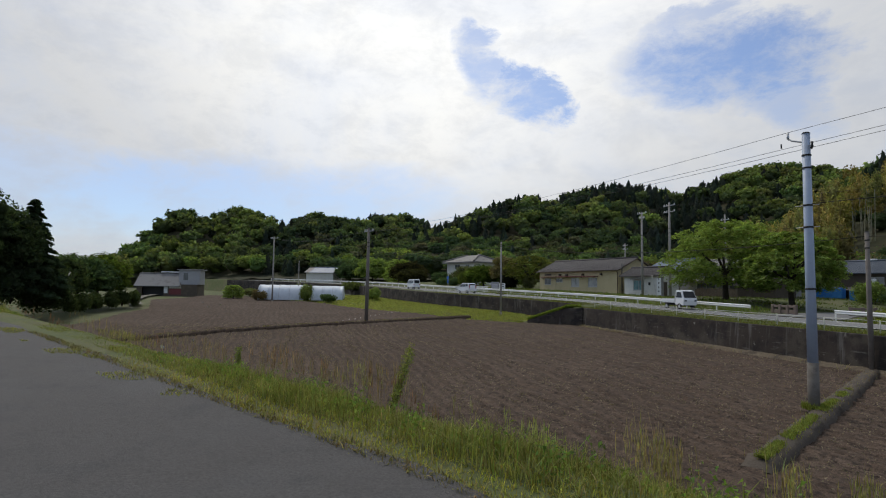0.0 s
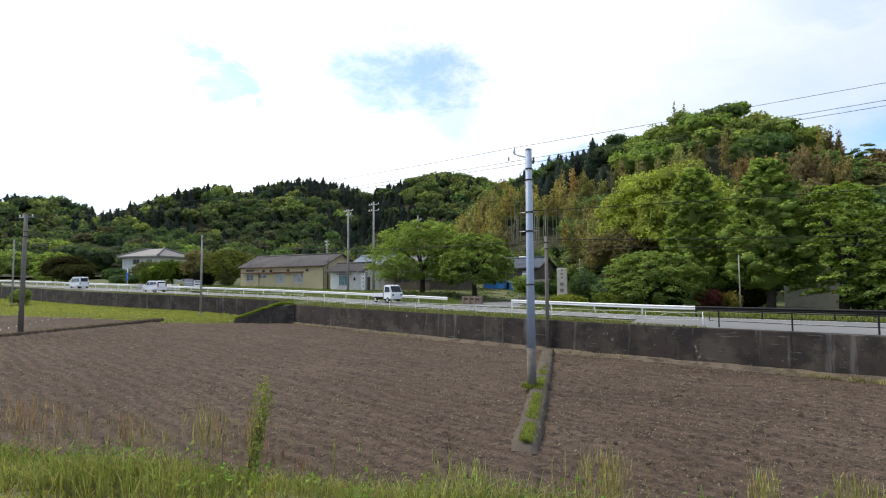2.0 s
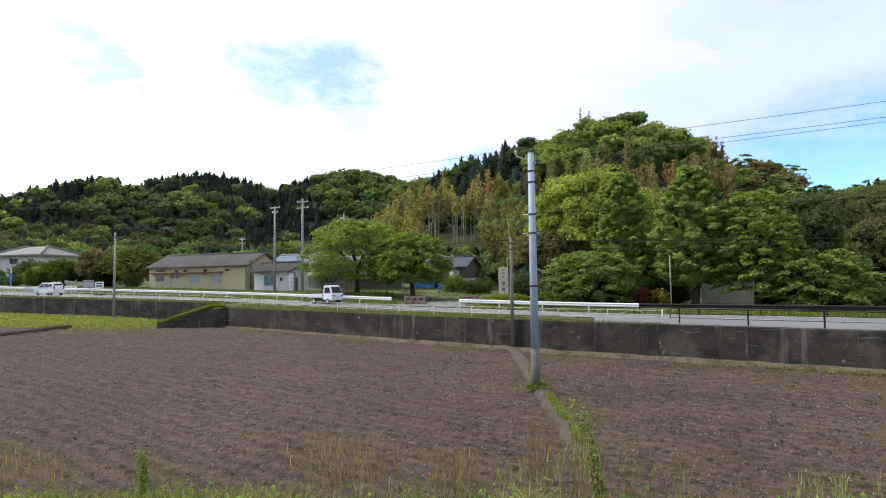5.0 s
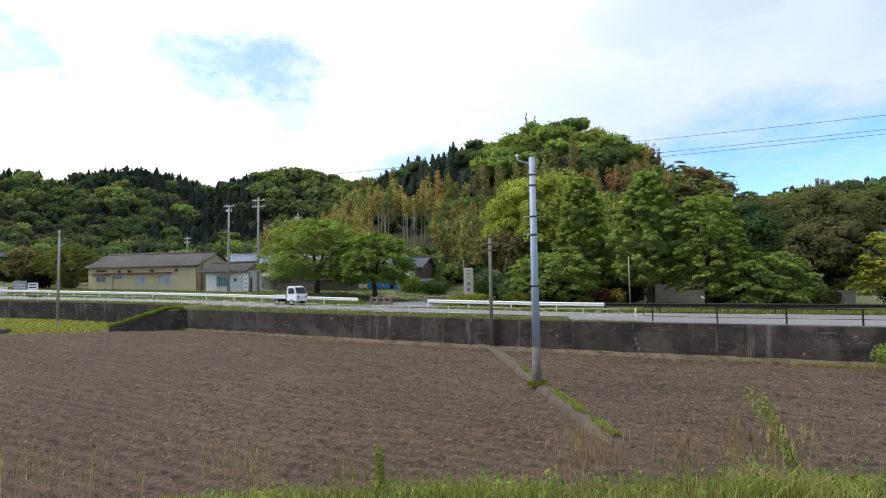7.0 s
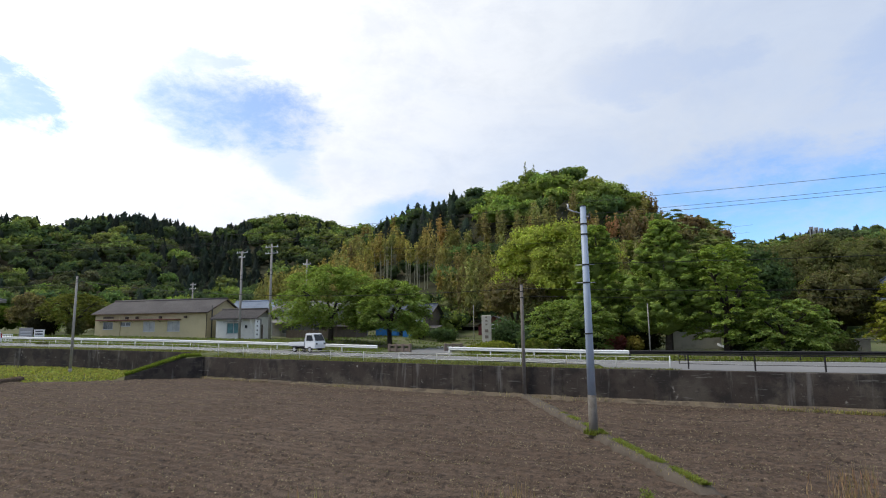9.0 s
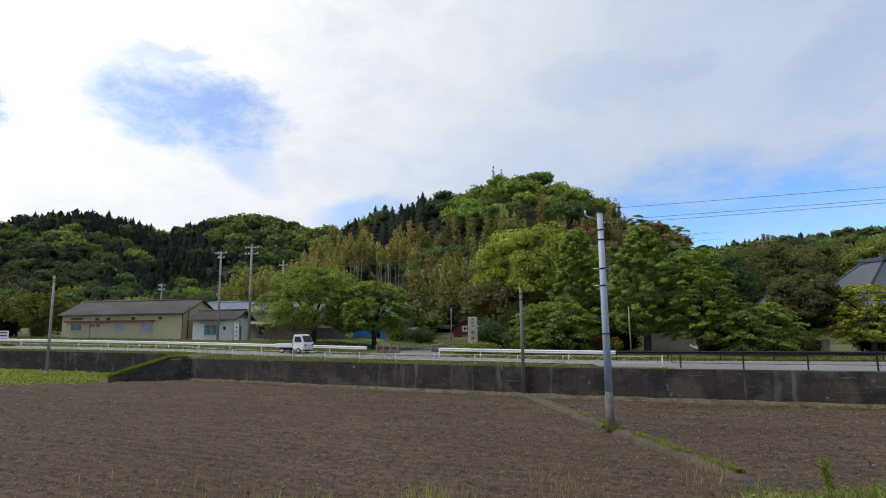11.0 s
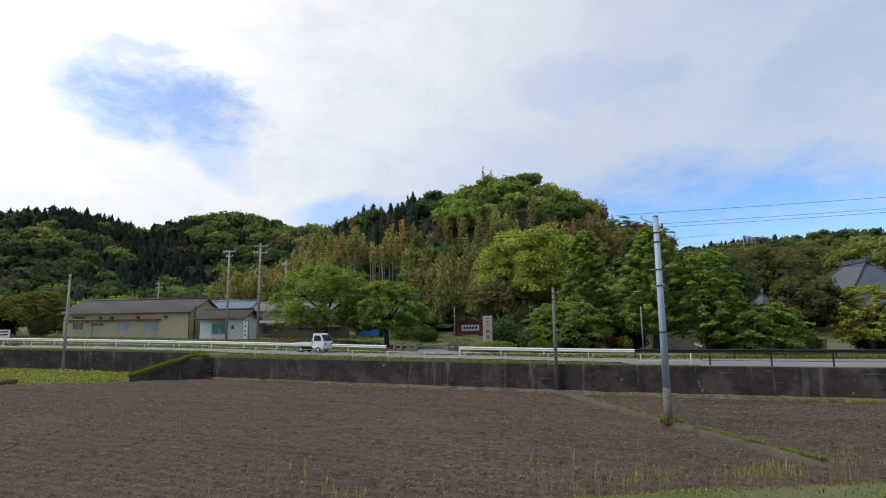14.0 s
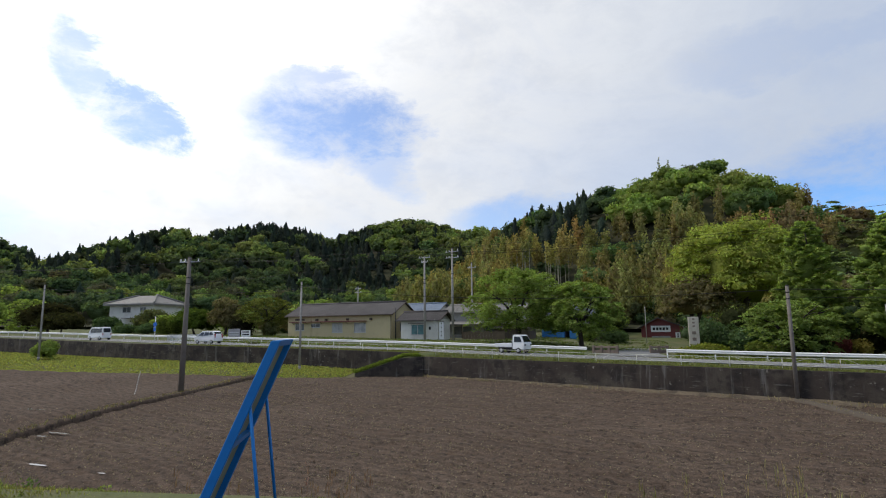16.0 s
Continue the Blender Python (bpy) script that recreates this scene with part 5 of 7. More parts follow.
def shrub(x, y, z, rx, ry, h, colour, label, seed, count=1800, size=0.22, name="shrub", category="shrub"):
    root = thing(name, pose(x, y, z), label, category)
    L = Leaves(seed)
    g = L.rng
    bm = bmesh.new()
    for i in range(6):
        a = math.tau * i / 6 + g.uniform(-0.3, 0.3)
        add_tube(bm, [(0, 0, -0.1), (math.cos(a) * rx * 0.3, math.sin(a) * ry * 0.3, h * 0.4), (math.cos(a) * rx * 0.55, math.sin(a) * ry * 0.55, h * 0.75)], [0.05, 0.035, 0.012], 5)
    part("stems", bm, BARK, root)
    for i in range(8):
        a, q = g.random() * math.tau, math.sqrt(g.random()) * 0.6
        s = g.uniform(0.42, 0.6)
        L.blob((math.cos(a) * rx * q, math.sin(a) * ry * q, h * g.uniform(0.28, 0.66)), (rx * s, ry * s, h * 0.36), count // 8, size, np.array(colour) * g.uniform(0.8, 1.2), 0.65, 0.4)
    c = L.mesh("foliage", LEAF)
    c.parent = root
    return root


shrub(-6.6, 56.6, at(-6.6, 56.6), 2.3, 1.1, 1.05, (0.20, 0.22, 0.04), "low golden-green clipped shrub before a stone slab", 201, 2600)
shrub(-1.6, 54.2, at(-1.6, 54.2), 1.5, 1.0, 1.4, (0.14, 0.17, 0.035), "low golden-green clipped shrub before the trees", 202, 1800)
shrub(-15.2, 82, at(-15.2, 82), 2.0, 1.5, 2.0, DEEP, "round dark clipped shrub beside the entrance lane", 203)
shrub(-15.0, 86, at(-15, 86) - 0.1, 1.6, 1.4, 1.8, DEEP, "round dark clipped shrub beside the entrance lane", 204)
shrub(-3.2, 95, at(-3.2, 95), 1.6, 1.4, 1.9, DEEP, "round dark clipped shrub beside the red shed", 205)
shrub(-18.8, 84, at(-18.8, 84), 1.7, 1.4, 2.6, MID, "green shrub beside the entrance lane", 206)
shrub(5.9, 61.5, at(5.9, 61.5), 1.2, 0.9, 1.7, (0.25, 0.085, 0.075), "red azalea in bloom under the trees", 207, 1600, 0.2)
shrub(7.6, 61.8, at(7.6, 61.8), 1.0, 0.9, 1.5, (0.26, 0.22, 0.06), "yellowish shrub beside a red azalea", 208, 1200, 0.2)
shrub(-70.2, 71.6, at(-70.2, 71.6), 2.6, 1.7, 3.2, (0.024, 0.024, 0.016), "dark maroon-brown clipped shrub beside the road", 209, 3200)
shrub(-64.6, 72.0, at(-64.6, 72), 1.6, 1.3, 2.4, OLIVE, "olive garden shrub beside the house wall", 210)
shrub(-86.5, 74, at(-86.5, 74), 2.6, 1.6, 3.0, (0.11, 0.14, 0.03), "yellow-green shrub in a garden", 211, 2600)
shrub(-92, 75, at(-92, 75), 3.0, 1.6, 1.8, DEEP, "dark clipped garden hedge", 212, 2800)
shrub(-100, 77, at(-100, 77), 3.4, 1.6, 1.7, DEEP, "dark clipped garden hedge", 213, 2800)
shrub(18.4, 31.3, -0.3, 3.0, 1.3, 1.7, (0.190, 0.235, 0.062), "bright green bramble thicket at the field corner", 214, 15000, 0.12)
shrub(22.6, 29.9, -0.3, 3.2, 2.0, 2.1, (0.165, 0.205, 0.062), "bright green bramble thicket at the field corner", 215, 13000, 0.12)
shrub(-84.6, 51.6, 1.8, 2.2, 1.3, 2.0, MID, "green shrub at the foot of a utility pole", 216, 2200)
shrub(-60, 61.6, 2.9, 0.9, 0.5, 0.5, OLIVE, "low tuft of weeds beside the road", 217, 500, 0.16)
shrub(-90.5, 45.5, 1.2, 2.4, 1.2, 1.3, DEEP, "low dark bramble heap at the field edge", 218, 1800)
shrub(-97.6, 43.6, 1.2, 1.9, 1.4, 3.0, (0.19, 0.23, 0.07), "pale green shrub beside a plastic tunnel", 219, 2200)
shrub(-102, 36.2, 1.3, 3.2, 1.2, 1.9, (0.13, 0.10, 0.055), "dry brown brushwood beside a plastic tunnel", 220, 2200)
shrub(-118, 45, 1.5, 3.4, 1.6, 2.6, (0.15, 0.17, 0.05), "yellow-green shrub at the end of the field", 221, 2600)
shrub(-124, 40, 1.5, 3.0, 1.6, 1.8, OLIVE, "olive shrub at the end of the field", 222, 2200)
shrub(-57.5, 0.6, 2.0, 3.4, 3.0, 5.5, (0.055, 0.075, 0.040), "dark evergreen undergrowth below tall cedars", 224, 6000, 0.26)
shrub(-61.0, 3.2, 1.4, 3.2, 2.6, 4.2, (0.058, 0.076, 0.038), "dark evergreen undergrowth below tall cedars", 225, 5000, 0.26)
for i, (x, y) in enumerate(((-63.5, 5.2), (-67.5, 6.6), (-71.5, 8.0), (-75.5, 9.6), (-79.5, 11.3), (-83.0, 13.0))):
    shrub(x, y, 0.95, 2.5, 1.0, 2.0, (0.062, 0.080, 0.034), "dark clipped garden hedge along the field", 230 + i, 2200, 0.2, "hedge", "hedge")


for i, (x, y, r, hh, c) in enumerate(((-2.2, 58.5, 2.2, 2.6, DEEP), (2.4, 58.0, 2.0, 2.2, (0.05, 0.06, 0.025)), (9.0, 63.5, 2.2, 2.4, (0.05, 0.055, 0.025)), (17.8, 60.0, 2.0, 2.6, DEEP),
                                      (22.6, 61.5, 2.6, 3.2, DEEP), (25.4, 60.0, 2.0, 2.0, OLIVE), (33.6, 61.5, 2.4, 2.4, (0.05, 0.055, 0.025)), (36.8, 63.0, 2.2, 2.6, DEEP), (-4.6, 61.0, 2.4, 3.2, DEEP), 
                                      (44.5, 64.0, 2.6, 3.0, DEEP), (20.0, 66.0, 3.0, 4.2, DEEP), (6.5, 67.5, 3.0, 4.6, DEEP), (-1.5, 68.0, 3.2, 5.0, (0.06, 0.07, 0.03)), (25.5, 70.0, 3.2, 4.4, (0.06, 0.07, 0.03)))):
    shrub(x, y, at(x, y), r, r * 0.8, hh, c, "dark leafy shrub under the trees", 250 + i, 2600, 0.26)


def understory():
    """Thick brush along the foot of the hill."""
    L = Leaves(31)
    g = L.rng
    for i in range(300):
        x = g.uniform(-90, 90)
        y = g.uniform(84, 124)
        if -15 < x < -4 and y < 108 or 48 < x < 76 and y < 116 or -31 < x < -13 and y < 94:
            continue
        c = np.array((DEEP, MID, OLIVE, BRONZE, DARKGREEN, LIME)[g.integers(0, 6)]) * g.uniform(0.7, 1.1)
        r = g.uniform(1.6, 3.4)
        z = float(land(x, y))
        for k in range(4):
            L.blob((x + g.normal() * r * 0.5, y + g.normal() * r * 0.5, z + r * g.uniform(0.4, 1.3)), (r * 0.6, r * 0.6, r * 0.5), 60, 0.42, c * g.uniform(0.8, 1.2), 0.65, 0.4)
    tagged(L.mesh("hill_foot_brush", LEAF), "thick green brush at the foot of a wooded hill", "brush", kind="stuff")


understory()
# two bare pale treetops that stand out on the summit
for x, h in ((-3.2, 7.0), (-0.6, 6.0)):
    tree(x, 178, 46.5, 49.5 + h, 1.3, "sparse", (0.50, 0.50, 0.44), "thin pale treetop standing above the hill woods", int(300 + h), 420, 0.42, "sparse_tree")

# ---- buildings ----
CREAM = surface("cream_render", (0.52, 0.44, 0.26), 0.85, spots=[((0.42, 0.35, 0.20), 0.6, 0.45, 0.7, 0.6), ((0.34, 0.29, 0.18), 2.0, 0.58, 0.75, 0.5)], grain=(20, 0.15))
WHITE_WALL = surface("white_render", (0.66, 0.65, 0.60), 0.8, spots=[((0.52, 0.50, 0.45), 0.9, 0.45, 0.7, 0.6)], grain=(20, 0.12))
GREY_WALL = surface("grey_boards", (0.34, 0.33, 0.31), 0.85, spots=[((0.24, 0.22, 0.2), 1.2, 0.45, 0.7, 0.6)], grain=(14, 0.3))
BROWN_WALL = surface("brown_boards", (0.10, 0.08, 0.06), 0.85, spots=[((0.15, 0.12, 0.09), 1.2, 0.45, 0.7, 0.6)], grain=(14, 0.4))
RED_WALL = surface("dark_red_boards", (0.19, 0.055, 0.055), 0.8, spots=[((0.13, 0.045, 0.045), 1.2, 0.45, 0.7, 0.6)], grain=(14, 0.3))
TILE_GREY = surface("grey_brown_roof_tiles", (0.074, 0.067, 0.066), 0.75, spots=[((0.115, 0.104, 0.10), 0.5, 0.45, 0.7, 0.6), ((0.07, 0.06, 0.055), 2.0, 0.5, 0.7, 0.6)], grain=(9, 0.5), vary=0.25)
TILE_BLUE = surface("blue_glazed_roof_tiles", (0.17, 0.21, 0.27), 0.5, spots=[((0.11, 0.14, 0.19), 0.8, 0.45, 0.7, 0.6)], grain=(9, 0.3))
TILE_PALE = surface("pale_grey_roof_tiles", (0.20, 0.19, 0.175), 0.7, spots=[((0.22, 0.2, 0.19), 0.8, 0.45, 0.7, 0.6)], grain=(9, 0.3))
SLATE = surface("grey_blue_temple_roof", (0.080, 0.095, 0.118), 0.65, spots=[((0.055, 0.066, 0.084), 0.5, 0.45, 0.7, 0.6)], grain=(8, 0.3))
TIN = surface("grey_tin_roof", (0.26, 0.26, 0.27), 0.5, 0.2, spots=[((0.2, 0.18, 0.17), 0.7, 0.5, 0.7, 0.6)], grain=(6, 0.3))
WOOD = surface("dark_timber", (0.085, 0.062, 0.045), 0.8, grain=(14, 0.5))
SASH = surface("aluminium_sash", (0.45, 0.44, 0.42), 0.4, 0.5, grain=(20, 0.1))
GLASS = surface("dark_window_glass", (0.10, 0.11, 0.11), 0.12, spots=[((0.16, 0.165, 0.16), 0.8, 0.45, 0.6, 0.7)], spec=0.6)
FROST = surface("pale_curtained_glass", (0.40, 0.40, 0.38), 0.25, spots=[((0.26, 0.27, 0.27), 1.2, 0.45, 0.65, 0.7)], spec=0.5)
TEAL = surface("teal_tinted_glass", (0.10, 0.22, 0.23), 0.15, spots=[((0.06, 0.12, 0.13), 1.5, 0.45, 0.65, 0.7)], spec=0.6)
BLUE_SHEET = surface("blue_plastic_sheet", (0.045, 0.20, 0.48), 0.5, spots=[((0.03, 0.14, 0.36), 1.5, 0.45, 0.7, 0.7)], grain=(10, 0.2))
STONE = surface("weathered_stone", (0.46, 0.42, 0.34), 0.9, spots=[((0.33, 0.30, 0.24), 1.4, 0.45, 0.7, 0.7)], grain=(16, 0.4), bump=0.3, bump_scale=18)
PINK_STONE = surface("brownish_stone", (0.20, 0.155, 0.125), 0.9, spots=[((0.13, 0.10, 0.085), 1.4, 0.45, 0.7, 0.7)], grain=(16, 0.4))
INK = surface("dark_sign_ink", (0.03, 0.03, 0.035), 0.7, grain=(20, 0.2))
DARK_PAINT = surface("dark_grey_car_paint", (0.06, 0.065, 0.07), 0.25, grain=(4, 0.1), spec=0.5)
SIGN_WHITE = surface("white_sign_board", (0.72, 0.73, 0.72), 0.6, spots=[((0.6, 0.6, 0.58), 2, 0.5, 0.7, 0.5)], grain=(14, 0.1))


def wall_with_holes(x0, x1, z0, z1, holes, y0, y1):
    """A wall slab in x and z with openings (xa, xb, za, zb) right through it."""
    bm = bmesh.new()
    xs = sorted({x0, x1, *(v for h in holes for v in h[:2])})
    zs = sorted({z0, z1, *(v for h in holes for v in h[2:])})
    for a, b in zip(xs, xs[1:]):
        for c, d in zip(zs, zs[1:]):
            if not any(h[0] <= a and b <= h[1] and h[2] <= c and d <= h[3] for h in holes):
                add_box(bm, a, b, y0, y1, c, d)
    bmesh.ops.remove_doubles(bm, verts=bm.verts, dist=0.0005)
    return bm


def window(root, xa, xb, za, zb, y, glass, split=True):
    f = bmesh.new()
    t = 0.06
    for q in ((xa, xb, zb - t, zb), (xa, xb, za, za + t), (xa, xa + t, za + t, zb - t), (xb - t, xb, za + t, zb - t)):
        add_box(f, q[0], q[1], y - 0.02, y + 0.08, q[2], q[3])
    if split:
        m = (xa + xb) / 2
        add_box(f, m - 0.03, m + 0.03, y - 0.01, y + 0.06, za + t, zb - t)
    w = part("window", f, SASH, root)
    for a, b in (((xa, (xa + xb) / 2), ((xa + xb) / 2, xb)) if split else ((xa, xb),)):
        part("pane", box(a + 0.03, b - 0.03, y + 0.04, y + 0.055, za + 0.03, zb - 0.03), glass, w)
    part("sill", box(xa - 0.05, xb + 0.05, y - 0.08, y + 0.02, za - 0.06, za), SASH, w)


def gable_roof(root, x0, x1, y0, y1, eave, rise, over, material, ends=0.4, tiles=True):
    """Two pitched slabs with tile courses, a ridge cap and barge boards."""
    ym = (y0 + y1) / 2
    run = ym - y0
    for s in (-1, 1):
        ye = ym + s * (run + over)
        ze = eave - rise * over / run
        bm = bmesh.new()
        n = 12 if tiles else 1
        for i in range(n):
            a, b = i / n, (i + 1) / n + 0.01 * (n > 1)
            p = [Vector((0, ye + (ym - ye) * k, ze + (eave + rise - ze) * k)) for k in (a, b)]
            up = Vector((0, 0, 1))
            vs = [bm.verts.new((x, q.y, q.z + o)) for q, o in ((p[0], 0.055), (p[1], 0.02), (p[1], -0.09), (p[0], -0.09)) for x in (x0 - ends, x1 + ends)]
            for f in ((0, 1, 3, 2), (2, 3, 5, 4), (4, 5, 7, 6), (6, 7, 1, 0), (0, 2, 4, 6), (1, 7, 5, 3)):
                bm.faces.new([vs[k] for k in f])
        if tiles:
            k = 0
            x = x0 - ends
            while x < x1 + ends:
                add_tube(bm, [(x, ye, ze + 0.05), (x, ym, eave + rise + 0.03)], 0.02, 4)
                x += 0.36
        bmesh.ops.recalc_face_normals(bm, faces=bm.faces)
        roof = part("roof", bm, material, root)
    part("ridge", tube([(x0 - ends, ym, eave + rise + 0.08), (x1 + ends, ym, eave + rise + 0.08)], 0.13, 8), material, root)
    for x in (x0 - ends, x1 + ends):
        bm = bmesh.new()
        for s in (-1, 1):
            ye, ze = ym + s * (run + over), eave - rise * over / run
            add_tube(bm, [(x, ye, ze - 0.03), (x, ym, eave + rise - 0.03)], 0.07, 4)
        part("barge_board", bm, WOOD, root)


def gable_end(root, x, y0, y1, eave, rise, material, thick=0.15):
    """The triangle of wall under a roof's end."""
    bm = prism([(y0, eave), (y1, eave), ((y0 + y1) / 2, eave + rise)], 0, thick)
    bmesh.ops.transform(bm, matrix=Matrix(((0, 1, 0, x), (1, 0, 0, 0), (0, 0, 1, 0), (0, 0, 0, 1))), verts=bm.verts)
    bmesh.ops.recalc_face_normals(bm, faces=bm.faces)
    return part("gable", bm, material, root)


def simple_walls(root, x0, x1, y0, y1, z1, material, holes=(), z0=-0.4):
    part("wall", wall_with_holes(x0, x1, z0, z1, list(holes), y0, y0 + 0.15), material, root)
    part("wall", box(x0, x1, y1 - 0.15, y1, z0, z1), material, root)
    part("wall", box(x0, x0 + 0.15, y0 + 0.15, y1 - 0.15, z0, z1), material, root)
    part("wall", box(x1 - 0.15, x1, y0 + 0.15, y1 - 0.15, z0, z1), material, root)


# long cream bungalow
yh = thing("bungalow", pose(-43.7, 69.5, 3.45, 0, 0, -4.5), "long cream-rendered bungalow with a grey-brown tiled roof", "house")
holes = [(-16.1, -14.5, 1.35, 2.35), (-13.3, -11.7, 1.75, 2.3), (-9.7, -7.9, 1.0, 2.35), (-6.0, -4.1, 1.0, 2.35)]
simple_walls(yh, -17.4, 0, 0, 7.2, 3.5, CREAM, holes)
gable_end(yh, -0.15, 0, 7.2, 3.5, 1.65, CREAM)
gable_end(yh, -17.4, 0, 7.2, 3.5, 1.65, CREAM)
gable_roof(yh, -17.4, 0, 0, 7.2, 3.58, 1.65, 0.4, TILE_GREY, 0.35)
for h, g in zip(holes, (GLASS, GLASS, FROST, FROST)):
    window(yh, *h, 0.03, g, h[1] - h[0] > 1.0)
# one dark brown sheet close behind the windows, no room is built
part("dark_backing", box(-17.0, -0.4, 0.5, 0.6, 0.2, 3.0), BROWN_WALL, yh)
aw = part("awning", box(-16.7, -3.9, -0.7, 0.0, 2.50, 2.60, None, 0.01), RED_WALL, yh, "narrow brown tin awning over the windows")
for x in (-16.3, -13.9, -11.3, -7.0, -4.2):
    part("bracket", tube([(x, 0, 2.2), (x, -0.6, 2.5)], 0.02, 5), WOOD, aw)
for x in (-12.2, -10.6, -7.0, -3.2):
    v = part("vent_hood", box(x - 0.18, x + 0.18, -0.28, 0.0, 2.68, 2.98, None, 0.03), WOOD, yh, "brown metal vent hood")
part("louvre", box(-16.1, -14.4, -0.04, 0.0, 2.78, 3.05), BROWN_WALL, yh)
part("gutter", tube([(-17.7, -0.48, 3.34), (0.3, -0.48, 3.34)], 0.06, 6), WOOD, yh)
part("downpipe", tube([(-0.1, -0.46, 3.3), (-0.1, -0.06, 3.1), (-0.1, -0.06, -0.2)], 0.045, 6), WOOD, yh)
part("flue", tube([(0.5, 0.2, -0.2), (0.5, 0.2, 4.3)], 0.08, 8), DARK, yh, "dark metal flue pipe")
part("downpipe", tube([(-13.3, -0.05, -0.3), (-13.3, -0.05, 3.0)], 0.05, 6), CREAM, yh)
part("side_window", box(0.0, 0.05, 2.4, 3.6, 1.1, 2.3), GLASS, yh)

# small white house
wh = thing("small_house", pose(-42.0, 68.7, 3.2, 0, 0, -3), "small white-rendered house with a brown tiled roof", "house")
h = [(1.5, 3.35, 0.85, 2.2)]
simple_walls(wh, 0, 5.4, 0, 4.2, 2.9, WHITE_WALL, h)
# right gable takes grey boards to paint in that side's shade
gable_end(wh, 5.25, 0, 4.2, 2.9, 0.95, GREY_WALL)
gable_end(wh, 0, 0, 4.2, 2.9, 0.95, WHITE_WALL)
gable_roof(wh, 0, 5.4, 0, 4.2, 2.95, 0.95, 0.5, TILE_GREY, 0.55)
window(wh, *h[0], 0.03, TEAL)
part("window_hood", box(1.2, 3.6, -0.35, 0.0, 2.3, 2.36), WOOD, wh)
part("dark_backing", box(0.3, 5.1, 0.5, 0.6, 0.2, 2.7), BROWN_WALL, wh)
part("meter_box", box(4.1, 4.35, -0.14, 0.0, 1.5, 1.9, None, 0.02), DARK, wh)
part("side_door", box(5.4, 5.45, 1.0, 1.9, -0.1, 1.95), BROWN_WALL, wh, "brown side door")
part("porch_screen", box(5.5, 6.1, 0.3, 0.36, -0.2, 2.6), GREY_WALL, wh)

# white banner beside it
fl = thing("banner", pose(-36.3, 67.9, 3.1), "tilted white banner on a pole beside the house", "banner")
part("pole", tube([(0.05, 0, -0.2), (-0.70, 0, 2.9)], 0.02, 6), STEEL, fl)
part("cloth", box(0.0, 0.62, -0.01, 0.01, 0.35, 2.55, Matrix.Shear("XZ", 4, (-0.24, 0.0))), SIGN_WHITE, fl)
for z in (0.75, 1.25, 1.8, 2.3):
    part("writing_bar", box(0.22, 0.38, -0.02, -0.012, z, z + 0.18, Matrix.Shear("XZ", 4, (-0.24, 0.0))), DARK_PAINT, fl)

# blue-roofed house behind
bh = thing("blue_roofed_house", pose(-50.0, 85, 3.9, 0, 0, -8), "house with a blue glazed tile roof behind the bungalow", "house")
simple_walls(bh, 0, 7.6, 0, 6, 3.6, GREY_WALL)
gable_end(bh, 7.45, 0, 6, 3.6, 1.5, WHITE_WALL)
gable_end(bh, 0, 0, 6, 3.6, 1.5, WHITE_WALL)
gable_roof(bh, 0, 7.6, 0, 6, 3.65, 1.5, 0.6, TILE_BLUE, 0.5)
# grey house with stepped roofs
gh = thing("grey_house", pose(-39.6, 79.5, 3.3, 0, 0, -4), "grey boarded house with two tiers of pale roof", "house")
simple_walls(gh, 0, 12, 0, 7, 4.0, GREY_WALL, [(1.5, 4.5, 0.6, 1.9), (6.5, 9.5, 0.6, 1.9)])
window(gh, 1.5, 4.5, 0.6, 1.9, 0.03, GLASS)
window(gh, 6.5, 9.5, 0.6, 1.9, 0.03, GLASS)
part("dark_backing", box(0.3, 11.7, 0.5, 0.6, 0.2, 3.6), BROWN_WALL, gh)
gable_end(gh, 11.85, 0, 7, 4.0, 1.1, GREY_WALL)
gable_end(gh, 0, 0, 7, 4.0, 1.1, GREY_WALL)
gable_roof(gh, 0, 12, 0, 7, 4.05, 1.1, 0.5, TILE_PALE, 0.4)
lean = bmesh.new()
add_box(lean, -0.3, 11.0, -1.9, 0.1, 0.0, 0.09, Matrix.Translation((0, 0, 2.55)) @ Matrix.Shear("XY", 4, (0, 0)) @ pose(0, 0, 0, 14))
part("lean_to_roof", lean, TILE_PALE, gh)
for x in (0, 3.5, 7, 10.6):
    part("post", box(x, x + 0.1, -1.75, -1.65, -0.3, 2.2), WOOD, gh)
sh = thing("pale_roofed_annex", pose(-31.5, 78, 3.0, 0, 0, -4), "low annex with a pale pinkish roof behind the cherry trees", "house")
simple_walls(sh, 0, 5, 0, 4.5, 2.0, BROWN_WALL)
gable_end(sh, 4.85, 0, 4.5, 2.0, 0.9, BROWN_WALL)
gable_end(sh, 0, 0, 4.5, 2.0, 0.9, BROWN_WALL)
gable_roof(sh, 0, 5, 0, 4.5, 2.05, 0.9, 0.4, surface("pale_pink_roof", (0.36, 0.29, 0.27), 0.7, grain=(9, 0.3)), 0.3)
fence = thing("timber_fence", pose(-35.2, 74.5, 3.0, 0, 0, -8), "brown timber board fence beside the grey house", "fence")
for i in range(14):
    part("board", box(i * 0.45, i * 0.45 + 0.42, 0, 0.03, -0.2, 1.35 + 0.05 * (i % 3)), BROWN_WALL, fence)
for z in (0.3, 1.0):
    part("rail", box(0, 6.3, 0.03, 0.09, z, z + 0.08), WOOD, fence)

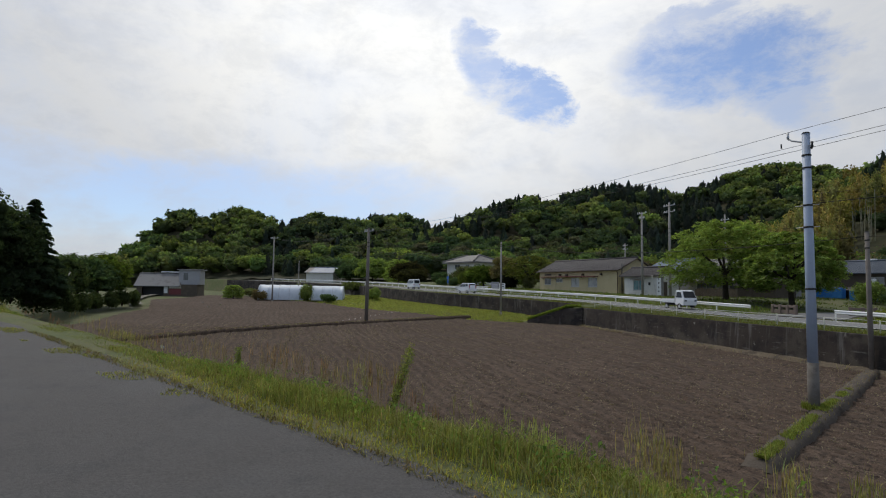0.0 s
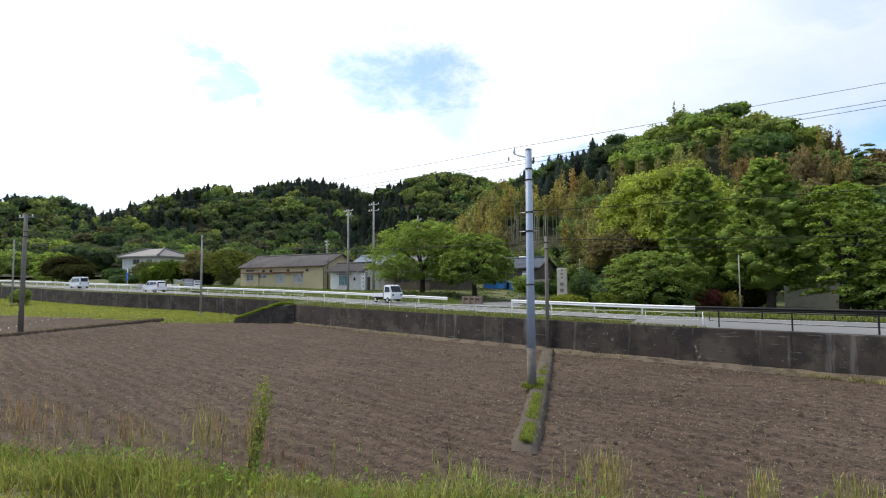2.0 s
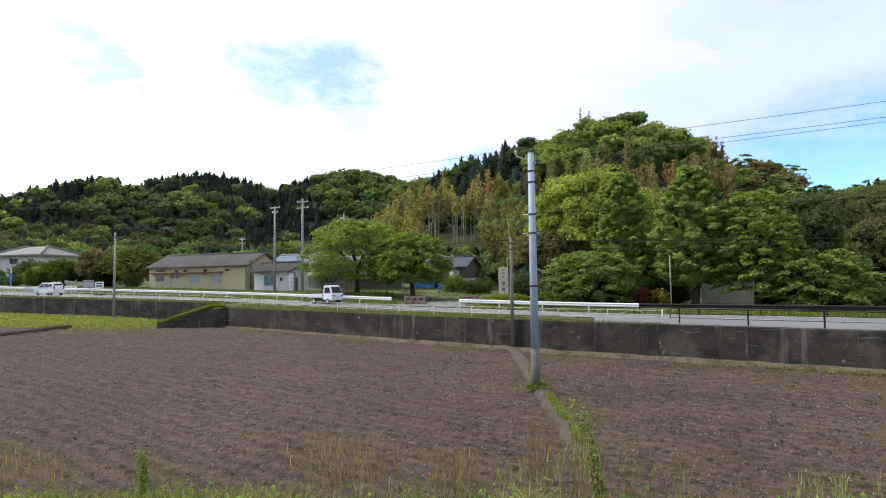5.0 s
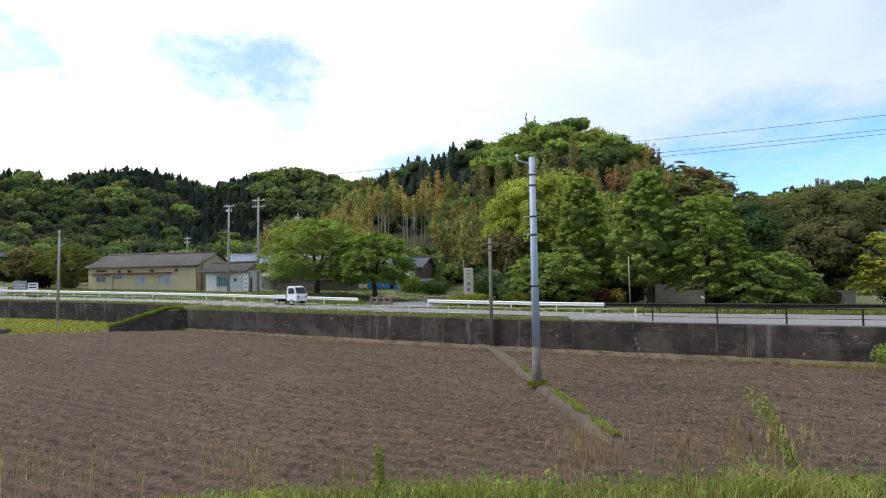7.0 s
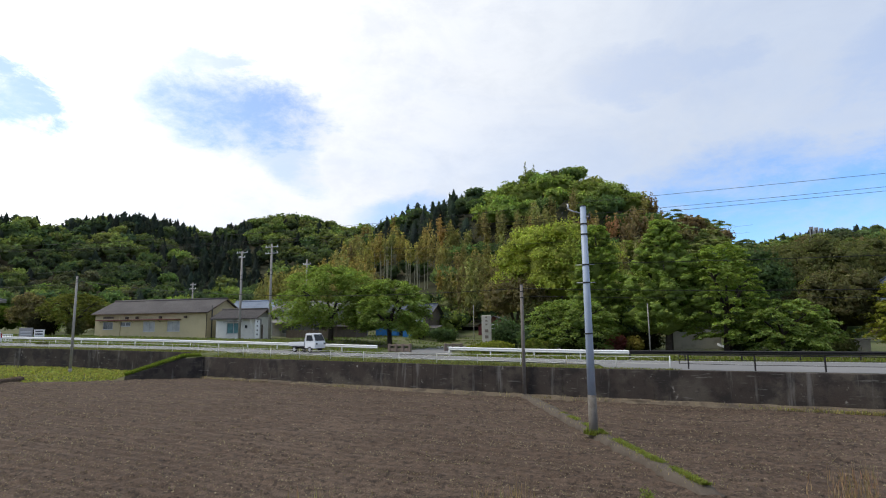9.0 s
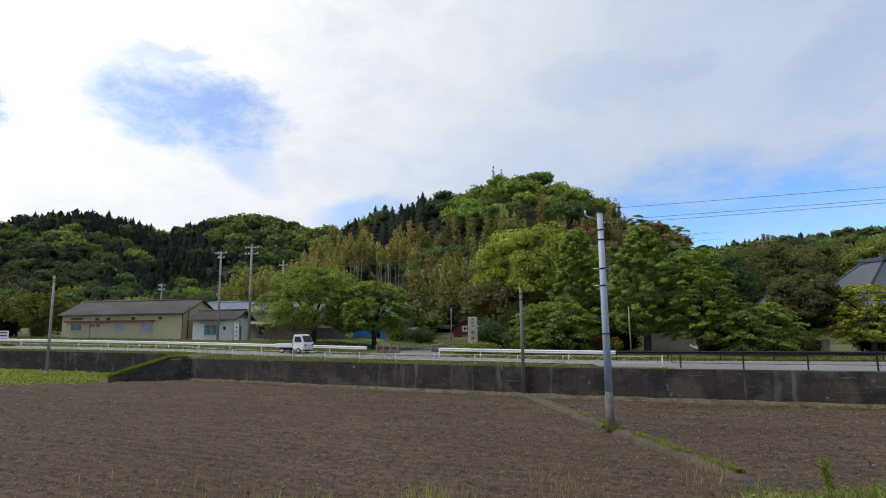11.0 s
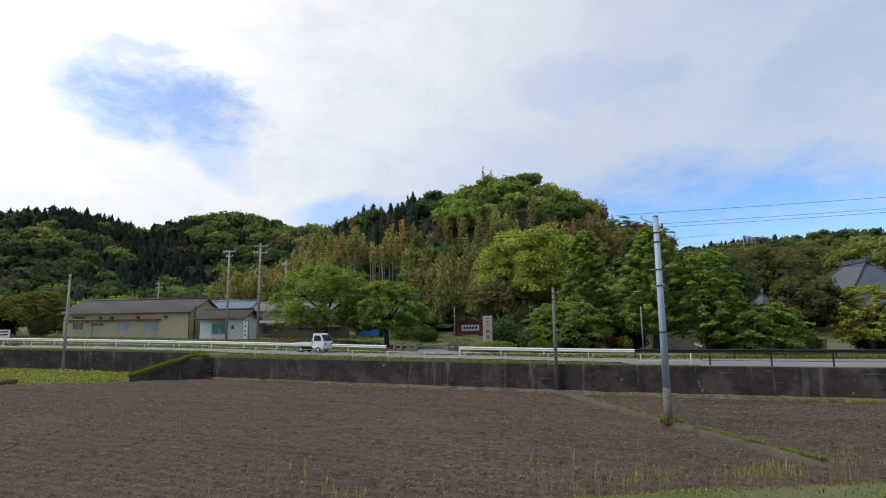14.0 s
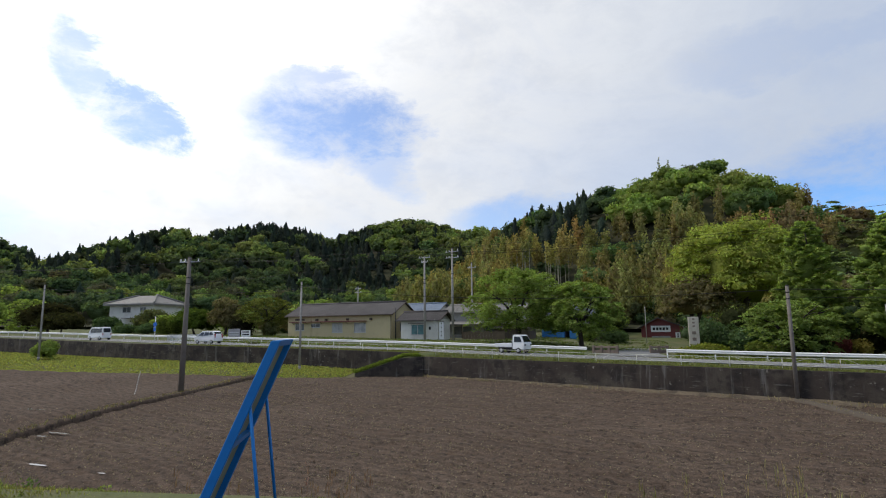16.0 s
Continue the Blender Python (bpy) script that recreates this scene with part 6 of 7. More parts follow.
# dark two-storey house
dh = thing("dark_house", pose(-25.4, 90, 2.5, 0, 0, -6), "dark-walled two-storey house with grey tiled roofs", "house")
simple_walls(dh, 0, 7.2, 0, 6.5, 4.3, BROWN_WALL, [(4.6, 6.2, 2.7, 3.6)])
window(dh, 4.6, 6.2, 2.7, 3.6, 0.03, FROST)
part("dark_backing", box(0.3, 6.9, 0.5, 0.6, 0.2, 4.0), BROWN_WALL, dh)
gable_end(dh, 7.05, 0, 6.5, 4.3, 1.4, BROWN_WALL)
gable_end(dh, 0, 0, 6.5, 4.3, 1.4, BROWN_WALL)
gable_roof(dh, 0, 7.2, 0, 6.5, 4.35, 1.4, 0.6, SLATE, 0.5)
part("porch_roof", box(-0.5, 9.2, -2.2, 0.2, 0, 0.12, Matrix.Translation((0, 0, 2.2)) @ pose(0, 0, 0, 10), 0.02), TILE_GREY, dh)
for x in (0.0, 3.0, 6.0, 8.9):
    part("post", box(x, x + 0.12, -1.9, -1.78, -0.3, 2.0), WOOD, dh)
part("air_conditioner", box(4.7, 5.5, -0.45, -0.1, 2.75, 3.35, None, 0.03), SIGN_WHITE, dh)
part("water_heater", tube([(2.6, 3.2, 5.95), (4.0, 3.2, 5.95)], 0.12, 8), SIGN_WHITE, dh)
for x, w in ((-26.0, 3.4), (-21.8, 2.6)):
    bs = thing("blue_sheet_stack", pose(x, 86.0, at(x, 86.0) - 0.05), "bright blue plastic sheet over a stack", "tarpaulin", "blue sheets")
    part("sheet", box(0, w, 0, 1.2, 0, 1.35, None, 0.06), BLUE_SHEET, bs)
    part("weight", box(0.3, w - 0.3, 0.2, 0.9, 1.35, 1.43, None, 0.02), WOOD, bs)

# red shed with a sign
rs = thing("red_shed", pose(-11.5, 98, 1.9, 0, 0, -4), "small dark red boarded shed with a grey gable roof", "shed")
bm = wall_with_holes(0, 6.4, -0.3, 2.9, [(1.6, 4.4, 0.35, 1.45)], 0, 0.12)
part("wall", bm, RED_WALL, rs)
part("gable", prism([(0, 2.9), (6.4, 2.9), (2.6, 4.3)], 0, 0.12), RED_WALL, rs)
part("wall", box(0, 0.12, 0.12, 5, -0.3, 2.9), RED_WALL, rs)
part("wall", box(6.28, 6.4, 0.12, 5, -0.3, 2.9), RED_WALL, rs)
part("wall", box(0, 6.4, 4.9, 5.02, -0.3, 2.9), RED_WALL, rs)
window(rs, 1.6, 4.4, 0.35, 1.45, 0.03, FROST)
for pts in ([(-0.6, 2.62), (2.6, 4.32), (2.6, 4.48), (-0.6, 2.78)], [(2.6, 4.32), (7.0, 2.62), (7.0, 2.78), (2.6, 4.48)]):
    part("roof", prism(pts, -0.5, 5.4), TILE_GREY, rs)
sg = part("sign_board", box(1.5, 4.5, -0.10, -0.04, 2.1, 3.1, None, 0.01), SIGN_WHITE, rs, "white sign board with dark writing")
for i in range(5):
    part("writing_bar", box(1.8 + i * 0.50, 2.15 + i * 0.50, -0.112, -0.102, 2.40, 2.82), INK, sg)
sb = part("notice_board", box(5.2, 5.9, -0.12, -0.04, 0.5, 2.0), SIGN_WHITE, rs, "upright white notice with dark writing")
for i in range(4):
    part("writing_bar", box(5.42, 5.7, -0.132, -0.122, 0.65 + i * 0.33, 0.86 + i * 0.33), INK, sb)

# stone slab
st = thing("stone_slab", pose(-7.35, 58.4, at(-6.9, 58.6)), "tall upright inscribed stone slab on a plinth", "monument")
part("plinth", box(-0.3, 1.25, -0.3, 0.6, -0.1, 0.55, None, 0.04), STONE, st)
sl = part("slab", box(0.0, 0.95, 0.0, 0.28, 0.55, 5.62 - at(-6.9, 58.6), None, 0.04), STONE, st)
for z, w in ((1.3, 0.34), (1.9, 0.34), (2.6, 0.2), (2.95, 0.22), (3.3, 0.2)):
    part("inscription_bar", box(0.48 - w / 2, 0.48 + w / 2, -0.012, -0.002, z, z + (0.30 if w > 0.3 else 0.16)), PINK_STONE, sl)

# stone parapets of the little bridge
for x0, y0, n in ((-16.2, 56.2, 4), (-10.9, 57.6, 3)):
    bp = thing("bridge_parapet", pose(x0, y0, at(x0, y0), 0, 0, -22 if n == 4 else 20), "low brownish stone parapet with posts", "parapet", "bridge parapets")
    for i in range(n):
        part("post", box(i * 0.8 - 0.13, i * 0.8 + 0.13, -0.13, 0.13, -0.1, 0.78, None, 0.03), PINK_STONE, bp)
        if i < n - 1:
            part("rail", box(i * 0.8 + 0.13, i * 0.8 + 0.67, -0.08, 0.08, 0.55, 0.72, None, 0.02), PINK_STONE, bp)
            part("slab", box(i * 0.8 + 0.13, i * 0.8 + 0.67, -0.07, 0.07, 0.05, 0.35, None, 0.02), PINK_STONE, bp)


# temple roofs
def hip_roof(root, w, d, eave, rise, ridge, material, curve=0.25):
    """A hipped roof with sagging slopes, drawn course by course, with hip ridges."""
    bm = bmesh.new()
    n = 8
    rings = []
    for i in range(n + 1):
        k = i / n
        z = eave + rise * (k ** (1 + curve))
        hx, hy = w / 2 + (ridge / 2 - w / 2) * k, d / 2 * (1 - k) + 0.05 * k
        rings.append([bm.verts.new((sx * hx, sy * hy, z)) for sx, sy in ((-1, -1), (1, -1), (1, 1), (-1, 1))])
    for a, b in zip(rings, rings[1:]):
        for i in range(4):
            bm.faces.new((a[i], a[(i + 1) % 4], b[(i + 1) % 4], b[i]))
    bm.faces.new(rings[-1])
    low = [bm.verts.new(v.co - Vector((0, 0, 0.35))) for v in rings[0]]
    for i in range(4):
        bm.faces.new((low[i], low[(i + 1) % 4], rings[0][(i + 1) % 4], rings[0][i]))
    bm.faces.new(low[::-1])
    pts = [[tuple(r[i].co) for r in rings] for i in range(4)]
    part("roof", bm, material, root)
    for p in pts:
        part("hip_ridge", tube([(a, b, c + 0.12) for a, b, c in p], 0.2 if w > 8 else 0.08, 6), material, root)


tm = thing("temple_hall", pose(63.6, 108, 2.4, 0, 0, 88), "temple hall with a great hipped grey-blue roof", "temple")
simple_walls(tm, -9, 9, -7.5, 7.5, 5.2, WOOD, [(-7, -5, 0.5, 3), (-3, 3, 0.2, 3.4), (5, 7, 0.5, 3)])
# near-black sheet added behind the open bays, in place of hall shade
part("dark_backing", box(-8.5, 8.5, -6.6, -6.5, 0, 5), DARK, tm)
hip_roof(tm, 24, 21, 4.9, 8.2, 6.0, SLATE)
part("ridge_beam", box(-3.4, 3.4, -0.35, 0.35, 13.0, 13.75, None, 0.08), SLATE, tm)
for s in (-1, 1):
    part("ridge_end", box(s * 3.4 - 0.2, s * 3.4 + 0.2, -0.4, 0.4, 13.0, 14.0, None, 0.1), SLATE, tm)
pg = thing("small_pavilion", pose(37, 90, 3.1, 0, 0, 20), "small square pavilion with a pyramidal grey roof", "pavilion")
simple_walls(pg, -1.7, 1.7, -1.7, 1.7, 3.2, WOOD)
hip_roof(pg, 5.4, 5.4, 3.1, 2.9, 0.2, SLATE)
part("finial", tube([(0, 0, 5.9), (0, 0, 6.2), (0, 0, 6.35), (0, 0, 6.6), (0, 0, 6.95)], [0.3, 0.18, 0.32, 0.2, 0.03], 10), SLATE, pg)
# low walls, sheds and signs under the trees
for x0, x1, y, h in ((12.2, 17.4, 66.5, 2.4), (27.9, 31.2, 65.5, 1.1), (40.5, 46, 67.0, 0.9)):
    lw = thing("low_wall", pose(x0, y, at(x0, y)), "pale grey-brown block wall under the trees", "wall")
    part("blocks", box(0, x1 - x0, 0, 0.2, -0.1, h, None, 0.02), STONE, lw)
    part("coping", box(-0.06, x1 - x0 + 0.06, -0.06, 0.26, h, h + 0.1, None, 0.02), PALE_CONCRETE, lw)
ts = thing("tilted_sign", pose(17.0, 65.4, at(17.0, 65.4)), "white panel lying tilted against the bank", "sign")
part("board", box(-0.42, 0.42, -0.02, 0.02, 0, 0.32, Matrix.Translation((0, 0, 0.35)) @ pose(0, 0, 0, -35, 22, 0), 0.005), SIGN_WHITE, ts)
part("leg", box(-0.04, 0.04, 0.1, 0.18, -0.1, 0.7), STEEL, ts)
gs = thing("stone_bench", pose(42.4, 61.5, at(42.4, 61.5)), "grey stone bench under the trees", "bench")
part("seat", box(0, 3.0, 0, 0.6, 0.75, 0.9, None, 0.03), PALE_CONCRETE, gs)
for x in (0.2, 2.5):
    part("leg", box(x, x + 0.3, 0.1, 0.5, -0.1, 0.75), PALE_CONCRETE, gs)

# white house by the left road
lh = thing("white_house", pose(-116.5, 98, 5.0, 0, 0, 4), "two-storey white house with a low pale hipped roof", "house")
lh_holes = [(-2.4, -0.2, 4.2, 5.4), (2.2, 3.8, 4.3, 5.3), (-4.6, -3.2, 1.2, 2.5), (0.6, 3.4, 0.9, 2.6)]
simple_walls(lh, -5.8, 5.8, -4.5, 4.5, 6.2, WHITE_WALL, lh_holes)
for q in lh_holes:
    window(lh, *q, -4.47, GLASS)
part("dark_backing", box(-5.5, 5.5, -3.9, -3.8, 0, 6), BROWN_WALL, lh)
part("gutter", tube([(-6.6, -5.35, 5.95), (6.6, -5.35, 5.95)], 0.07, 6), SASH, lh)
part("porch_roof", box(-1.2, 4.6, -6.0, -4.5, 2.9, 3.05, None, 0.02), TILE_PALE, lh)
hip_roof(lh, 13.4, 11, 6.1, 2.0, 5.0, TILE_PALE, 0.0)
# smaller houses beyond the plastic tunnels
for x, y, w, c in ((-184, 75, 8, TILE_PALE), (-171, 72, 8, TILE_BLUE)):
    o = thing("far_house", pose(x, y, at(x, y), 0, 0, 40), "distant house with a grey tiled roof below the woods", "house", "distant houses")
    simple_walls(o, 0, w, 0, 6, 3.6, WHITE_WALL)
    gable_end(o, w - 0.15, 0, 6, 3.6, 1.5, WHITE_WALL)
    gable_end(o, 0, 0, 6, 3.6, 1.5, WHITE_WALL)
    gable_roof(o, 0, w, 0, 6, 3.65, 1.5, 0.6, c, 0.5, False)

# pale tower on the ridge
tk = thing("ridge_tower", pose(84, 188, float(land(84, 188)), 0, 0, -24), "pale grey three-bayed tower standing above hillside woods", "tower")
for i in range(3):
    part("bay", box(-1.8 + i * 1.25, -0.7 + i * 1.25, -0.6, 0.6, -1.0, 11.2 - 0.35 * i, None, 0.08), TIN, tk)
    part("slot", box(-1.45 + i * 1.25, -1.05 + i * 1.25, -0.64, -0.58, 7.5, 10.4 - 0.35 * i), DARK, tk)
part("base", box(-2.1, 2.2, -0.8, 0.8, -1.0, 7.2, None, 0.05), PALE_CONCRETE, tk)

# barn with a raised loft
BARN_TIN = surface("weathered_dark_tin", (0.185, 0.183, 0.182), 0.8, 0.0, spots=[((0.10, 0.095, 0.09), 0.7, 0.5, 0.7, 0.6)], grain=(6, 0.4))
bn = thing("barn", pose(-142.5, 18.6, 1.45, 0, 0, 66), "old timber barn with a grey tin roof and a raised loft", "barn")
simple_walls(bn, 0, 13.5, 0, 7, 2.5, BROWN_WALL, [(1.2, 6.0, -0.2, 2.1)])
gable_end(bn, 0, 0, 7, 2.5, 2.6, BROWN_WALL)
gable_roof(bn, 0, 9.2, 0, 7, 2.5, 2.6, 0.6, BARN_TIN, 0.5, False)
part("loft_wall", box(9.2, 13.9, 0.6, 5.5, 2.5, 6.0), surface("grey_tin_cladding", (0.36, 0.36, 0.37), 0.6, 0.2, grain=(6, 0.3)), bn, "grey tin-clad raised loft")
part("loft_roof", box(8.8, 14.3, 0.2, 6.0, 6.0, 6.16, None, 0.03), TIN, bn)
part("loft_window", box(10.2, 11.2, 0.55, 0.6, 3.6, 5.3), GLASS, bn)
part("red_panel", box(7.2, 9.9, -0.06, 0.0, 0.1, 1.5), RED_WALL, bn, "rust-red metal panel")
part("pale_panel", box(7.2, 9.9, -0.05, 0.0, 1.55, 2.3), WHITE_WALL, bn)
part("white_sheet", box(6.1, 6.9, -0.08, 0.0, 0.4, 2.2), SIGN_WHITE, bn)
# near-black sheet added behind the opening for the shaded interior
part("inside_shade_sheet", box(1.0, 6.2, 1.2, 1.3, -0.2, 2.3), DARK, bn)
part("ridge_rail", box(4.2, 9.0, 3.4, 3.6, 5.4, 5.65), SIGN_WHITE, bn)

# plastic tunnels
FILM = surface("milky_plastic_film", (0.62, 0.66, 0.70), 0.35, spots=[((0.45, 0.5, 0.55), 0.8, 0.45, 0.7, 0.7)], grain=(5, 0.2))
for x, y, ln, r, hh, turn in ((-104.2, 36.8, 9.6, 2.6, 2.9, 62), (-98.8, 45.6, 6.6, 2.5, 2.8, 62)):
    tn = thing("plastic_tunnel", pose(x, y, 1.35, 0, 0, turn), "long rounded milky plastic greenhouse tunnel", "greenhouse", "plastic tunnels")
    bm = bmesh.new()
    rows = []
    for i in range(int(ln * 1.5) + 1):
        sag = 0.03 * math.sin(i * 2.1)
        rows.append([bm.verts.new((i / 1.5, math.cos(a) * r, abs(math.sin(a)) ** 0.75 * (hh + sag) - 0.1)) for a in np.linspace(0, math.pi, 13)])
    for p, q in zip(rows, rows[1:]):
        for i in range(12):
            bm.faces.new((p[i], q[i], q[i + 1], p[i + 1])).smooth = True
    bm.faces.new(rows[0][::-1])
    bm.faces.new(rows[-1])
    part("film", bm, FILM, tn)
    for i in range(0, int(ln) + 1, 2):
        part("hoop", tube([(i, math.cos(a) * (r + 0.02), abs(math.sin(a)) ** 0.75 * (hh + 0.03) - 0.1) for a in np.linspace(0, math.pi, 13)], 0.03, 5), STEEL, tn)
    part("end_window", box(-0.06, -0.02, -0.7, 0.7, 1.3, 2.1), GLASS, tn)

# roadside signs and fence panels on the left
for x, y, w, h0, h1, mat_, lab in ((-67.4, 65.6, 2.0, 0.7, 1.9, TIN, "grey notice board on two posts beside the road"), (-65.0, 65.4, 1.5, 0.8, 1.7, SIGN_WHITE, "small white sign board with dark writing")):
    nb = thing("notice_board", pose(x, y, at(x, y)), lab, "sign")
    part("board", box(0, w, -0.03, 0.03, h0, h1, None, 0.01), mat_, nb)
    for k in (0.15, w - 0.15):
        part("post", tube([(k, 0.05, -0.2), (k, 0.05, h1)], 0.03, 6), STEEL, nb)
    for i in range(2):
        part("writing_bar", box(0.2, w - 0.2, -0.04, -0.032, h0 + 0.25 + 0.35 * i, h0 + 0.42 + 0.35 * i), INK if w < 1.8 else STEEL, nb)
rsn = thing("road_sign", pose(-81, 65.8, at(-81, 65.8)), "blue round road sign on a white post", "road sign")
part("post", tube([(0, 0, -0.2), (0, 0, 3.6)], 0.045, 8), SIGN_WHITE, rsn)
part("plate", tube([(0, -0.07, 2.4), (0, -0.05, 2.4)], 0.34, 20), surface("blue_sign_face", (0.03, 0.14, 0.5), 0.4, grain=(10, 0.1)), rsn)
part("plate", box(-0.25, 0.25, -0.07, -0.05, 1.4, 1.95, None, 0.01), bpy.data.materials["blue_sign_face"], rsn)
for i in range(5):
    fp = thing("fence_panel", pose(-78.8 + i * 2.1, 66.0 - i * 0.1, at(-76, 66) - 0.1), "low white slatted fence panel beside the road", "fence", "white fence panels")
    for z in (0.15, 0.55, 0.95):
        part("rail", box(0, 2.05, 0, 0.05, z, z + 0.07), RAIL_WHITE, fp)
    for k in range(9):
        part("slat", box(0.05 + k * 0.24, 0.15 + k * 0.24, -0.02, 0.0, 0.1, 1.05), RAIL_WHITE if i != 0 else STEEL, fp)

# orchard ladder against the hedge
ld = thing("stepladder", pose(-61.5, 4.3, 0.9), "pale aluminium orchard ladder leaning over a hedge", "ladder")
for s in (-0.35, 0.35):
    part("stile", tube([(s * 1.2, -1.3, 0), (s * 0.5, 0.9, 4.2)], 0.04, 6), SASH, ld)
for i in range(10):
    k = (i + 0.7) / 10.5
    part("rung", tube([(-0.42 * (1 - 0.58 * k), -1.3 + 2.2 * k, 4.2 * k), (0.42 * (1 - 0.58 * k), -1.3 + 2.2 * k, 4.2 * k)], 0.025, 5), SASH, ld)

# ---- vehicles ----
CAR_WHITE = surface("white_car_paint", (0.74, 0.75, 0.76), 0.25, grain=(4, 0.06), spec=0.5)
CAR_GLASS = surface("dark_car_glass", (0.03, 0.035, 0.04), 0.08, grain=(4, 0.1), spec=0.6)
TYRE = surface("black_tyre_rubber", (0.02, 0.02, 0.02), 0.85, grain=(20, 0.3))
LAMP_RED = surface("red_lamp_lens", (0.35, 0.02, 0.02), 0.2, grain=(10, 0.1))


def wheel(root, x, y, r, w):
    t = part("wheel", tube([(x, y - w / 2, r), (x, y - w * 0.4, r), (x, y + w * 0.4, r), (x, y + w / 2, r)], [r * 0.9, r, r, r * 0.9], 18), TYRE, root)
    s = -1 if y < 0 else 1
    part("rim", tube([(x, y + s * w * 0.5, r), (x, y + s * (w * 0.5 + 0.012), r)], [r * 0.62, r * 0.5], 14), STEEL, t)


def loft(profile, half, inset, z_waist):
    """A body from a side outline; above the waist the sides lean in."""
    bm = bmesh.new()
    n = len(profile)
    sides = []
    for s in (-1, 1):
        sides.append([bm.verts.new((x, s * (half - (inset * max(0, z - z_waist))), z)) for x, z in profile])
    for i in range(n):
        j = (i + 1) % n
        bm.faces.new((sides[0][i], sides[0][j], sides[1][j], sides[1][i]))
    bm.faces.new(sides[0][::-1])
    bm.faces.new(sides[1])
    bmesh.ops.recalc_face_normals(bm, faces=bm.faces)
    es = [e for e in bm.edges]
    bmesh.ops.bevel(bm, geom=es, offset=0.04, segments=2, affect="EDGES")
    return bm


def small_car(x, y, z, turn, van):
    """A white kei car; it heads along its own minus x."""
    label = "small white boxy van driving on the upper road" if van else "small white hatchback driving on the upper road"
    root = thing("van" if van else "hatchback", pose(x, y, z, 0, 0, turn), label, "van" if van else "car")
    if van:
        body = [(-1.68, 0.32), (1.66, 0.32), (1.69, 0.95), (1.62, 1.80), (1.45, 1.87), (-0.95, 1.87), (-1.18, 1.80), (-1.62, 1.02), (-1.70, 0.8)]
        side = [[(-1.25, 1.08), (-0.62, 1.08), (-0.62, 1.65), (-0.98, 1.65)], [(-0.54, 1.08), (0.38, 1.08), (0.38, 1.65), (-0.54, 1.65)], [(0.46, 1.08), (1.50, 1.08), (1.46, 1.65), (0.46, 1.65)]]
        back, front = (1.10, 1.68), [(-1.60, 1.06), (-1.22, 1.74)]
    else:
        body = [(-1.66, 0.30), (1.64, 0.30), (1.70, 0.70), (1.62, 1.05), (1.40, 1.52), (1.15, 1.60), (-0.25, 1.62), (-0.55, 1.55), (-1.15, 1.02), (-1.60, 0.88), (-1.70, 0.60)]
        side = [[(-0.98, 1.03), (-0.12, 1.03), (-0.12, 1.46), (-0.48, 1.46)], [(-0.04, 1.03), (0.72, 1.05), (0.72, 1.46), (-0.04, 1.47)], [(0.80, 1.07), (1.42, 1.14), (1.22, 1.44), (0.80, 1.46)]]
        back, front = (1.06, 1.48), [(-1.10, 1.05), (-0.56, 1.50)]
    part("body", loft(body, 0.74, 0.16, 1.0), CAR_WHITE, root)
    for s in (-1, 1):
        for q in side:
            y0 = s * (0.744 - 0.16 * 0.02)
            bm = bmesh.new()
            vs = [bm.verts.new((a, s * (0.752 - 0.16 * max(0, b - 1.0)), b)) for a, b in q]
            ws = [bm.verts.new((a, s * (0.735 - 0.16 * max(0, b - 1.0)), b)) for a, b in q]
            bm.faces.new(vs)
            for i in range(4):
                bm.faces.new((vs[i], vs[(i + 1) % 4], ws[(i + 1) % 4], ws[i]))
            bmesh.ops.recalc_face_normals(bm, faces=bm.faces)
            part("side_window", bm, CAR_GLASS, root)
        part("tail_lamp", box(1.60, 1.70, s * 0.60 - 0.06, s * 0.60 + 0.06, 0.75, 1.0 if van else 1.25), LAMP_RED, root)
        part("mirror", box(-1.02, -0.9, s * 0.82 - 0.06, s * 0.82 + 0.06, 1.0, 1.16, None, 0.02), CAR_WHITE, root)
        wheel(root, -1.15, s * 0.66, 0.27, 0.16)
        wheel(root, 1.15, s * 0.66, 0.27, 0.16)
    part("rear_window", box(1.57, 1.64, -0.52, 0.52, *back, Matrix.Translation((0.04 if van else -0.12, 0, 0)) @ Matrix.Shear("YZ", 4, (0, 0))), CAR_GLASS, root)
    a, b = front
    bm = bmesh.new()
    vs = [bm.verts.new(c) for c in ((a[0] - 0.03, -0.62, a[1]), (a[0] - 0.03, 0.62, a[1]), (b[0] - 0.03, 0.56, b[1]), (b[0] - 0.03, -0.56, b[1]))]
    bm.faces.new(vs)
    bmesh.ops.solidify(bm, geom=bm.faces[:], thickness=0.02)
    part("windscreen", bm, CAR_GLASS, root)
    part("bumper", box(1.62, 1.74, -0.68, 0.68, 0.30, 0.55, None, 0.03), CAR_WHITE, root)
    part("number_plate", box(1.74, 1.75, -0.16, 0.16, 0.56, 0.72), SIGN_WHITE, root)


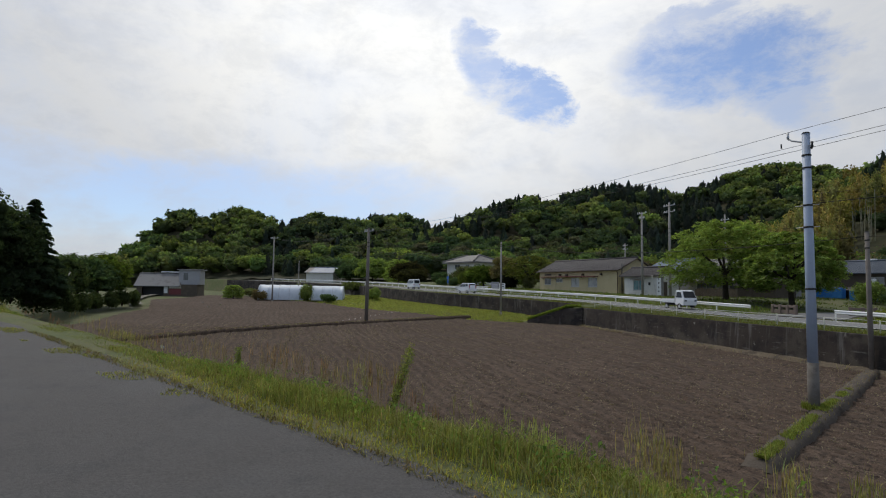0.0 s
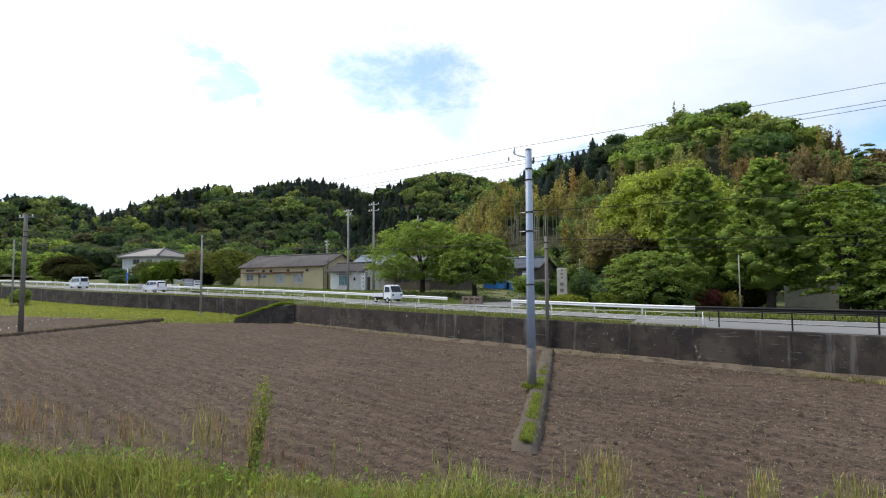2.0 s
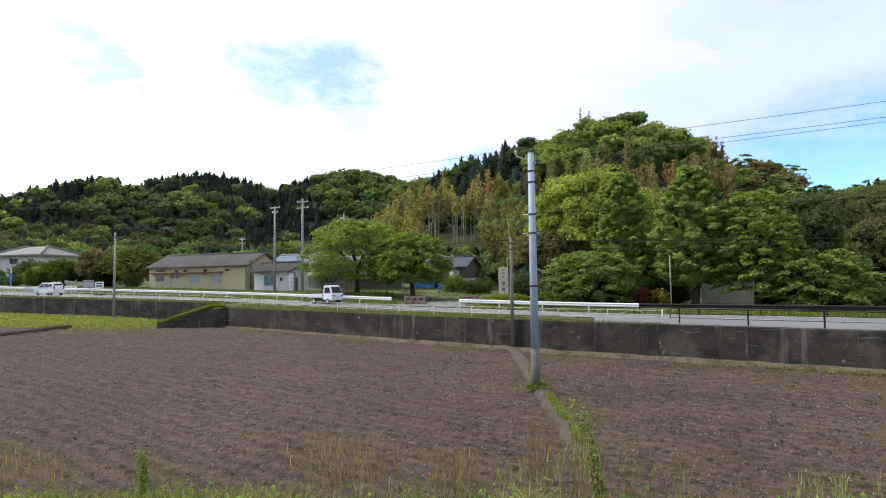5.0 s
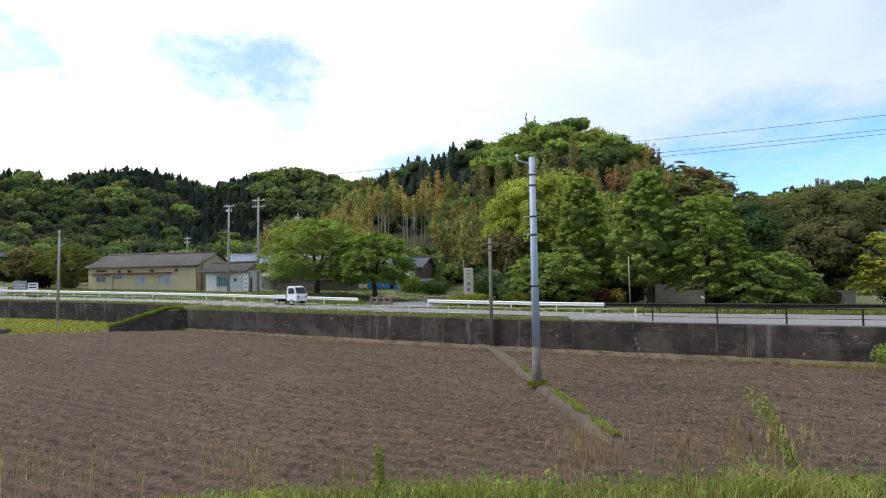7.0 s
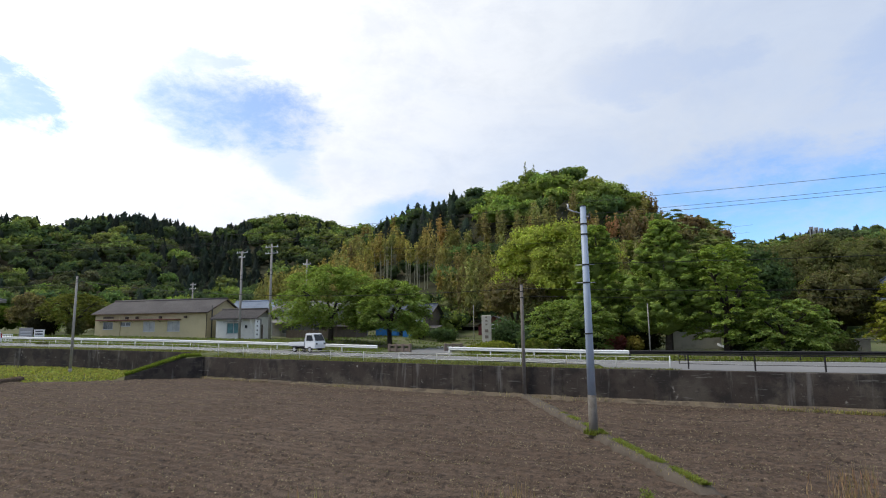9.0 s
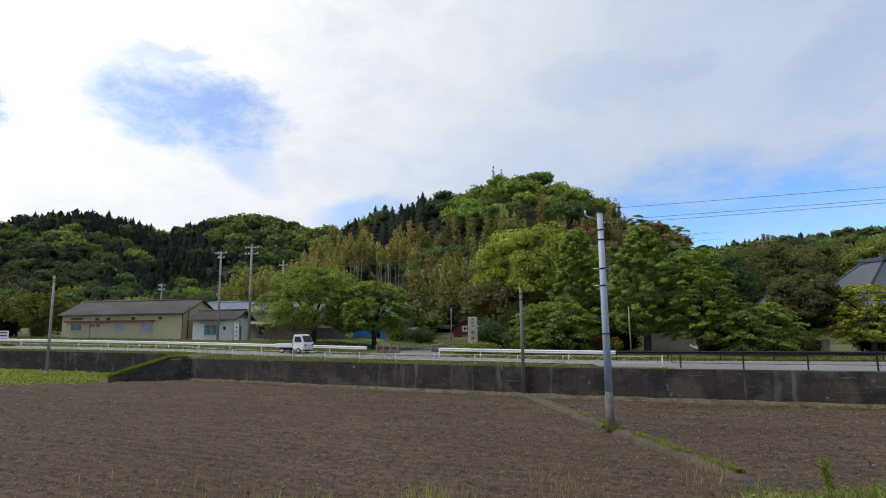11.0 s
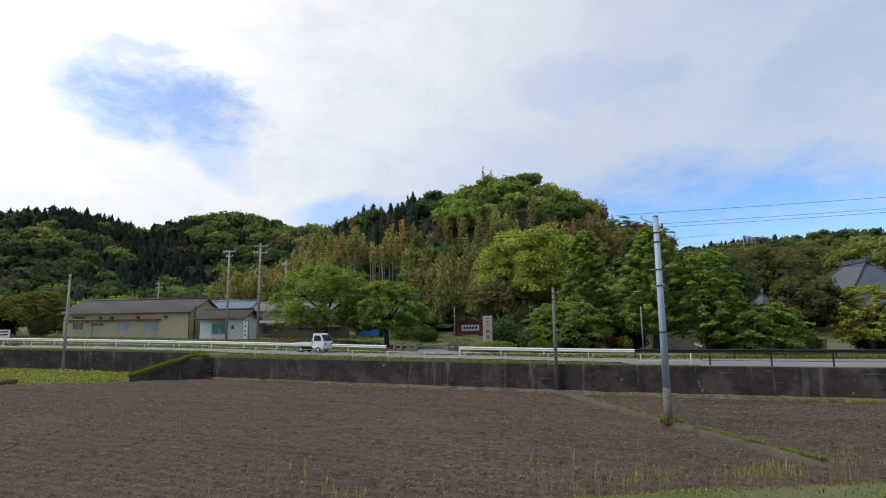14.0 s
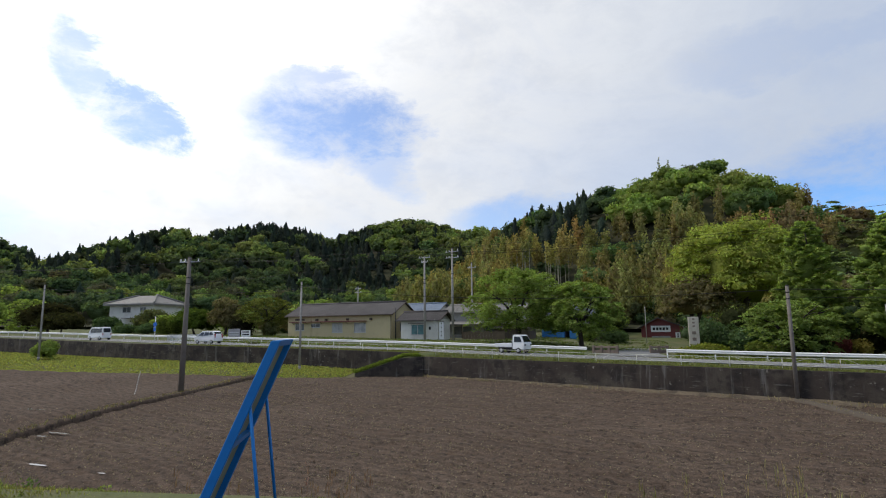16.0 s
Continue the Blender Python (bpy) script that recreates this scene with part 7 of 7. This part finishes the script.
def small_truck(x, y, z, turn):
    """A white kei truck that heads along its own x."""
    root = thing("pickup_truck", pose(x, y, z, 0, 0, turn), "small white flatbed truck driving on the upper road", "truck")
    cab = [(0.35, 0.40), (1.62, 0.36), (1.70, 0.85), (1.62, 1.05), (1.28, 1.70), (1.10, 1.78), (0.45, 1.78), (0.35, 1.70)]
    part("cab", loft(cab, 0.72, 0.12, 1.0), CAR_WHITE, root)
    for s in (-1, 1):
        bm = bmesh.new()
        q = [(0.55, 1.08), (1.42, 1.08), (1.20, 1.58), (0.55, 1.60)]
        vs = [bm.verts.new((a, s * (0.735 - 0.12 * max(0, b - 1.0)), b)) for a, b in q]
        bm.faces.new(vs)
        bmesh.ops.solidify(bm, geom=bm.faces[:], thickness=0.02)
        part("side_window", bm, CAR_GLASS, root)
        wheel(root, 1.02, s * 0.66, 0.27, 0.16)
        wheel(root, -0.95, s * 0.66, 0.27, 0.16)
        part("bed_side", box(-1.68, 0.28, s * 0.70 - 0.02, s * 0.70 + 0.02, 0.66, 0.95, None, 0.008), CAR_WHITE, root)
        part("headlamp", box(1.62, 1.72, s * 0.52 - 0.12, s * 0.52 + 0.12, 0.72, 0.88, None, 0.02), GLASS, root)
    bm = bmesh.new()
    vs = [bm.verts.new(c) for c in ((1.64, -0.62, 1.07), (1.64, 0.62, 1.07), (1.31, 0.56, 1.66), (1.31, -0.56, 1.66))]
    bm.faces.new(vs)
    bmesh.ops.solidify(bm, geom=bm.faces[:], thickness=0.02)
    part("windscreen", bm, CAR_GLASS, root)
    part("bed_floor", box(-1.68, 0.28, -0.70, 0.70, 0.58, 0.66), CAR_WHITE, root)
    part("tailgate", box(-1.72, -1.68, -0.70, 0.70, 0.62, 0.95, None, 0.008), CAR_WHITE, root)
    part("headboard", box(0.26, 0.31, -0.68, 0.68, 0.66, 1.30), STEEL, root)
    part("chassis", box(-1.55, 1.3, -0.35, 0.35, 0.34, 0.56), DARK, root)
    part("mudguard", box(-1.3, -0.6, -0.7, 0.7, 0.52, 0.60), DARK, root)


def on_road(x, k):
    return float(near_y(x) + (far_y(x) - near_y(x)) * k)


small_car(-64.5, on_road(-64.5, 0.28), float(road_z(np.array(-64.5))), -4, False)
small_car(-87.5, on_road(-87.5, 0.3), float(road_z(np.array(-87.5))), -8, True)
small_truck(-23.7, on_road(-23.7, 0.74), float(road_z(np.array(-23.7))), -21)

# parked car under the trees
pc = thing("parked_car", pose(1.8, 63.5, at(1.8, 63.5), 0, 0, 160), "dark parked car half hidden under the trees", "car")
part("body", loft([(-2.0, 0.3), (2.0, 0.3), (2.05, 0.8), (1.5, 0.95), (0.9, 1.42), (-1.0, 1.45), (-1.7, 0.98), (-2.05, 0.8)], 0.82, 0.3, 0.95), DARK_PAINT, pc)
part("windscreen", box(-0.9, 0.8, -0.62, 0.62, 1.0, 1.40), CAR_GLASS, pc)
for sx in (-1.25, 1.25):
    for sy in (-0.74, 0.74):
        wheel(pc, sx, sy, 0.3, 0.18)

# ---- leaning blue sign on the verge ----
BLUE_STEEL = surface("bright_blue_painted_steel", (0.008, 0.155, 0.44), 0.4, spots=[((0.006, 0.11, 0.33), 4, 0.45, 0.7, 0.6)], grain=(20, 0.2))
SIGN_BACK = surface("dull_olive_sheet_metal", (0.20, 0.20, 0.13), 0.6, spots=[((0.13, 0.13, 0.10), 2, 0.45, 0.7, 0.7)], grain=(14, 0.3))
sgn = thing("leaning_sign", pose(-14.93, 2.22, 2.86, 0, 0, 26.0), "leaning blue steel-framed sign with thin props on the verge", "sign")
# local y runs along the board, x across it; the board leans towards minus x at its foot
slope = Matrix(((1, 0, 0.42, -0.57), (0, 1, 0, 0), (0, 0, 1, 0), (0, 0, 0, 1)))
W = 0.80
for y0, y1 in ((0, 0.06), (W - 0.06, W)):
    part("frame_side", box(-0.035, 0.045, y0, y1, 0.0, 1.58, slope, 0.006), BLUE_STEEL, sgn)
for z0 in (0.02, 0.70, 1.53):
    part("frame_bar", box(-0.03, 0.04, 0.06, W - 0.06, z0, z0 + 0.05, slope), BLUE_STEEL, sgn)
part("sheet", box(-0.028, -0.014, 0.06, W - 0.06, 0.07, 1.53, slope), SIGN_BACK, sgn, "dull olive back of the sheet metal")
for y0, k in ((0.03, 1.05), (W - 0.03, 1.05)):
    part("prop", tube([(-0.54 + 0.42 * k, y0, k), (0.04, y0, -0.12)], 0.015, 8), BLUE_STEEL, sgn)

# ---- grass, weeds and straw ----
class Blades:
    """Curved tapering blades, gathered into one mesh."""

    def __init__(self, seed):
        self.rng, self.v, self.c = np.random.default_rng(seed), [], []

    def add(self, x, y, z, h, w, colour, bend=0.45):
        g = self.rng
        n = len(x)
        p = np.stack([x, y, z], 1)
        a = g.random(n) * math.tau
        d = np.stack([np.cos(a), np.sin(a), np.zeros(n)], 1)
        s = np.stack([-np.sin(a), np.cos(a), np.zeros(n)], 1) * (w * (0.6 + 0.8 * g.random(n)))[:, None]
        h = (h * (0.55 + 0.75 * g.random(n)))[:, None]
        b = bend * g.random((n, 1)) * h
        up = np.array((0, 0, 1.0))
        m, t = p + up * h * 0.55 + d * b * 0.3, p + up * h * (1 - 0.2 * b / np.maximum(h, 1e-6)) + d * b
        q = np.stack([p - s, p + s, m + s * 0.8, m - s * 0.8, m - s * 0.8, m + s * 0.8, t + s * 0.12, t - s * 0.12], 1)
        self.v.append(q.reshape(-1, 3))
        c = np.clip(np.asarray(colour) * (1 + 0.22 * g.normal(size=(n, 1))) * (1 + 0.08 * g.normal(size=(n, 3))), 0.005, 0.7)
        self.c.append(np.repeat(c, 2, axis=0))

    def mesh(self, name, label, category):
        v, c = np.concatenate(self.v), np.concatenate(self.c)
        return tagged(raw_mesh(name, v, np.arange(len(v)).reshape(-1, 4), GRASS, c), label, category, kind="stuff")


def verge_z(x, off):
    """The verge and bank beside the near road."""
    lz = lane_z(x)
    k = [(0.25, lz - 0.04), (1.0, lz - 0.06), (1.7, lz - 0.25), (3.2, lz - 1.2), (5.2, field_z(x) - 0.25), (6.4, field_z(x) - 0.35)]
    out = np.array(k[0][1], dtype=float) * np.ones_like(x)
    for (a, za), (b, zb) in zip(k, k[1:]):
        u = np.clip((off - a) / (b - a), 0, 1)
        out = np.where(off > a, za + (zb - za) * u, out)
    return out


def along_verge(g, n, x0, x1, o0, o1, patch=0.0, seed=0.0):
    x, o = g.uniform(x0, x1, n), g.uniform(o0, o1, n)
    if patch:
        keep = np.array([noise.noise((a * 0.9, b * 1.4, seed)) for a, b in zip(x, o)]) > patch
        x, o = x[keep], o[keep]
    return x, edge_y(x) + o, verge_z(x, o), o


def lush(x):
    return np.interp(x, (-44, -24, -20.5, -17.5, -12, -8.5, -7, -4.5, -1, 2, 7, 12), (1.0, 0.8, 0.45, 0.08, 0.10, 0.12, 0.14, 0.16, 0.46, 0.70, 0.60, 0.50))


def clump(x, o):
    return np.array([0.75 + 1.3 * max(0.0, noise.noise((a * 0.7, b * 0.9, 9.0)) + 0.1) for a, b in zip(x, o)])


def plant_verge():
    near = Blades(41)
    g = near.rng
    for x0, x1, dens, scale in ((-4, 13, 1.0, 1.0), (-20, -4, 0.8, 1.3), (-62, -20, 0.36, 1.8), (13, 30, 0.25, 1.6)):
        k = dens * (x1 - x0)
        x, y, z, o = along_verge(g, int(1150 * k), x0, x1, -0.16, 0.95)
        near.add(x, y, z - 0.02, 0.10 * scale * lush(x), 0.005 * scale, (0.35, 0.33, 0.080), 0.9)
        x, y, z, o = along_verge(g, int(1400 * k), x0, x1, 0.45, 2.2)
        near.add(x, y, z - 0.02, 0.30 * lush(x) * clump(x, o), 0.0045 * scale, (0.238, 0.240, 0.078), 1.1)
        x, y, z, o = along_verge(g, int(220 * k), x0, x1, 0.6, 2.4, 0.05, 2.0)
        near.add(x, y, z - 0.02, 0.40 * lush(x), 0.0055 * scale, (0.180, 0.220, 0.062), 0.95)
        x, y, z, o = along_verge(g, int(900 * k), x0, x1, 1.9, 4.6)
        near.add(x, y, z - 0.02, 0.16 * lush(x), 0.008 * scale, (0.230, 0.240, 0.080), 0.9)
        x, y, z, o = along_verge(g, int(160 * k), x0, x1, -0.1, 3.2, 0.0, 5.0)
        near.add(x, y, z - 0.02, 0.22 * lush(x), 0.005 * scale, (0.34, 0.28, 0.14), 0.9)
    # trampled straw and stray tufts on the broken asphalt edge
    x, y, z, o = along_verge(g, 2600, -8, 12, -0.14, 0.08, 0.0, 7.0)
    near.add(x, y, lane_z(x), 0.05, 0.006, (0.20, 0.17, 0.085), 2.5)
    x, y, z, o = along_verge(g, 9000, -14, 12, -0.62, -0.05, 0.22, 8.0)
    near.add(x, y, lane_z(x), 0.035, 0.006, (0.27, 0.26, 0.075), 2.0)
    near.mesh("verge_grass", "fresh green and yellowish grass on the road verge", "grass")
    # reddish and straw-coloured reeds with feathery heads
    reed = Blades(42)
    g = reed.rng
    for x0, x1, clumps in ((-2, 12, 15), (-20, -2, 9), (-48, -20, 26)):
        for i in range(clumps):
            cx, co = g.uniform(x0, x1), g.uniform(1.3, 3.4)
            n = int(g.uniform(5, 13))
            x = cx + g.normal(size=n) * 0.22
            o = np.clip(co + g.normal(size=n) * 0.2, 1.1, 4)
            col = ((0.21, 0.125, 0.09), (0.30, 0.26, 0.13), (0.22, 0.20, 0.09))[g.integers(0, 3)]
            hh = g.uniform(0.35, 0.72)
            y, z = edge_y(x) + o, verge_z(x, o)
            hh = hh * float(np.interp(cx, (-12, -4, 2), (0.75, 0.75, 1.0)))
            reed.add(x, y, z, hh * np.ones(n), 0.0024, col, 0.25)
            for k in range(5):
                reed.add(x + g.normal(size=n) * 0.015, y + g.normal(size=n) * 0.015, z + hh * g.uniform(0.55, 0.85), 0.13 * np.ones(n), 0.004, col, 0.5)
    for cx, co, hh, n, wide, col in ((5.62, 2.3, 0.72, 60, 0.15, (0.34, 0.28, 0.13)), (6.9, 1.9, 0.55, 22, 0.07, (0.35, 0.30, 0.13)), (7.45, 1.7, 0.48, 24, 0.09, (0.34, 0.31, 0.13)), (7.75, 1.75, 0.42, 20, 0.08, (0.40, 0.37, 0.15)),
                                     (0.7, 1.3, 0.62, 36, 0.16, (0.27, 0.180, 0.125)), (1.5, 1.5, 0.55, 24, 0.12, (0.27, 0.190, 0.13)), (2.1, 1.8, 0.75, 16, 0.1, (0.30, 0.21, 0.12)), (2.5, 1.9, 0.8, 14, 0.06, (0.32, 0.23, 0.13)),
                                     (4.6, 2.0, 0.45, 22, 0.2, (0.35, 0.36, 0.13)), (-2.6, 1.9, 0.55, 30, 0.25, (0.28, 0.205, 0.13)), (-4.2, 2.0, 0.5, 24, 0.3, (0.28, 0.215, 0.13)), (-6.9, 1.4, 0.24, 22, 0.22, (0.30, 0.25, 0.13)), (-5.5, 1.4, 0.26, 40, 0.25, (0.30, 0.26, 0.12)), (-7.5, 2.2, 0.5, 30, 0.5, (0.30, 0.22, 0.13)), (-10.5, 2.2, 0.5, 30, 0.6, (0.32, 0.26, 0.14))):
        x = cx + g.normal(size=n) * wide
        o = co + g.normal(size=n) * wide
        y, z = edge_y(x) + o, verge_z(x, o)
        reed.add(x, y, z, hh * np.ones(n), 0.0022, col, 0.22)
        for k in range(7):
            reed.add(x + g.normal(size=n) * 0.012, y + g.normal(size=n) * 0.012, z + hh * (0.45 + 0.07 * k), 0.10 * np.ones(n), 0.0038, col, 0.4)
    reed.mesh("dry_reeds", "reddish and straw-coloured reeds on the bank", "reeds")

    # broad-leaved weeds among the grass
    W = Leaves(44)
    g = W.rng
    for i in range(150):
        x = g.uniform(-2.5, 12) if i < 110 else g.uniform(-40, -18)
        o = g.uniform(0.55, 1.7)
        h = g.uniform(0.08, 0.24) * float(lush(x)) * 1.6
        z = float(verge_z(np.array([x]), np.array([o]))[0])
        c = np.array(((0.16, 0.235, 0.055), (0.20, 0.25, 0.06), (0.13, 0.20, 0.055))[g.integers(0, 3)])
        W.blob((x, float(edge_y(x)) + o, z + h * 0.6), (0.11, 0.11, h * 0.7), 30, 0.036, c * 1.15, 0.8, 0.8, -0.4, core=0)
    tagged(W.mesh("verge_weeds", GRASS), "low broad-leaved green weeds on the road verge", "weeds", kind="stuff")


plant_verge()


def weed(x, off, h, colour, label, seed, lean=(0.0, 0.0)):
    """A tall leafy roadside weed."""
    z = float(verge_z(np.array([x]), np.array([off]))[0])
    root = thing("tall_weed", pose(x, float(edge_y(x)) + off, z), label, "weed", "tall weeds")
    g = random.Random(seed)
    L = Leaves(seed)
    for i in range(3):
        bm = bmesh.new()
        a, q = g.uniform(0, math.tau), g.uniform(0.02, 0.09)
        tip = Vector((math.cos(a) * q + lean[0], math.sin(a) * q + lean[1], h * g.uniform(0.75, 1.0)))
        add_tube(bm, [(0, 0, -0.05), tip * 0.5, tip], [0.007, 0.005, 0.003], 5)
        part("stem", bm, bpy.data.materials["mossy_earth"], root)
        for k in range(22):
            p = tip * ((k + 2.0) / 23)
            L.blob(tuple(p), (0.035, 0.035, 0.03), 5, 0.030, colour, 0.9, 0.8, core=0)
    c = L.mesh("leaves", GRASS)
    c.parent = root


weed(2.68, 1.6, 0.92, (0.27, 0.28, 0.08), "tall leafy green weed leaning over the road verge", 400, (-0.27, 0.50))
weed(2.72, 1.62, 0.80, (0.25, 0.28, 0.08), "tall leafy green weed leaning over the road verge", 401, (-0.20, 0.42))
weed(-1.2, 1.6, 0.5, (0.22, 0.26, 0.075), "small upright leafy weed on the road verge", 402)


def plant_far():
    B = Blades(43)
    g = B.rng
    # grass bank below the upper left wall
    n = 36000
    x = g.uniform(-110, -38.5, n)
    lo, hi = strip_y(x), wall_y(x) - 0.1
    u = g.random(n)
    y = lo + (hi - lo) * u
    foot = field_z(x) + np.interp(x, (-170, -120, -46, -33), (1.6, 1.0, 0.5, 0.1))
    fz = field_z(x) - 0.35
    mid = fz + (foot - fz) * 0.55 + 0.04
    z = np.where(u < 0.4, fz + (mid - fz) * u / 0.4, mid + (foot - mid) * (u - 0.4) / 0.6)
    B.add(x, y, z + 0.02, 0.13 * np.ones(n), 0.045, (0.34, 0.35, 0.095), 2.6)
    # fringe on top of the walls
    n = 11000
    x = g.uniform(-70, 5.5, n)
    y = wall_y(x) + g.uniform(0.1, 1.0, n) ** 1.0 * np.interp(x, (-60, -28, -17, 5), (2.9, 3.4, 3.9, 3.6))
    z = wall_top(x) + (road_z(x) - wall_top(x)) * np.clip((y - wall_y(x)) / 3.2, 0, 1) - 0.06
    B.add(x, y, z, 0.13 * np.ones(n), 0.03, (0.17, 0.18, 0.068), 0.8)
    # tufts along the wall's lip and on the ramp
    n = 5000
    x = g.uniform(-60, 6, n)
    B.add(x, wall_y(x) + g.uniform(0.0, 0.35, n), wall_top(x) - 0.02, 0.13 * np.ones(n), 0.018, (0.17, 0.18, 0.06), 0.9)
    n = 4500
    k, s = g.random(n), g.random(n) ** 1.4
    B.add(-31.5 - 6.0 * k - 0.5 * s, 48.9 - 1.85 * k + 0.5 * s, 2.18 - 1.55 * np.clip(k - 0.24, 0, 1) / 0.76 + 0.1 * s, 0.2 * np.ones(n), 0.03, (0.18, 0.23, 0.045), 0.8)
    # dry tufts at the wall's foot
    for i in range(70):
        cx = g.uniform(-31, 27)
        n = int(g.uniform(14, 40))
        x = cx + g.normal(size=n) * 0.35
        B.add(x, wall_y(x) - 0.25 - g.random(n) * 0.45, field_z(x) - 0.05, g.uniform(0.08, 0.28) * np.ones(n), 0.012, ((0.26, 0.20, 0.12), (0.20, 0.17, 0.09))[g.integers(0, 2)], 0.9)
    n = 5200
    x = 7.5 + 22 * g.random(n) ** 0.8
    B.add(x, wall_y(x) - 0.15 - g.random(n) * np.interp(x, (7, 12, 27), (0.3, 0.8, 1.6)), field_z(x) - 0.06, 0.20 * np.ones(n), 0.012, (0.30, 0.275, 0.095), 0.9)
    for i in range(16):
        cx = g.uniform(-31, 2)
        x = cx + g.normal(size=40) * 0.5
        B.add(x, wall_y(x) - 0.2 - g.random(40) * 0.6, field_z(x) - 0.05, 0.26 * np.ones(40), 0.012, (0.33, 0.28, 0.14), 0.9)
    # bank between road and lots
    n = 9000
    x = g.uniform(-75, -17, n)
    y = far_y(x) + g.uniform(-0.1, 6.0, n)
    B.add(x, y, land(x, y) - 0.04, 0.2 * np.ones(n), 0.04, (0.16, 0.20, 0.05), 0.8)
    n = 7000
    x, y = g.uniform(-33, -8, n), g.uniform(62, 92, n)
    keep = np.array([noise.noise((a * 0.35, b * 0.3, 4.0)) for a, b in zip(x, y)]) > -0.1
    x, y = x[keep], y[keep]
    B.add(x, y, land(x, y) - 0.04, 0.18 * np.ones(len(x)), 0.05, (0.14, 0.17, 0.06), 0.9)
    n = 6000
    x = g.uniform(-9, 45, n)
    y = far_y(x) + g.uniform(0.4, 4.5, n)
    B.add(x, y, land(x, y) - 0.04, 0.22 * np.ones(n), 0.04, (0.17, 0.20, 0.05), 0.8)
    # the path between the fields: green along its middle
    n = 6500
    y = 18.4 + 13.5 * g.random(n) ** 1.3
    off = g.normal(size=n) * 0.085 + 0.03
    keep = np.array([noise.noise((0.0, b * 0.9, 6.0)) for b in y]) > -0.34 + 0.03 * (y - 18)
    y, off = y[keep], off[keep]
    B.add(ridge_x(y) + off, y, field_z(ridge_x(y)) + 0.17, 0.085 * np.ones(len(y)), 0.008, (0.215, 0.245, 0.062), 0.9)
    n = 700
    y = g.uniform(18.2, 38, n)
    B.add(ridge_x(y) + g.normal(size=n) * 0.22, y, field_z(ridge_x(y)) + 0.14, 0.09 * np.ones(n), 0.008, (0.26, 0.215, 0.12), 0.9)
    n = 500
    a = g.random(n) * math.tau
    B.add(np.cos(a) * g.uniform(0.15, 0.4, n), 25.96 + np.sin(a) * g.uniform(0.15, 0.4, n), 0.1 * np.ones(n), 0.22 * np.ones(n), 0.010, (0.19, 0.22, 0.05), 0.8)
    n = 1600
    y = g.uniform(3, 45, n)
    B.add(dike_x(y) + g.normal(size=n) * 0.2, y, field_z(dike_x(y)) + 0.22, 0.10 * np.ones(n), 0.02, (0.20, 0.17, 0.09), 0.9)
    B.mesh("bank_grass", "rough grass on banks, wall tops and field paths", "grass")


plant_far()


def strew_fields():
    """Straw bits and clods on the tilled soil."""
    S, C = Leaves(51), None
    g = S.rng
    n = 330000
    y = 8 + 40 * g.random(n) ** 1.3
    x = g.uniform(-46, 27, n)
    keep = (y > edge_y(x) + 5.4) & (y < field_end(x) - 0.3) & (np.abs(x - ridge_x(y)) > 0.6)
    keep &= np.sin((y + 0.33 * x) * 2.6 + 2 * np.sin(0.35 * x + 0.2 * y)) + 1.3 * g.normal(size=n) > 0.5
    x, y = x[keep], y[keep]
    z = field_z(x) + 0.03 + np.where(x > ridge_x(y), -0.04, 0)
    k = len(x)
    m = g.normal(size=(k, 3)) * (0.45, 0.45, 0.2) + (0, -0.35, 1)
    S.put(np.stack([x, y, z], 1), m, 0.020 + 0.055 * g.random(k) ** 2.5, np.array((0.25, 0.21, 0.155)) * (0.5 + 0.7 * g.random((k, 1))))
    tagged(S.mesh("straw_litter", LEAF), "straw bits scattered on tilled soil", "straw", kind="stuff")
    n = 3000
    y = 8 + 40 * g.random(n) ** 1.3
    x = g.uniform(-46, 27, n)
    keep = (y > edge_y(x) + 5.2) & (y < field_end(x) - 0.3) & (np.abs(x - ridge_x(y)) > 0.7)
    x, y = x[keep], y[keep]
    k = len(x)
    r = (0.015 + 0.035 * g.random(k) ** 3)[:, None]
    base = np.stack([x, y, field_z(x) - 0.015 + np.where(x > ridge_x(y), -0.05, 0)], 1)
    a = g.random((k, 1)) * math.tau + np.arange(4)[None] * math.tau / 4
    ring = base[:, None] + np.stack([np.cos(a) * r * (0.7 + 0.6 * g.random((k, 4))), np.sin(a) * r * (0.7 + 0.6 * g.random((k, 4))), 0 * a], -1)
    lid = base[:, None] + np.stack([np.cos(a + 0.4) * r * 0.55, np.sin(a + 0.4) * r * 0.55, r * (0.7 + 0.5 * g.random((k, 4)))], -1)
    v = np.concatenate([ring, lid], 1).reshape(-1, 3)
    i = (np.arange(k) * 8)[:, None]
    f = np.concatenate([i + np.array(q)[None] for q in ((0, 1, 5, 4), (1, 2, 6, 5), (2, 3, 7, 6), (3, 0, 4, 7), (4, 5, 6, 7))])
    tagged(raw_mesh("soil_clods", v, f, SOIL), "small clods of tilled soil", "clods", kind="stuff")


strew_fields()
